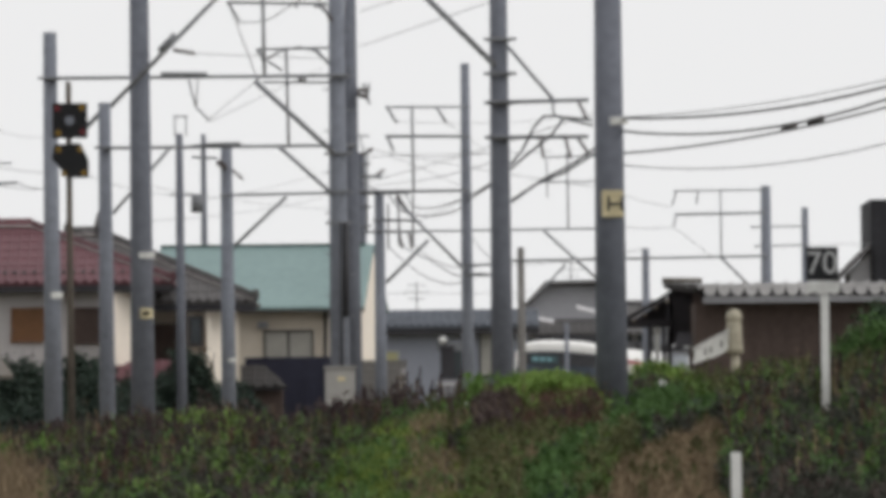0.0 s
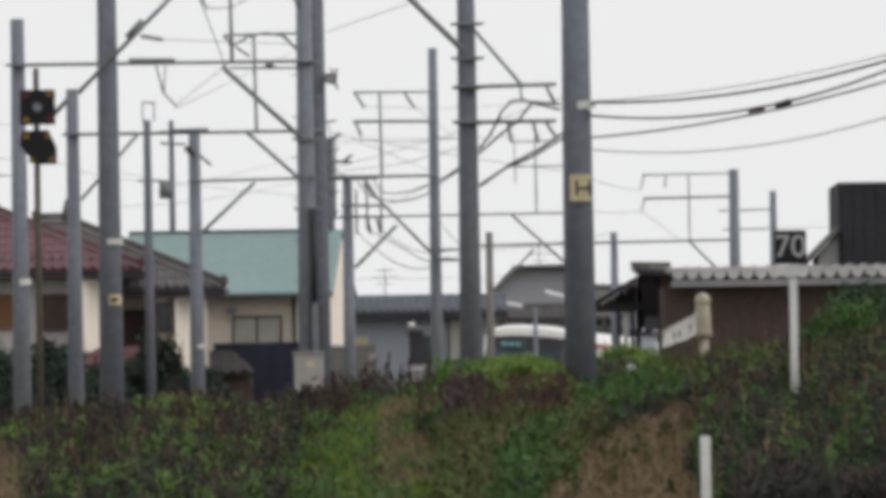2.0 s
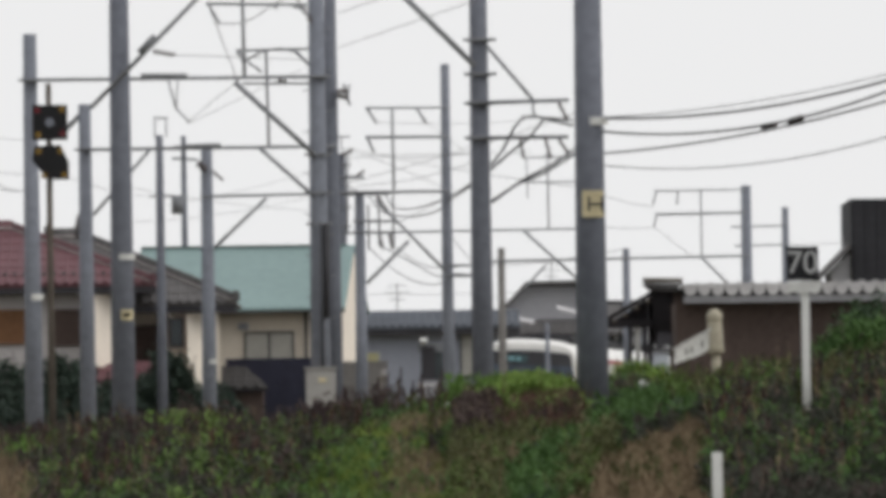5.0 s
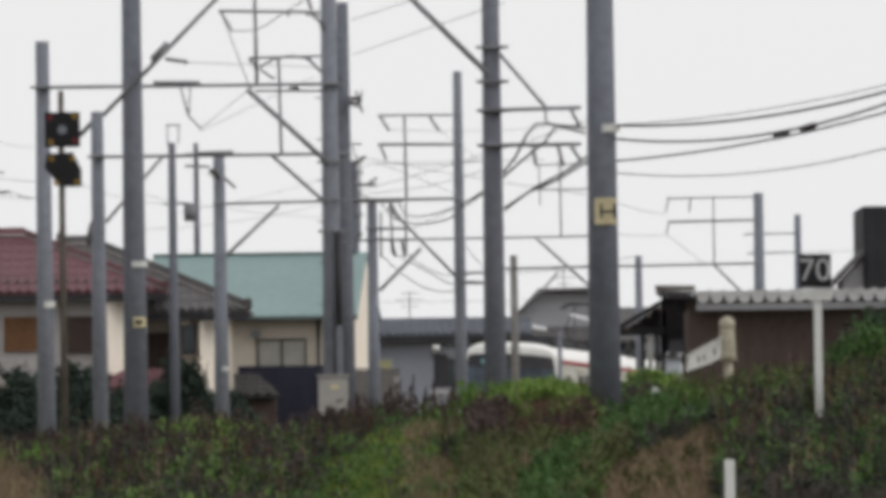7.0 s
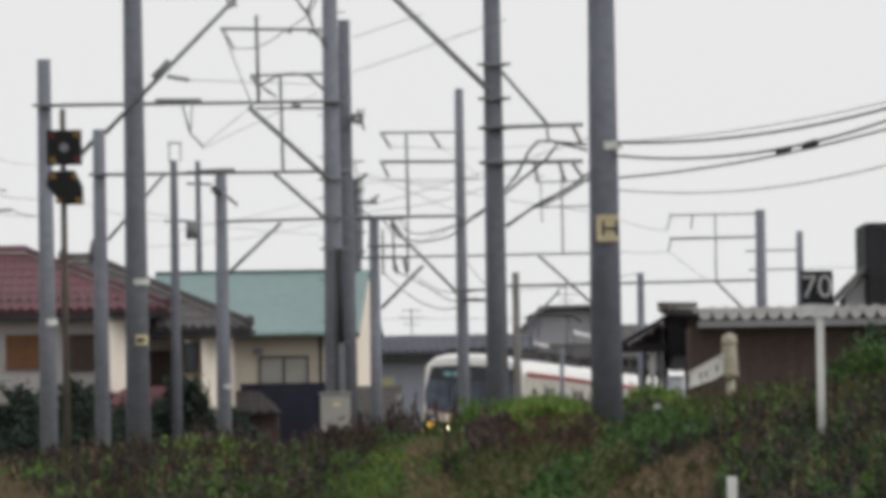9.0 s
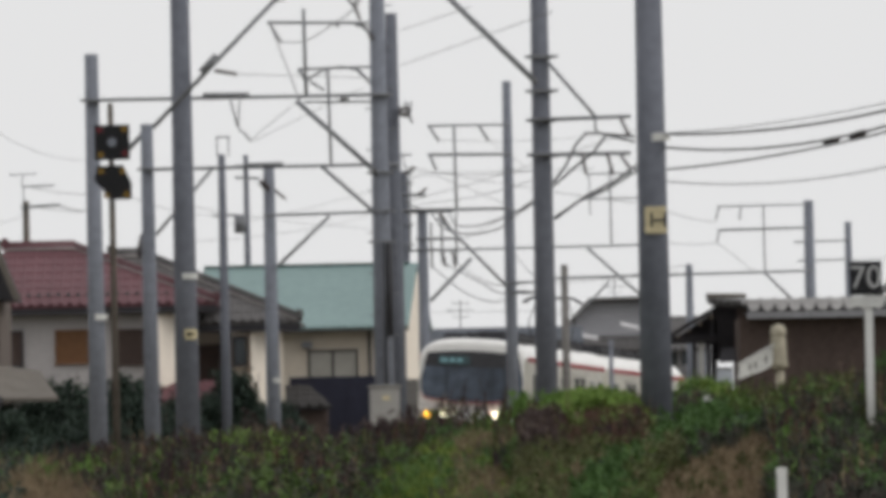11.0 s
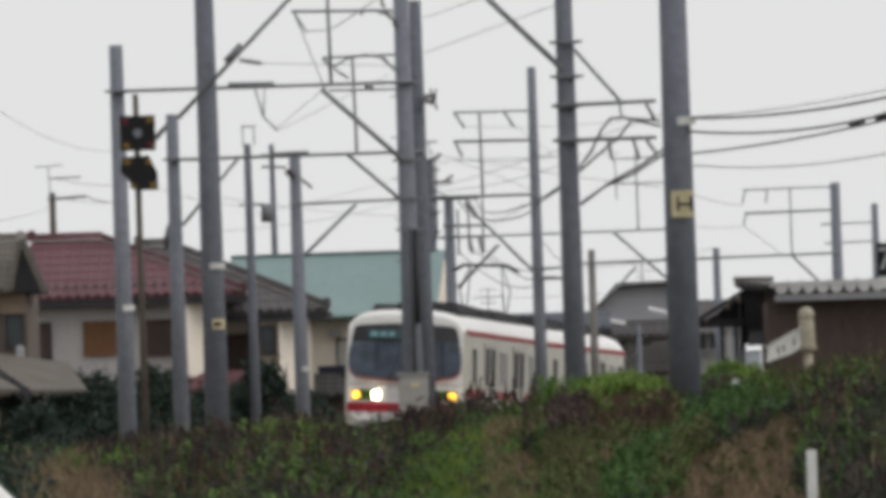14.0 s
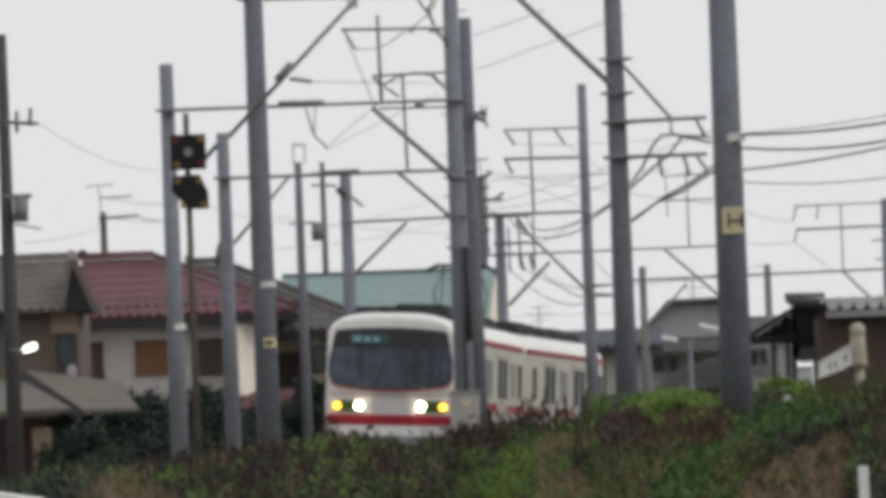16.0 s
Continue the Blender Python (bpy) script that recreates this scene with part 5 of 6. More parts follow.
def pantograph(c, y):
    """A raised pantograph of thin tubes at y along the roof."""
    p = part("pantograph", bm_box(-0.7, 0.7, y - 0.8, y + 0.8, 3.86, 3.91), TRAIN_DARK, c, "raised pantograph of thin dark tubes")
    for x in (-0.5, 0.5):
        for k in (-1, 1):
            part("lower_arm", bm_tube([(x, y + 0.25 * k, 3.91), (x * 1.05, y + 0.95 * k, 4.45)], 0.018, n=6), TRAIN_DARK, p)
            part("upper_arm", bm_tube([(x * 1.05, y + 0.95 * k, 4.45), (x * 0.8, y + 0.12 * k, 5.06)], 0.014, n=6), TRAIN_DARK, p)
    for k in (-1, 1):
        part("pan_head", bm_tube([(-0.8, y + 0.15 * k, 4.96), (-0.55, y + 0.15 * k, 5.1), (0.55, y + 0.15 * k, 5.1), (0.8, y + 0.15 * k, 4.96)], 0.035, n=6), TRAIN_DARK, p)
        for x in (-0.66, 0.66):
            part("foot", bm_box(x - 0.07, x + 0.07, y + 0.7 * k - 0.08, y + 0.7 * k + 0.08, 3.6, 3.859), PORCELAIN, p)


def front_end(c):
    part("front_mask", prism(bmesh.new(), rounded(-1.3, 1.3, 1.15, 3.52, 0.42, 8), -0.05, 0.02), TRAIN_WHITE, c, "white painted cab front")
    # the windscreen bows forward at the middle and wraps round the corners
    bm, band = bmesh.new(), bmesh.new()
    grid, visor = [], []
    for i in range(-16, 17):
        x = 1.29 * math.sin(i / 16 * math.pi / 2)
        e = abs(x) / 1.29
        bow = -0.2 + 0.13 * e ** 6
        k = max(0, abs(x) - 1.07) / 0.22
        cut = 0.22 * (1 - math.sqrt(max(0, 1 - k * k)))
        grid.append((bm.verts.new((x, bow, 2.1 + cut + 0.12 * e * e)), bm.verts.new((x, bow + 0.03, 2.78)), bm.verts.new((x, bow + 0.09, 3.38 - cut - 0.08 * e * e))))
        top = 3.38 - cut - 0.08 * e * e
        low = min(2.97, top - 0.02)
        visor.append([band.verts.new((x, bow + 0.022 + 0.06 * (z - 2.78) / (top - 2.78), z)) for z in (low, top - 0.01)])
    for a, b in zip(grid, grid[1:]):
        for k in range(2):
            bm.faces.new((a[k], b[k], b[k + 1], a[k + 1])).smooth = True
    for a, b in zip(visor, visor[1:]):
        band.faces.new((a[0], b[0], b[1], a[1])).smooth = True
    glass = part("windscreen", bm, TRAIN_GLASS, c, "wide dark wraparound windscreen")
    part("visor_band", band, TRAIN_DARK, glass, "dark band along the top of the glass")
    blind = part("destination_blind", bm_box(-0.85, -0.05, -0.19, -0.17, 3.03, 3.24), BLIND, glass, "dim destination display")
    for x0, x1 in ((-0.78, -0.62), (-0.56, -0.42), (-0.36, -0.24)):
        part("display_bar", bm_box(x0, x1, -0.2, -0.191, 3.08, 3.19), BLIND_LIT, blind)
    part("nose_panel", prism(bmesh.new(), rounded(-0.42, 0.42, 1.62, 1.95, 0.04, 3), -0.07, -0.045), NOSE_GREY, c, "pale grey nose panel")
    part("seam", bm_box(-1.28, 1.28, -0.056, -0.049, 1.985, 2.0), TRAIN_DARK, c)
    for x, w in ((-0.62, 0.03), (0.52, 0.05), (0.86, 0.03)):
        part("pillar", bm_box(x - w, x + w, -0.19, -0.15, 2.2, 2.96), PILLAR, glass, "dim cab pillar behind the glass")
    part("glass_rim", rim_strip(), TRAIN_RED, c, "thin red line under the windscreen")
    for x, lean in ((-0.35, 0.25), (0.4, -0.2)):
        part("wiper", bm_tube([(x, -0.21, 2.1), (x + lean, -0.21, 2.7)], 0.012, n=6), TRAIN_DARK, glass)
    part("stripe", prism(bmesh.new(), rounded(-1.31, 1.31, 1.37, 1.58, 0.05, 3), -0.075, -0.04), TRAIN_RED, c, "red stripe across the front")
    part("skirt", prism(bmesh.new(), rounded(-1.2, 1.2, 0.35, 1.12, 0.15, 4), -0.1, 0.1), SHEET_GREY, c)
    for s in (-1, 1):
        panel = part("lamp_panel", prism(bmesh.new(), rounded(s * 0.86 - 0.34, s * 0.86 + 0.34, 1.63, 1.88, 0.11, 5), -0.085, -0.045), LENS_GREEN, c, "dark lamp surround")
        part("headlamp", bm_tube([(s * 0.64, -0.12, 1.755), (s * 0.64, -0.08, 1.755)], 0.085, n=18), LAMP_WHITE, panel, "lit headlamp")
        part("marker_lamp", bm_tube([(s * 1.1, -0.12, 1.75), (s * 1.1, -0.08, 1.75)], 0.085, n=18), LAMP_AMBER, panel, "lit amber marker lamp")
    part("coupler", bm_box(-0.2, 0.2, -0.5, -0.1, 0.6, 0.9, bevel=0.04), TRAIN_DARK, c)


def rim_strip():
    """A narrow strip that follows the lower edge of the windscreen."""
    bm, row = bmesh.new(), []
    for i in range(-14, 15):
        x = 1.29 * math.sin(i / 16 * math.pi / 2)
        e = abs(x) / 1.29
        k = max(0, abs(x) - 1.07) / 0.22
        z = 2.1 + 0.22 * (1 - math.sqrt(max(0, 1 - k * k))) + 0.12 * e * e
        y = -0.2 + 0.13 * e ** 6
        row.append([bm.verts.new((x, y + o, z + h)) for o, h in ((-0.004, -0.03), (-0.004, -0.006), (0.1, -0.006), (0.1, -0.03))])
    for a, b in zip(row, row[1:]):
        for i in range(4):
            bm.faces.new((a[i], a[(i + 1) % 4], b[(i + 1) % 4], b[i]))
    return bm


def rear_end(c):
    part("gangway", bm_box(-0.55, 0.55, -0.35, -0.005, 1.0, 3.1, bevel=0.05), TRAIN_DARK, c)


PILLAR = mat("dim cab pillar", (0.048, 0.058, 0.074), 0.5, 0, 0.2, 4, 1, 0)
SIDE_PALE = mat("side glass with pale blinds", (0.2, 0.2, 0.19), 0.35, 0, 0.25, 2, 0.9, 0)
NOSE_GREY = mat("nose panel grey", (0.6, 0.6, 0.6), 0.5, 0, 0.06, 5, 1, 0.02)
BLIND_LIT = glow("lit display", (0.2, 0.38, 0.42), 0.05)
BLIND = mat("destination display", (0.06, 0.1, 0.11), 0.3, 0, 0.3, 8, 2, 0)
LEAD = car(True)
TAIL = car(False)

# front of the leading car along the line: seconds, distance from the camera
FRONT = [(0, 241.4), (2, 241.4), (3, 241.3), (3.5, 241.1), (4.2, 240.4), (5, 238.8), (6.3, 234.5), (7, 231.7), (8, 227.9), (9.5, 220.6), (10.5, 215.1),
         (11.5, 209.0), (12.2, 204.5), (13, 199.0), (13.8, 193.0), (14.5, 187.6), (15.3, 180.9), (16, 174.8)]


def car_pose(y):
    """A car whose cab end is at distance y: both ends ride on the line, leaning with the cant of the curve."""
    a = Vector((track_x(y), y, rail_z(y)))
    b = Vector((track_x(y + LENGTH), y + LENGTH, rail_z(y + LENGTH)))
    d = b - a
    return pose(*a, math.degrees(math.atan2(d.z, d.y)), CANT, -math.degrees(math.atan2(d.x, d.y)))


# ---- plants ----
LEAF_GREEN = mat("weed leaves", (0.105, 0.165, 0.038), 0.7, 0, 0.3, 3, 0.8, 0, island=0.8, tint=(0.05, 0.085, 0.022))
LEAF_BRIGHT = mat("bright leaves", (0.175, 0.27, 0.055), 0.7, 0, 0.3, 3, 0.8, 0, island=0.8, tint=(0.058, 0.1, 0.023))
LEAF_LUSH = mat("lush leaves", (0.068, 0.13, 0.034), 0.7, 0, 0.3, 3, 0.8, 0, island=0.8, tint=(0.032, 0.07, 0.02))
# dark leaves and stalks: colours lifted and bluer, painting in distant haze
LEAF_DARK = mat("dark weed leaves", (0.05, 0.055, 0.042), 0.8, 0, 0.3, 3, 0.8, 0, island=0.8, tint=(0.028, 0.028, 0.022))
LEAF_DRY = mat("dead brown stalks", (0.08, 0.058, 0.052), 0.9, 0, 0.3, 3, 0.8, 0, island=0.8, tint=(0.04, 0.028, 0.028))
LEAF_TAN = mat("dry tan grass", (0.235, 0.175, 0.112), 0.9, 0, 0.3, 3, 0.8, 0, island=0.8, tint=(0.1, 0.076, 0.045))
LEAF_HEDGE = mat("hedge leaves", (0.052, 0.088, 0.042), 0.7, 0, 0.3, 3, 0.8, 0, island=0.8, tint=(0.018, 0.034, 0.018))
LEAF_GRASS = mat("young yellow-green grass", (0.175, 0.23, 0.042), 0.8, 0, 0.3, 3, 0.8, 0, island=0.8, tint=(0.075, 0.105, 0.026))
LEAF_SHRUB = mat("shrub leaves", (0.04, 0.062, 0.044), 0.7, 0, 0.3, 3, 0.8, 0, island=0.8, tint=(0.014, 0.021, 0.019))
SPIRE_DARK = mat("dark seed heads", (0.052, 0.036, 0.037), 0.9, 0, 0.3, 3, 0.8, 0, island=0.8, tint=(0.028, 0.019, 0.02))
SPIRE_RUST = mat("reddish seed heads", (0.108, 0.062, 0.045), 0.9, 0, 0.3, 3, 0.8, 0, island=0.8, tint=(0.05, 0.028, 0.023))
SPIRE_OLIVE = mat("olive weed tops", (0.098, 0.103, 0.042), 0.9, 0, 0.3, 3, 0.8, 0, island=0.8, tint=(0.042, 0.046, 0.021))
SPIRE_GREEN = mat("fresh green tops", (0.13, 0.225, 0.05), 0.8, 0, 0.3, 3, 0.8, 0, island=0.8, tint=(0.045, 0.09, 0.02))
rng = np.random.default_rng(7)


def leaf_mesh(name, base, tip, width, material, parent=None):
    """One mesh of folded leaves: base and tip are n x 3, width is n."""
    n = len(base)
    along = tip - base
    side = np.cross(along, rng.normal(size=(n, 3)))
    side /= np.linalg.norm(side, axis=1)[:, None] + 1e-9
    mid = base + 0.45 * along
    fold = np.cross(along, side)
    fold /= np.linalg.norm(fold, axis=1)[:, None] + 1e-9
    w = width[:, None]
    verts = np.stack([base, mid + side * w + fold * w * 0.4, tip, mid - side * w + fold * w * 0.4], 1).reshape(-1, 3)
    idx = np.arange(n)[:, None] * 4
    tris = np.concatenate([idx + [0, 1, 2], idx + [0, 2, 3]], 1).reshape(-1)
    me = bpy.data.meshes.new(name)
    me.vertices.add(len(verts))
    me.vertices.foreach_set("co", verts.astype(np.float32).ravel())
    me.loops.add(len(tris))
    me.loops.foreach_set("vertex_index", tris.astype(np.int32))
    m = len(tris) // 3
    me.polygons.add(m)
    me.polygons.foreach_set("loop_start", (np.arange(m) * 3).astype(np.int32))
    me.polygons.foreach_set("loop_total", np.full(m, 3, np.int32))
    me.update()
    me.validate()
    me.materials.append(material)
    ob = new(name, me)
    ob.parent = parent
    return ob


def scatter(n, x0, x1, y0, y1, keep):
    """Up to n places on the bank, kept by keep(a, y), a being the place across at 100 m."""
    out = []
    for a, y in zip(rng.uniform(x0, x1, n), rng.uniform(y0, y1, n)):
        if rng.random() < keep(a, y):
            x = a * y / 100
            # trodden ground at the feet of the thick pole and of the sign
            if (1.74 < a < 2.3 and 97 < y < 105.3 or 4.3 < a < 4.75 and 96 < y < 106.3) and rng.random() < 0.85:
                continue
            out.append((x, y, ground_z(x, y) - 0.03))
    return np.array(out).reshape(-1, 3)


def weeds(name, label, material, places, low, high, leaves, size, spread, start=0.1, stalk=True, up=0.6, thick=0.009):
    """Weeds as one mass: thin stalks with leaves along them."""
    n = len(places)
    if n == 0:
        return
    h = rng.uniform(low, high, n) * (0.75 + 0.5 * np.array([noise.noise((p[0] * 1.3, p[1] * 0.35, 5)) + 0.5 for p in places]))
    lean = rng.normal(0, 0.12, (n, 2)) * h[:, None]
    tops = places + np.column_stack([lean, h])
    k = rng.uniform(start, 1, (n, leaves)) ** 0.8
    base = places[:, None] + (tops - places)[:, None] * k[..., None]
    away = rng.normal(0, 1, (n, leaves, 3)) * [1, 1, 0.5] + [0, 0, up]
    away /= np.linalg.norm(away, axis=2)[..., None]
    length = rng.uniform(0.5, 1.0, (n, leaves)) * spread
    tip = base + away * length[..., None]
    b, t = base.reshape(-1, 3), tip.reshape(-1, 3)
    w = rng.uniform(0.6, 1.2, len(b)) * size
    if stalk:
        b, t = np.concatenate([b, places]), np.concatenate([t, tops])
        w = np.concatenate([w, np.full(n, thick)])
    tagged(leaf_mesh(name, b, t, w, material), label, "weeds", kind="stuff")


def spires(name, label, material, places, low, high, girth=0.035, leaves=34, start=0.25):
    """Upright weeds: a stiff stem packed with short leaves or seed up to its tip."""
    n = len(places)
    if n == 0:
        return
    h = rng.uniform(low, high, n)
    tops = places + np.column_stack([rng.normal(0, 0.06, (n, 2)) * h[:, None], h])
    k = rng.uniform(start, 1, (n, leaves))
    fat = girth * rng.uniform(0.6, 1.4, (n, 1)) * (1.15 - k) ** 0.5
    base = places[:, None] + (tops - places)[:, None] * k[..., None]
    base[..., :2] += rng.normal(0, 0.5, (n, leaves, 2)) * fat[..., None]
    tip = base + np.concatenate([rng.normal(0, 0.8, (n, leaves, 2)) * fat[..., None], rng.uniform(0.03, 0.09, (n, leaves, 1))], 2)
    b, t = np.concatenate([base.reshape(-1, 3), places]), np.concatenate([tip.reshape(-1, 3), tops])
    w = np.concatenate([rng.uniform(0.008, 0.018, n * leaves), np.full(n, 0.012)])
    tagged(leaf_mesh(name, b, t, w, material), label, "weeds", kind="stuff")


def patch(a, y, seed, scale=1.0):
    return noise.noise((a * 0.9 * scale, y * 0.16 * scale, seed))


def mound_left(y):
    return lerp_table(y, [(84, -1.75), (95, -1.5), (104, -1.2), (112, -0.8)])


def lush_mid(y):
    return lerp_table(y, [(84, 1.15), (90, 1.5), (97, 2.1), (103, 2.75), (112, 3.4)])


def wobble(a, y):
    """Ragged edges for the patches."""
    return a + 0.3 * noise.noise((a * 1.1, y * 0.22, 3)) + 0.25 * noise.noise((a * 3.1, y * 0.7, 9)), y + 3 * noise.noise((a * 0.9, y * 0.2, 14))


def in_mound(a, y):
    a, y = wobble(a, y)
    ragged = 0.35 * noise.noise((a * 2.3, y * 0.45, 31)) + 0.2 * noise.noise((a * 6.0, y * 1.1, 32))
    return mound_left(y) + ragged < a < 0.3 + 0.5 * ragged and y < 112


def in_lush(a, y):
    a, y = wobble(a, y)
    return abs(a - lush_mid(y)) < lerp_table(y, [(84, 0.38), (97, 0.5), (104, 0.65), (112, 0.6)])


def in_dirt(a, y):
    a, y = wobble(a, y)
    return lerp_table(y, [(82, 1.5), (87.5, 1.91), (92.5, 2.38), (99, 2.88), (106, 3.2)]) < a < lerp_table(y, [(82, 3.4), (96, 3.3), (105, 3.0)]) + 0.25 * noise.noise((y * 0.5, 2, 1)) and y < 105


def rough(a, y):
    """Where the tall mixed weeds stand."""
    if a < lerp_table(y, [(80, -4.5), (104, -5.3)]) and y < 103:
        return False
    return not (in_mound(a, y) or in_lush(a, y) or in_dirt(a, y))


def plants():
    left = lambda a, y: a < 0.1 and rough(a, y) and not (a > -1.0 + 0.3 * math.sin(y) and y > 107)
    weeds("dark_weeds", "dark brownish green weeds matted over the bank", LEAF_DARK,
          scatter(15000, -7.5, 0.3, 78, 120, lambda a, y: 0.9 * left(a, y) * (a > -5.6 or y > 100)), 0.2, 0.5, 18, 0.014, 0.17, up=0.9)
    weeds("brown_weeds", "dead brown weed stalks with ragged heads", LEAF_DRY,
          scatter(10000, -7.5, 0.3, 78, 121, lambda a, y: 0.9 * left(a, y) * (patch(a, y, 1, 2.6) > (-0.05 if y > 94 else 0.12)) * (a > -5.3 or y > 100)), 0.25, 0.62, 16, 0.011, 0.14, up=1.2)
    weeds("green_weeds", "fresh green weeds in clumps along the bank", LEAF_GREEN,
          scatter(6500, -7.5, 0.3, 78, 116, lambda a, y: 0.9 * left(a, y) * (patch(a, y, 2, 2.4) > (0.05 if y < 97 else 0.24))), 0.26, 0.6, 18, 0.02, 0.15, up=0.6)
    weeds("seed_stalks", "tall dark seed stalks on the crest of the bank", LEAF_DRY,
          scatter(900, -2.9, -0.3, 110, 122, lambda a, y: 0.8 if a < -0.9 else 0.15), 0.35, 0.75, 14, 0.03, 0.09, 0.4)
    weeds("mound_grass", "short yellow-green grass on a rounded mound", LEAF_GRASS,
          scatter(15000, -2.8, 0.45, 78, 112, lambda a, y: in_mound(a, y) and 0.95), 0.06, 0.2, 8, 0.009, 0.2, 0.0, False, up=1.2)
    weeds("mound_tufts", "darker green tufts in the short grass", LEAF_LUSH,
          scatter(6500, -2.8, 0.45, 78, 112, lambda a, y: in_mound(a, y) and patch(a, y, 3, 2.4) > 0.0), 0.1, 0.32, 10, 0.012, 0.16, 0.0, False, up=0.8)
    weeds("mound_straw", "pale straw in the short grass", LEAF_TAN,
          scatter(1700, -0.4, 0.45, 78, 105, lambda a, y: in_mound(a, y) and patch(a, y, 4, 1.4) > -0.05), 0.14, 0.32, 8, 0.008, 0.18, 0.0, False, up=1.2)
    weeds("mound_dead_stalks", "dead brown stalks scattered through the short grass", LEAF_DRY,
          scatter(700, -2.8, 0.45, 80, 112, lambda a, y: in_mound(a, y) and patch(a, y, 33, 3.2) > 0.08), 0.18, 0.42, 10, 0.01, 0.13, 0.2, up=1.2)
    weeds("gap_weeds", "olive green weeds beside the dead clump", LEAF_BRIGHT,
          scatter(1500, 0.3, 0.75, 98, 112, lambda a, y: 0.9), 0.12, 0.28, 16, 0.015, 0.14, 0.2, up=0.9)
    weeds("mixed_weeds", "olive and brown weeds between mound and creeper", SPIRE_OLIVE,
          scatter(5000, 0.34, 2.2, 78, 98, lambda a, y: 0.9 * (not in_lush(a, y) and not in_dirt(a, y))), 0.25, 0.5, 16, 0.013, 0.16, up=1.0)
    weeds("mixed_shoots", "green shoots among brown weeds", LEAF_GREEN,
          scatter(2500, 0.34, 2.2, 78, 98, lambda a, y: (not in_dirt(a, y)) and (not in_lush(a, y)) and patch(a, y, 15, 4) > 0.1), 0.25, 0.5, 14, 0.015, 0.15, up=0.9)
    weeds("red_stems", "bare reddish brown stems under the green tops", SPIRE_RUST,
          scatter(1300, 0.5, 1.9, 95, 109, lambda a, y: 0.9), 0.3, 0.55, 4, 0.01, 0.1, 0.4, up=1.2, thick=0.017)
    weeds("dark_stems", "bare dark stems standing over the weeds", LEAF_DARK,
          scatter(2200, -6, 7.5, 84, 118, lambda a, y: rough(a, y) and not 0.2 < a < 2.2 and 0.8), 0.35, 0.75, 4, 0.01, 0.1, 0.4, up=1.2, thick=0.014)
    weeds("green_clump", "tall bright green clump of weeds", LEAF_BRIGHT,
          scatter(700, -3.25, -2.45, 105, 114, lambda a, y: 0.95), 0.3, 0.6, 18, 0.018, 0.15, 0.15)
    weeds("low_green_clump", "low bright green weeds at the foot of the bank", LEAF_GREEN,
          scatter(1100, -4.2, -2.6, 84, 96, lambda a, y: 0.9 * (patch(a, y, 21) > 0.1)), 0.2, 0.4, 18, 0.018, 0.15, 0.1)
    weeds("dead_clump", "tall clump of dead brown stalks", LEAF_DRY,
          scatter(1400, 0.44, 0.78, 93, 104, lambda a, y: 0.9 * (noise.noise((a * 7, y * 0.2, 8)) > -0.15)), 0.4, 0.62, 20, 0.014, 0.12, up=1.6)
    weeds("bush_stalks", "reddish brown stalks under a green crown", SPIRE_RUST,
          scatter(3600, 0.5, 1.9, 96, 112, lambda a, y: 0.85 * (y > 103 or not in_lush(a, y))), 0.26, 0.5, 6, 0.01, 0.09, up=1.8, thick=0.018)
    crown = scatter(3000, 0.58, 1.9, 103, 113, lambda a, y: 0.9)
    if len(crown):
        dome = 0.16 + 0.32 * np.clip(1 - ((crown[:, 0] / crown[:, 1] * 100 - 1.12) / 0.8) ** 2, 0, 1)
        crown[:, 2] += dome
    weeds("green_crown", "bright green leafy tops of tall weeds", LEAF_BRIGHT, crown, 0.1, 0.2, 24, 0.018, 0.14, 0.0, False)
    weeds("lush_weeds", "dense dark green creeper running up the bank", LEAF_LUSH,
          scatter(16000, 0.2, 3.8, 78, 114, lambda a, y: 0.95 * in_lush(a, y)), 0.15, 0.4, 16, 0.016, 0.16, 0.0, up=0.9)
    weeds("lush_highlights", "bright green shoots in the creeper", LEAF_LUSH,
          scatter(5000, 0.2, 3.8, 78, 116, lambda a, y: in_lush(a, y) and patch(a, y, 6, 1.5) > 0.05), 0.25, 0.45, 12, 0.016, 0.14, 0.3)
    weeds("dry_grass", "trampled tan grass on a worn slope", LEAF_TAN,
          scatter(9000, 1.0, 3.5, 78, 105, lambda a, y: 0.9 * in_dirt(a, y)), 0.06, 0.18, 9, 0.008, 0.22, 0.0, False, up=0.5)
    weeds("left_dry_grass", "tall tan grass at the foot of the bank", LEAF_TAN,
          scatter(3400, -8.5, -4.7, 82, 104, lambda a, y: 0.9 * (-5.9 + 0.25 * noise.noise((y * 0.4, a, 2)) < a < lerp_table(y, [(84, -4.5), (104, -5.2)]))), 0.25, 0.55, 12, 0.009, 0.3, 0.0, up=1.6)
    right = lambda a, y: a > 2.2 and rough(a, y) and not (3.2 < a < 3.8 and y < 82) and not (4.15 < a < 4.85 and 94 < y < 107)
    weeds("right_dark_weeds", "dark tangled weeds below the sign", LEAF_DARK,
          scatter(20000, 2.2, 7.5, 78, 120, lambda a, y: 0.9 * right(a, y) * (a + 0.3 * noise.noise((y * 0.6, a, 4)) > 3.3 or y > 95)), 0.2, 0.42, 18, 0.014, 0.17, up=0.9)
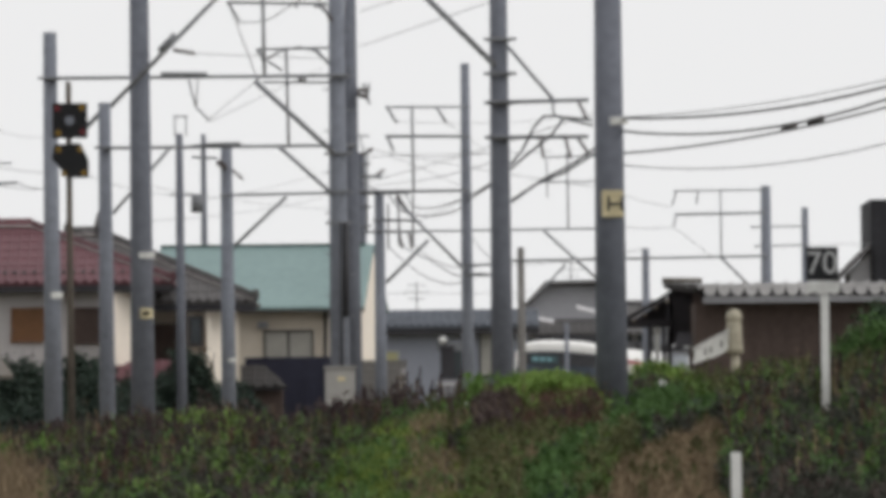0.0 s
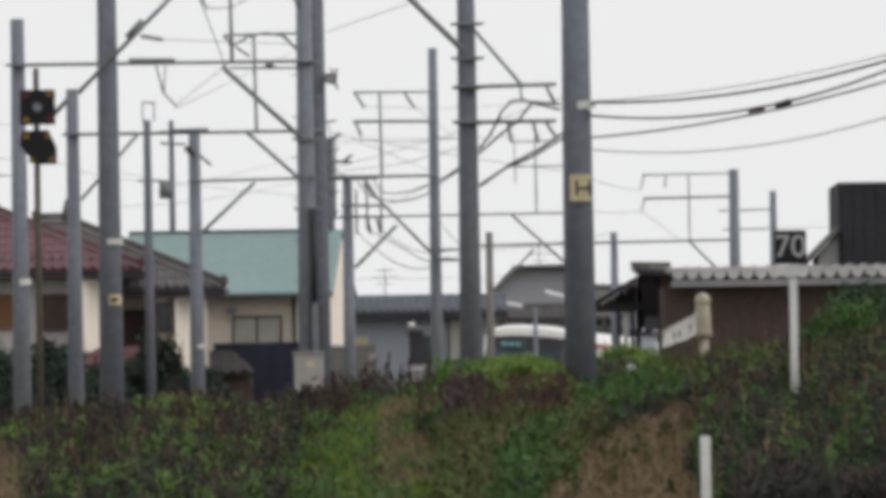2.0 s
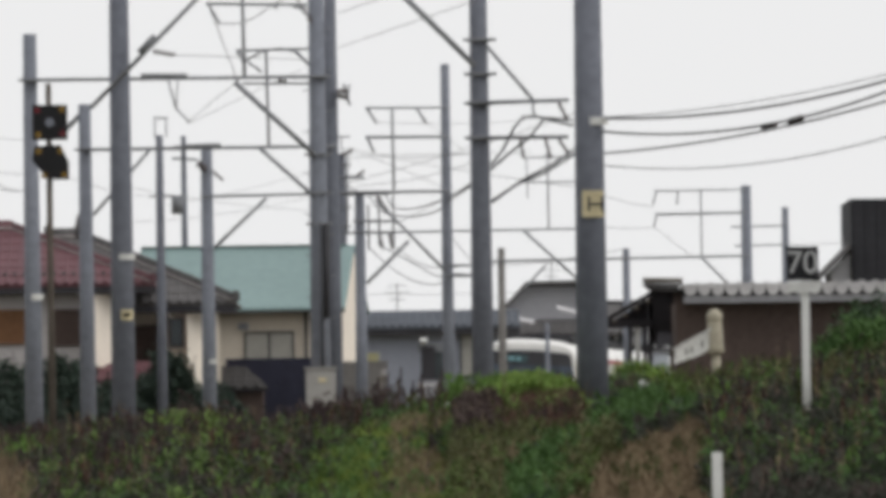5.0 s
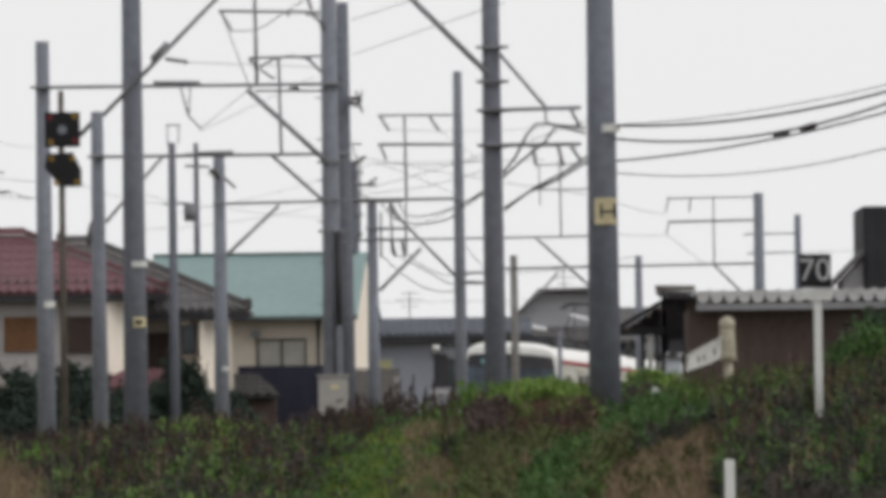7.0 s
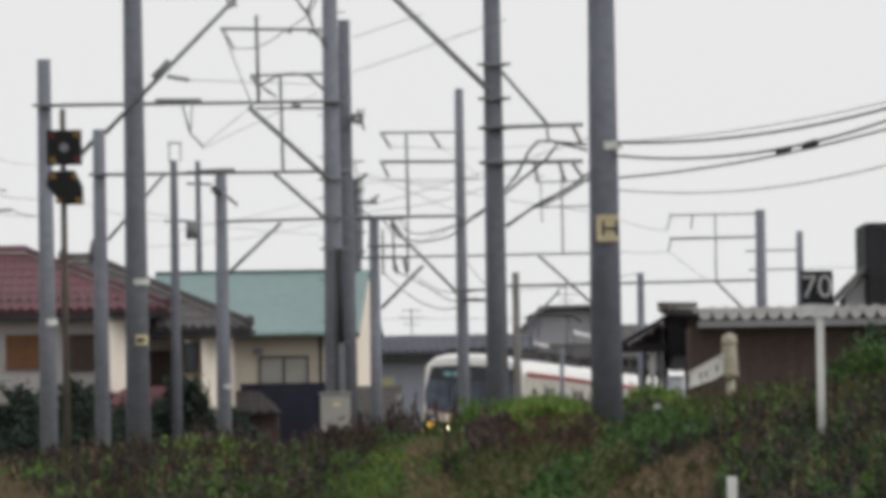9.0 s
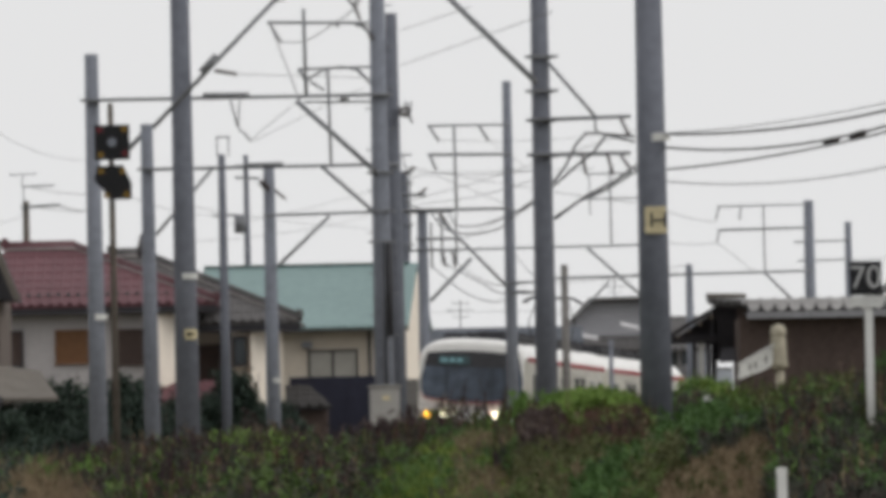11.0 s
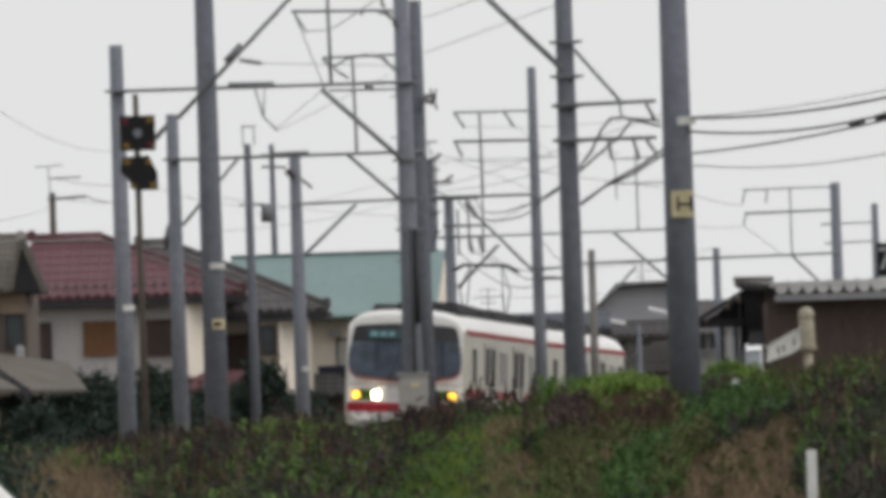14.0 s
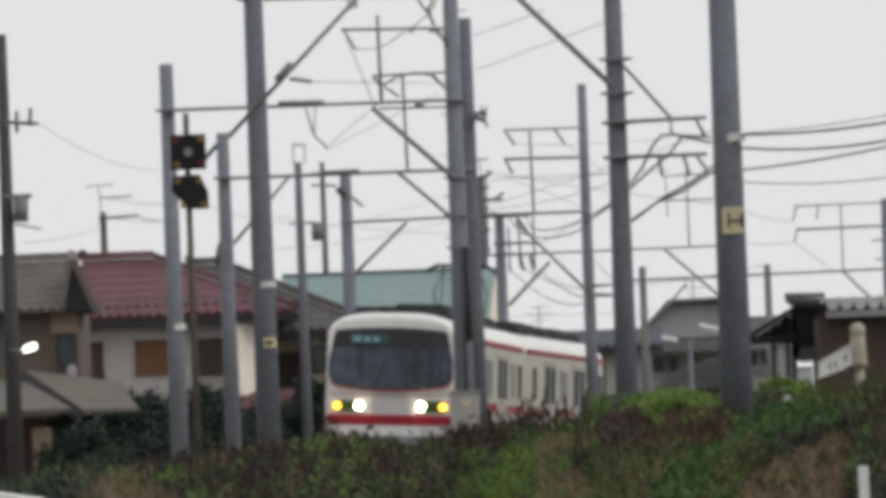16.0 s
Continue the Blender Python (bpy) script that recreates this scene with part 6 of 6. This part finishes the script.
    weeds("right_brown_weeds", "dead brown stalks among dark weeds", LEAF_DRY,
          scatter(9000, 2.2, 7.5, 78, 120, lambda a, y: right(a, y) and (a + 0.3 * noise.noise((y * 0.6, a, 4)) > 3.3 or y > 95) and patch(a, y, 8, 2.6) > -0.02), 0.25, 0.5, 16, 0.011, 0.14, up=1.2)
    weeds("right_green_weeds", "scattered green shoots among dead stalks", LEAF_LUSH,
          scatter(4500, 1.6, 7.5, 82, 119, lambda a, y: (a + 0.3 * noise.noise((y * 0.6, a, 4)) > 3.2 or y > 98) and (right(a, y) or y > 108) and patch(a, y, 9, 3.2) > 0.14), 0.25, 0.55, 18, 0.018, 0.14, 0.2)
    weeds("pale_stems", "thin pale stems standing in the weeds", LEAF_TAN,
          scatter(2600, -7, 7.5, 80, 120, lambda a, y: rough(a, y) and patch(a, y, 11, 2.5) > 0.05), 0.4, 0.8, 7, 0.008, 0.1, 0.3, up=1.2)
    weeds("young_weeds", "small green weeds between the dead stalks", LEAF_LUSH,
          scatter(9000, -7, 7.5, 80, 120, lambda a, y: rough(a, y) and not 0.3 < a < 2.2 and patch(a, y, 12, 3) > 0.1), 0.25, 0.6, 14, 0.016, 0.14, 0.2)
    side = lambda a, y: (a < 0.1 or a > 3.4 or y > 104) and not (4.05 < a < 4.95 and 88 < y < 107)
    spires("dark_spires", "dark brown upright seed heads crowding the bank", SPIRE_DARK,
           scatter(6500, -5.2, 7.5, 90, 121, lambda a, y: rough(a, y) and side(a, y) and not (0.3 < a < 2.4 or 2.2 < a < 4.1 and y > 100) and patch(a, y, 31, 4.2) > 0.08), 0.35, 0.75)
    spires("rust_spires", "reddish brown upright seed heads crowding the bank", SPIRE_RUST,
           scatter(5200, -5.2, 7.5, 88, 119, lambda a, y: rough(a, y) and side(a, y) and not (0.3 < a < 2.4 or 2.2 < a < 4.1 and y > 100) and patch(a, y, 33, 4.6) > 0.12), 0.3, 0.65)
    spires("olive_spires", "olive upright weeds among the seed heads", SPIRE_OLIVE,
           scatter(4600, -5.2, 7.5, 86, 119, lambda a, y: rough(a, y) and side(a, y) and patch(a, y, 35, 4.2) > 0.1), 0.3, 0.65, 0.05)
    spires("green_spires", "fresh green upright shoots on the bank", SPIRE_GREEN,
           scatter(5200, -5.2, 7.5, 84, 116, lambda a, y: rough(a, y) and side(a, y) and patch(a, y, 37, 3.6) > 0.16), 0.25, 0.55, 0.06)
    spires("right_rust_spires", "tall reddish brown stalks below the sign", SPIRE_RUST,
           scatter(900, 3.2, 7.5, 84, 118, lambda a, y: right(a, y) and patch(a, y, 41, 4.5) > 0.05 and side(a, y)), 0.28, 0.58, 0.04)
    spires("right_olive_spires", "tall olive stalks below the sign", SPIRE_OLIVE,
           scatter(1000, 3.2, 7.5, 84, 118, lambda a, y: right(a, y) and patch(a, y, 43, 4.5) > 0.05 and side(a, y)), 0.28, 0.58, 0.06)
    spires("right_green_spires", "fresh green stalks below the sign", SPIRE_GREEN,
           scatter(330, 3.2, 7.5, 84, 118, lambda a, y: right(a, y) and patch(a, y, 45, 3.6) > 0.15 and side(a, y)), 0.28, 0.58, 0.07)
    spires("tall_stalks", "few tall dark stalks rising over the crest", SPIRE_DARK,
           scatter(44, -1.1, 0.2, 113, 121, lambda a, y: 0.8), 0.5, 0.95, 0.026, 60)
    weeds("tan_patch", "pale dead grass at the foot of the tall stems", LEAF_TAN,
          scatter(2600, 0.6, 1.6, 86, 99, lambda a, y: (not in_lush(a, y)) and patch(a, y, 51, 3) > -0.1), 0.2, 0.42, 10, 0.009, 0.16, 0.2, up=1.4)
    spires("slope_tufts", "thin olive stalks on the trampled slope", SPIRE_OLIVE,
           scatter(500, 1.6, 3.4, 82, 105, lambda a, y: in_dirt(a, y) and patch(a, y, 47, 2.5) > 0.1), 0.1, 0.3, 0.06)
    spires("mound_shoots", "vivid green shoots along the mound's edge", SPIRE_GREEN,
           scatter(2600, -2.8, 0.0, 82, 112, lambda a, y: in_mound(a, y) and a < mound_left(y) + 0.75 and patch(a, y, 49, 2.2) > -0.1), 0.08, 0.22, 0.07)
    spires("crown_stems", "rust-red stems standing under the green tops", SPIRE_RUST,
           scatter(1100, 0.5, 2.0, 94, 104, lambda a, y: 0.9 * (not in_lush(a, y))), 0.3, 0.52, 0.03)
    spires("crest_spires", "yellow-green shoots on the crest beside the shed", SPIRE_OLIVE,
           scatter(450, 2.9, 4.6, 106, 114, lambda a, y: 0.8), 0.2, 0.46, 0.07)
    spires("left_foot_shoots", "green shoots over the tan grass", SPIRE_GREEN,
           scatter(260, -5.4, -4.5, 97, 108, lambda a, y: 0.9), 0.35, 0.6, 0.08)
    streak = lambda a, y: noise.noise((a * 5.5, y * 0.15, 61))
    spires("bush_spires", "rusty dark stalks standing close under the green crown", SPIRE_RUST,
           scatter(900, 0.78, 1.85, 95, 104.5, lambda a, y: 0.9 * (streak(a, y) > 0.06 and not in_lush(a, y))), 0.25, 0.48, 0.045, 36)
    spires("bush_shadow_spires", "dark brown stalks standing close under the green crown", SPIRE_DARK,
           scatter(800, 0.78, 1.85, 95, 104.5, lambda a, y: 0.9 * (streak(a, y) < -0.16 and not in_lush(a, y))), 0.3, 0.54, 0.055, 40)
    spires("bush_olive_spires", "olive stalks between the rusty ones", SPIRE_OLIVE,
           scatter(1000, 0.78, 1.85, 94, 104.5, lambda a, y: 0.9 * (-0.14 < streak(a, y) < 0.05 and not in_lush(a, y))), 0.25, 0.5, 0.06, 36)
    spires("dark_column", "dense upright clump of nearly black dead stalks", SPIRE_DARK,
           scatter(600, 0.36, 0.7, 92, 103, lambda a, y: 0.9 * (noise.noise((a * 4, y * 0.25, 62)) > -0.25)), 0.32, 0.58, 0.06, 44)
    spires("crown_shoots", "tall fresh shoots at the edge of the green crown", SPIRE_GREEN,
           scatter(150, 0.25, 0.85, 105, 110, lambda a, y: 0.9 * (noise.noise((a * 6, 1, 63)) > -0.1)), 0.5, 0.78, 0.07, 50)
    weeds("crest_olive_weeds", "tall olive green weeds on the crest before the stair", LEAF_GREEN,
          scatter(700, 2.9, 4.2, 104, 110, lambda a, y: 0.9 * (noise.noise((a * 4, y * 0.3, 65)) > -0.05)), 0.28, 0.55, 18, 0.016, 0.14, up=1.0)
    spires("crest_tall_spires", "tall brownish stalks on the crest before the stair", SPIRE_OLIVE,
           scatter(500, 2.9, 6.5, 103, 111, lambda a, y: 0.9 * (noise.noise((a * 5, y * 0.3, 67)) > 0.0)), 0.4, 0.75, 0.06, 44)
    weeds("slope_clumps", "vivid green clumps among dark weeds on the slope", LEAF_BRIGHT,
          scatter(5200, -5.0, 7.0, 84, 108, lambda a, y: rough(a, y) and (a < 0 or a > 3.4) and patch(a, y, 69, 4.4) > (0.3 if a < 0 else 0.36)), 0.25, 0.45, 18, 0.018, 0.14, 0.1)
    weeds("slope_hollows", "dark matted clumps of weeds on the slope", LEAF_DARK,
          scatter(5200, -5.0, 7.0, 84, 112, lambda a, y: rough(a, y) and (a < 0 or a > 3.4) and patch(a, y, 71, 4.4) > (0.08 if a < 0 else 0.05)), 0.35, 0.6, 20, 0.016, 0.14, 0.0, up=1.2)
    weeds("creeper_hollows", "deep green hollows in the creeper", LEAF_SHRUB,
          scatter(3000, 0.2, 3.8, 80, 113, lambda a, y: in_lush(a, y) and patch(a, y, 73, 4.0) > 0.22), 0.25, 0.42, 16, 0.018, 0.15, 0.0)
    weeds("left_dark_growth", "dark green undergrowth at the foot of the house gardens", LEAF_SHRUB,
          scatter(4200, -8.6, -5.6, 84, 114, lambda a, y: 0.9), 0.3, 0.6, 20, 0.02, 0.17, 0.0)
    weeds("left_green_growth", "green shoots in the undergrowth below the gardens", LEAF_LUSH,
          scatter(1500, -8.6, -5.5, 88, 114, lambda a, y: 0.9 * (patch(a, y, 91, 2.5) > 0.1)), 0.3, 0.6, 18, 0.018, 0.15, 0.1)
    weeds("leafy_clump", "fresh green leafy clump standing in brown weeds", LEAF_BRIGHT,
          scatter(900, -2.95, -2.3, 97, 106, lambda a, y: 0.9 * (noise.noise((a * 4, y * 0.3, 81)) > -0.2)), 0.3, 0.55, 18, 0.018, 0.15, 0.1)
    weeds("foot_clump", "yellow-green clump beside the tan grass", LEAF_BRIGHT,
          scatter(420, -4.9, -4.3, 98, 107, lambda a, y: 0.9), 0.25, 0.5, 18, 0.018, 0.15, 0.1)
    weeds("low_creeper", "low dark green leaves at the foot of the bank", LEAF_LUSH,
          scatter(2000, -3.4, -1.4, 82, 92, lambda a, y: 0.9 * (patch(a, y, 83, 2.5) > -0.05)), 0.15, 0.34, 18, 0.018, 0.15, 0.0)
    weeds("crown_gaps", "bright green shoots hanging among the rusty stalks", LEAF_BRIGHT,
          scatter(420, 0.7, 1.8, 98, 105, lambda a, y: 0.9 * (noise.noise((a * 5, y * 0.2, 85)) > 0.12)), 0.35, 0.52, 16, 0.016, 0.12, 0.3)
    weeds("track_weeds", "low brown weeds beside the ballast", LEAF_DRY,
          scatter(5000, -6.5, 3.0, 122, 170, lambda a, y: 0.8 * (a < -1 or y > 140)), 0.3, 0.55, 14, 0.014, 0.17, up=1.0)


def shrub(label, x, y, z0, rx, rz, count, size, material):
    """A shrub: several limbs and an uneven crown of leaves gathered in clumps."""
    s = thing("shrub", label, "shrub", "shrubs")
    for k in range(9):
        a = rng.uniform(0, math.tau)
        e = Vector((x + rx * 0.75 * math.cos(a) * rng.uniform(0.2, 1), y + rx * 0.6 * math.sin(a), z0 + rz * rng.uniform(0.5, 0.95)))
        m = Vector((x, y, z0)).lerp(e, 0.5) + Vector((0, 0, rz * 0.1))
        part("limb", bm_tube([(x, y, z0 - 0.2), m, e], 0.05, 0.012, 5), RUST, s)
    lobes = []
    for k in range(7):
        u = rng.uniform(-1, 1, 3)
        lobes.append((x + u[0] * rx * 0.55, y + u[1] * rx * 0.4, z0 + rz * (0.52 + 0.26 * u[2]), rx * rng.uniform(0.5, 0.7), rz * rng.uniform(0.2, 0.27)))
    lobes.append((x, y, z0 + rz * 0.3, rx * 0.85, rz * 0.3))
    pick = np.array(lobes)[rng.integers(0, len(lobes), 420)]
    v = rng.normal(0, 1, (420, 3))
    v *= (rng.uniform(0.15, 1, 420) ** 0.45 / (np.abs(v) ** 3).sum(1) ** (1 / 3))[:, None]
    heart = pick[:, :3] + v * pick[:, [3, 3, 4]]
    c = heart[rng.integers(0, 420, count)]
    base = c + rng.normal(0, 1, (count, 3)) * 0.13 * min(1.0, rx)
    base[:, 2] = np.maximum(base[:, 2], z0 - 0.1)
    way = rng.normal(0, 1, (count, 3))
    tip = base + way / np.linalg.norm(way, axis=1)[:, None] * size * rng.uniform(0.6, 1.3, (count, 1))
    leaf_mesh("crown", base, tip, rng.uniform(0.3, 0.5, count) * size, material, s)


plants()
DARKSHRUB = "dark green evergreen shrub in the house garden"
for x, y, z0, rx, rz in ((-11.94, 236, 0.6, 1.1, 5.32 - 0.6), (-12.83, 232, 0.3, 1.3, 4.15 - 0.3),
                         (-10.31, 244, 0.6, 0.75, 5.07 - 0.6), (-7.30, 253, 0.6, 0.95, 5.14 - 0.6),
                         (-6.19, 256, 0.6, 0.8, 4.60 - 0.6), (-8.52, 254, 0.6, 0.7, 4.35 - 0.6),
                         (-12.91, 222, 0, 0.9, 3.83), (-11.51, 247, 0.3, 1.0, 4.39 - 0.3),
                         (-13.37, 228, 0.3, 0.9, 3.51 - 0.3), (-9.48, 248, 0.3, 1.0, 3.96 - 0.3),
                         (-9.04, 252, 0.3, 1.0, 4.08 - 0.3), (-7.96, 255, 0.3, 1.0, 4.52 - 0.3),
                         (-6.85, 258, 0.3, 1.0, 4.55 - 0.3), (-11.60, 215, 0.0, 1.0, 2.95),
                         (-10.99, 226, 0.2, 0.9, 3.46 - 0.2), (-13.9, 241, 0.2, 1.2, 4.2), (-12.3, 240, 0.2, 1.2, 4.25),
                         (-10.8, 241, 0.2, 1.1, 4.15), (-9.6, 243, 0.2, 1.0, 3.9)):
    shrub(DARKSHRUB, x, y, z0, rx, rz, 15000, 0.13, LEAF_SHRUB)
shrub("dark green garden shrub on the crest beside the sign", 6.2, 116, 2.7, 0.72, 3.66 - 2.7, 7000, 0.07, LEAF_HEDGE)
shrub("low green shrub in the weeds below the sign", 5.61, 112, 2.5, 0.5, 3.37 - 2.5, 6000, 0.06, LEAF_LUSH)
shrub("bright green shrub beside the track", 3.72, 141, 2.1, 0.36, 3.06 - 2.1, 7000, 0.06, LEAF_BRIGHT)
shrub("bright green shrub beside the track", 3.40, 140, 2.1, 0.4, 3.27 - 2.1, 9000, 0.06, LEAF_BRIGHT)


def parked_car():
    c = thing("parked_car", "white parked car beyond the field edge", "car")
    y = 62
    xr = -3.82
    zt = 1.58
    prof = [(xr + 0.9, 0.35), (xr + 0.95, 0.8), (xr + 0.75, 0.95), (xr + 0.35, 1.02), (xr - 0.15, zt - 0.06), (xr - 0.5, zt), (xr - 1.6, zt), (xr - 2.1, zt - 0.1),
            (xr - 2.7, 1.0), (xr - 3.4, 0.85), (xr - 3.45, 0.35)]
    part("body", prism(bmesh.new(), prof, y, y + 1.5), WHITE, c)
    part("window", prism(bmesh.new(), [(xr + 0.15, 1.0), (xr - 0.25, zt - 0.12), (xr - 1.9, zt - 0.14), (xr - 2.4, 1.0)], y - 0.01, y - 0.002), GLASS_DARK, c)
    for x in (xr + 0.3, xr - 2.6):
        for yy in (y - 0.02, y + 1.35):
            w = part("wheel", bm_tube([(x, yy, 0.31), (x, yy + 0.17, 0.31)], 0.31, n=18), BLACK, c)
            part("rim", bm_tube([(x, yy - 0.01, 0.31), (x, yy + 0.02, 0.31)], 0.19, n=14), STEEL, w)


parked_car()


def stake(px, top, y):
    s = thing("marker_stake", "small pale stake half hidden in the weeds", "post", "marker stakes")
    part("stake", bm_box(px - 0.05, px + 0.05, y - 0.04, y + 0.04, ground_z(px, y) - 0.2, top, bevel=0.012), DIRTY_WHITE, s)


stake(2.76, 2.51, 107)
stake(0.29, 2.27, 109)


def lineside_lamp():
    s = thing("lineside_lamp", "dark lineside equipment post with a pale lamp hood", "lamp post")
    y = 268
    x = 0.10
    part("post", bm_box(x - 0.22, x + 0.22, y - 0.15, y + 0.15, 0.4, 5.27, bevel=0.03), TRIM, s)
    part("bracket", bm_box(-0.25, x + 0.5, y - 0.12, y + 0.12, 5.09, 5.37, bevel=0.03), STEEL, s)
    part("hood", bm_tube([(-0.14, 267.8, 5.41), (0.07, 267.8, 5.46)], 0.11, 0.09, 10), WHITE, s, "pale lamp hood")
    part("base", bm_box(-0.26, x + 0.5, y - 0.3, y + 0.3, 0.4, 4.19, bevel=0.03), SHEET_GREY, s)
    part("base_band", bm_box(-0.26, x + 0.5, y - 0.32, y - 0.302, 3.98, 4.10), SHEET, s)


lineside_lamp()


def antenna(x, y, z0, z1):
    s = thing("roof_antenna", "thin television antenna on the grey roof", "antenna", "roof antennas")
    part("mast", bm_tube([(x, y, z0), (x, y, z1)], 0.02, n=6), WIRE, s)
    for k, w in ((0.1, 0.35), (0.35, 0.5), (0.6, 0.3)):
        part("element", bm_tube([(x - w, y, z1 - k), (x + w, y, z1 - k)], 0.014, n=6), WIRE, s)


antenna(-1.00, 313, 7.17, 8.26)
antenna(5.04, 334, 8.65, 9.50)


def motions():
    walk(LEAD, [(t, car_pose(y)) for t, y in FRONT])
    walk(TAIL, [(t, car_pose(y + LENGTH + 0.4)) for t, y in FRONT])


motions()
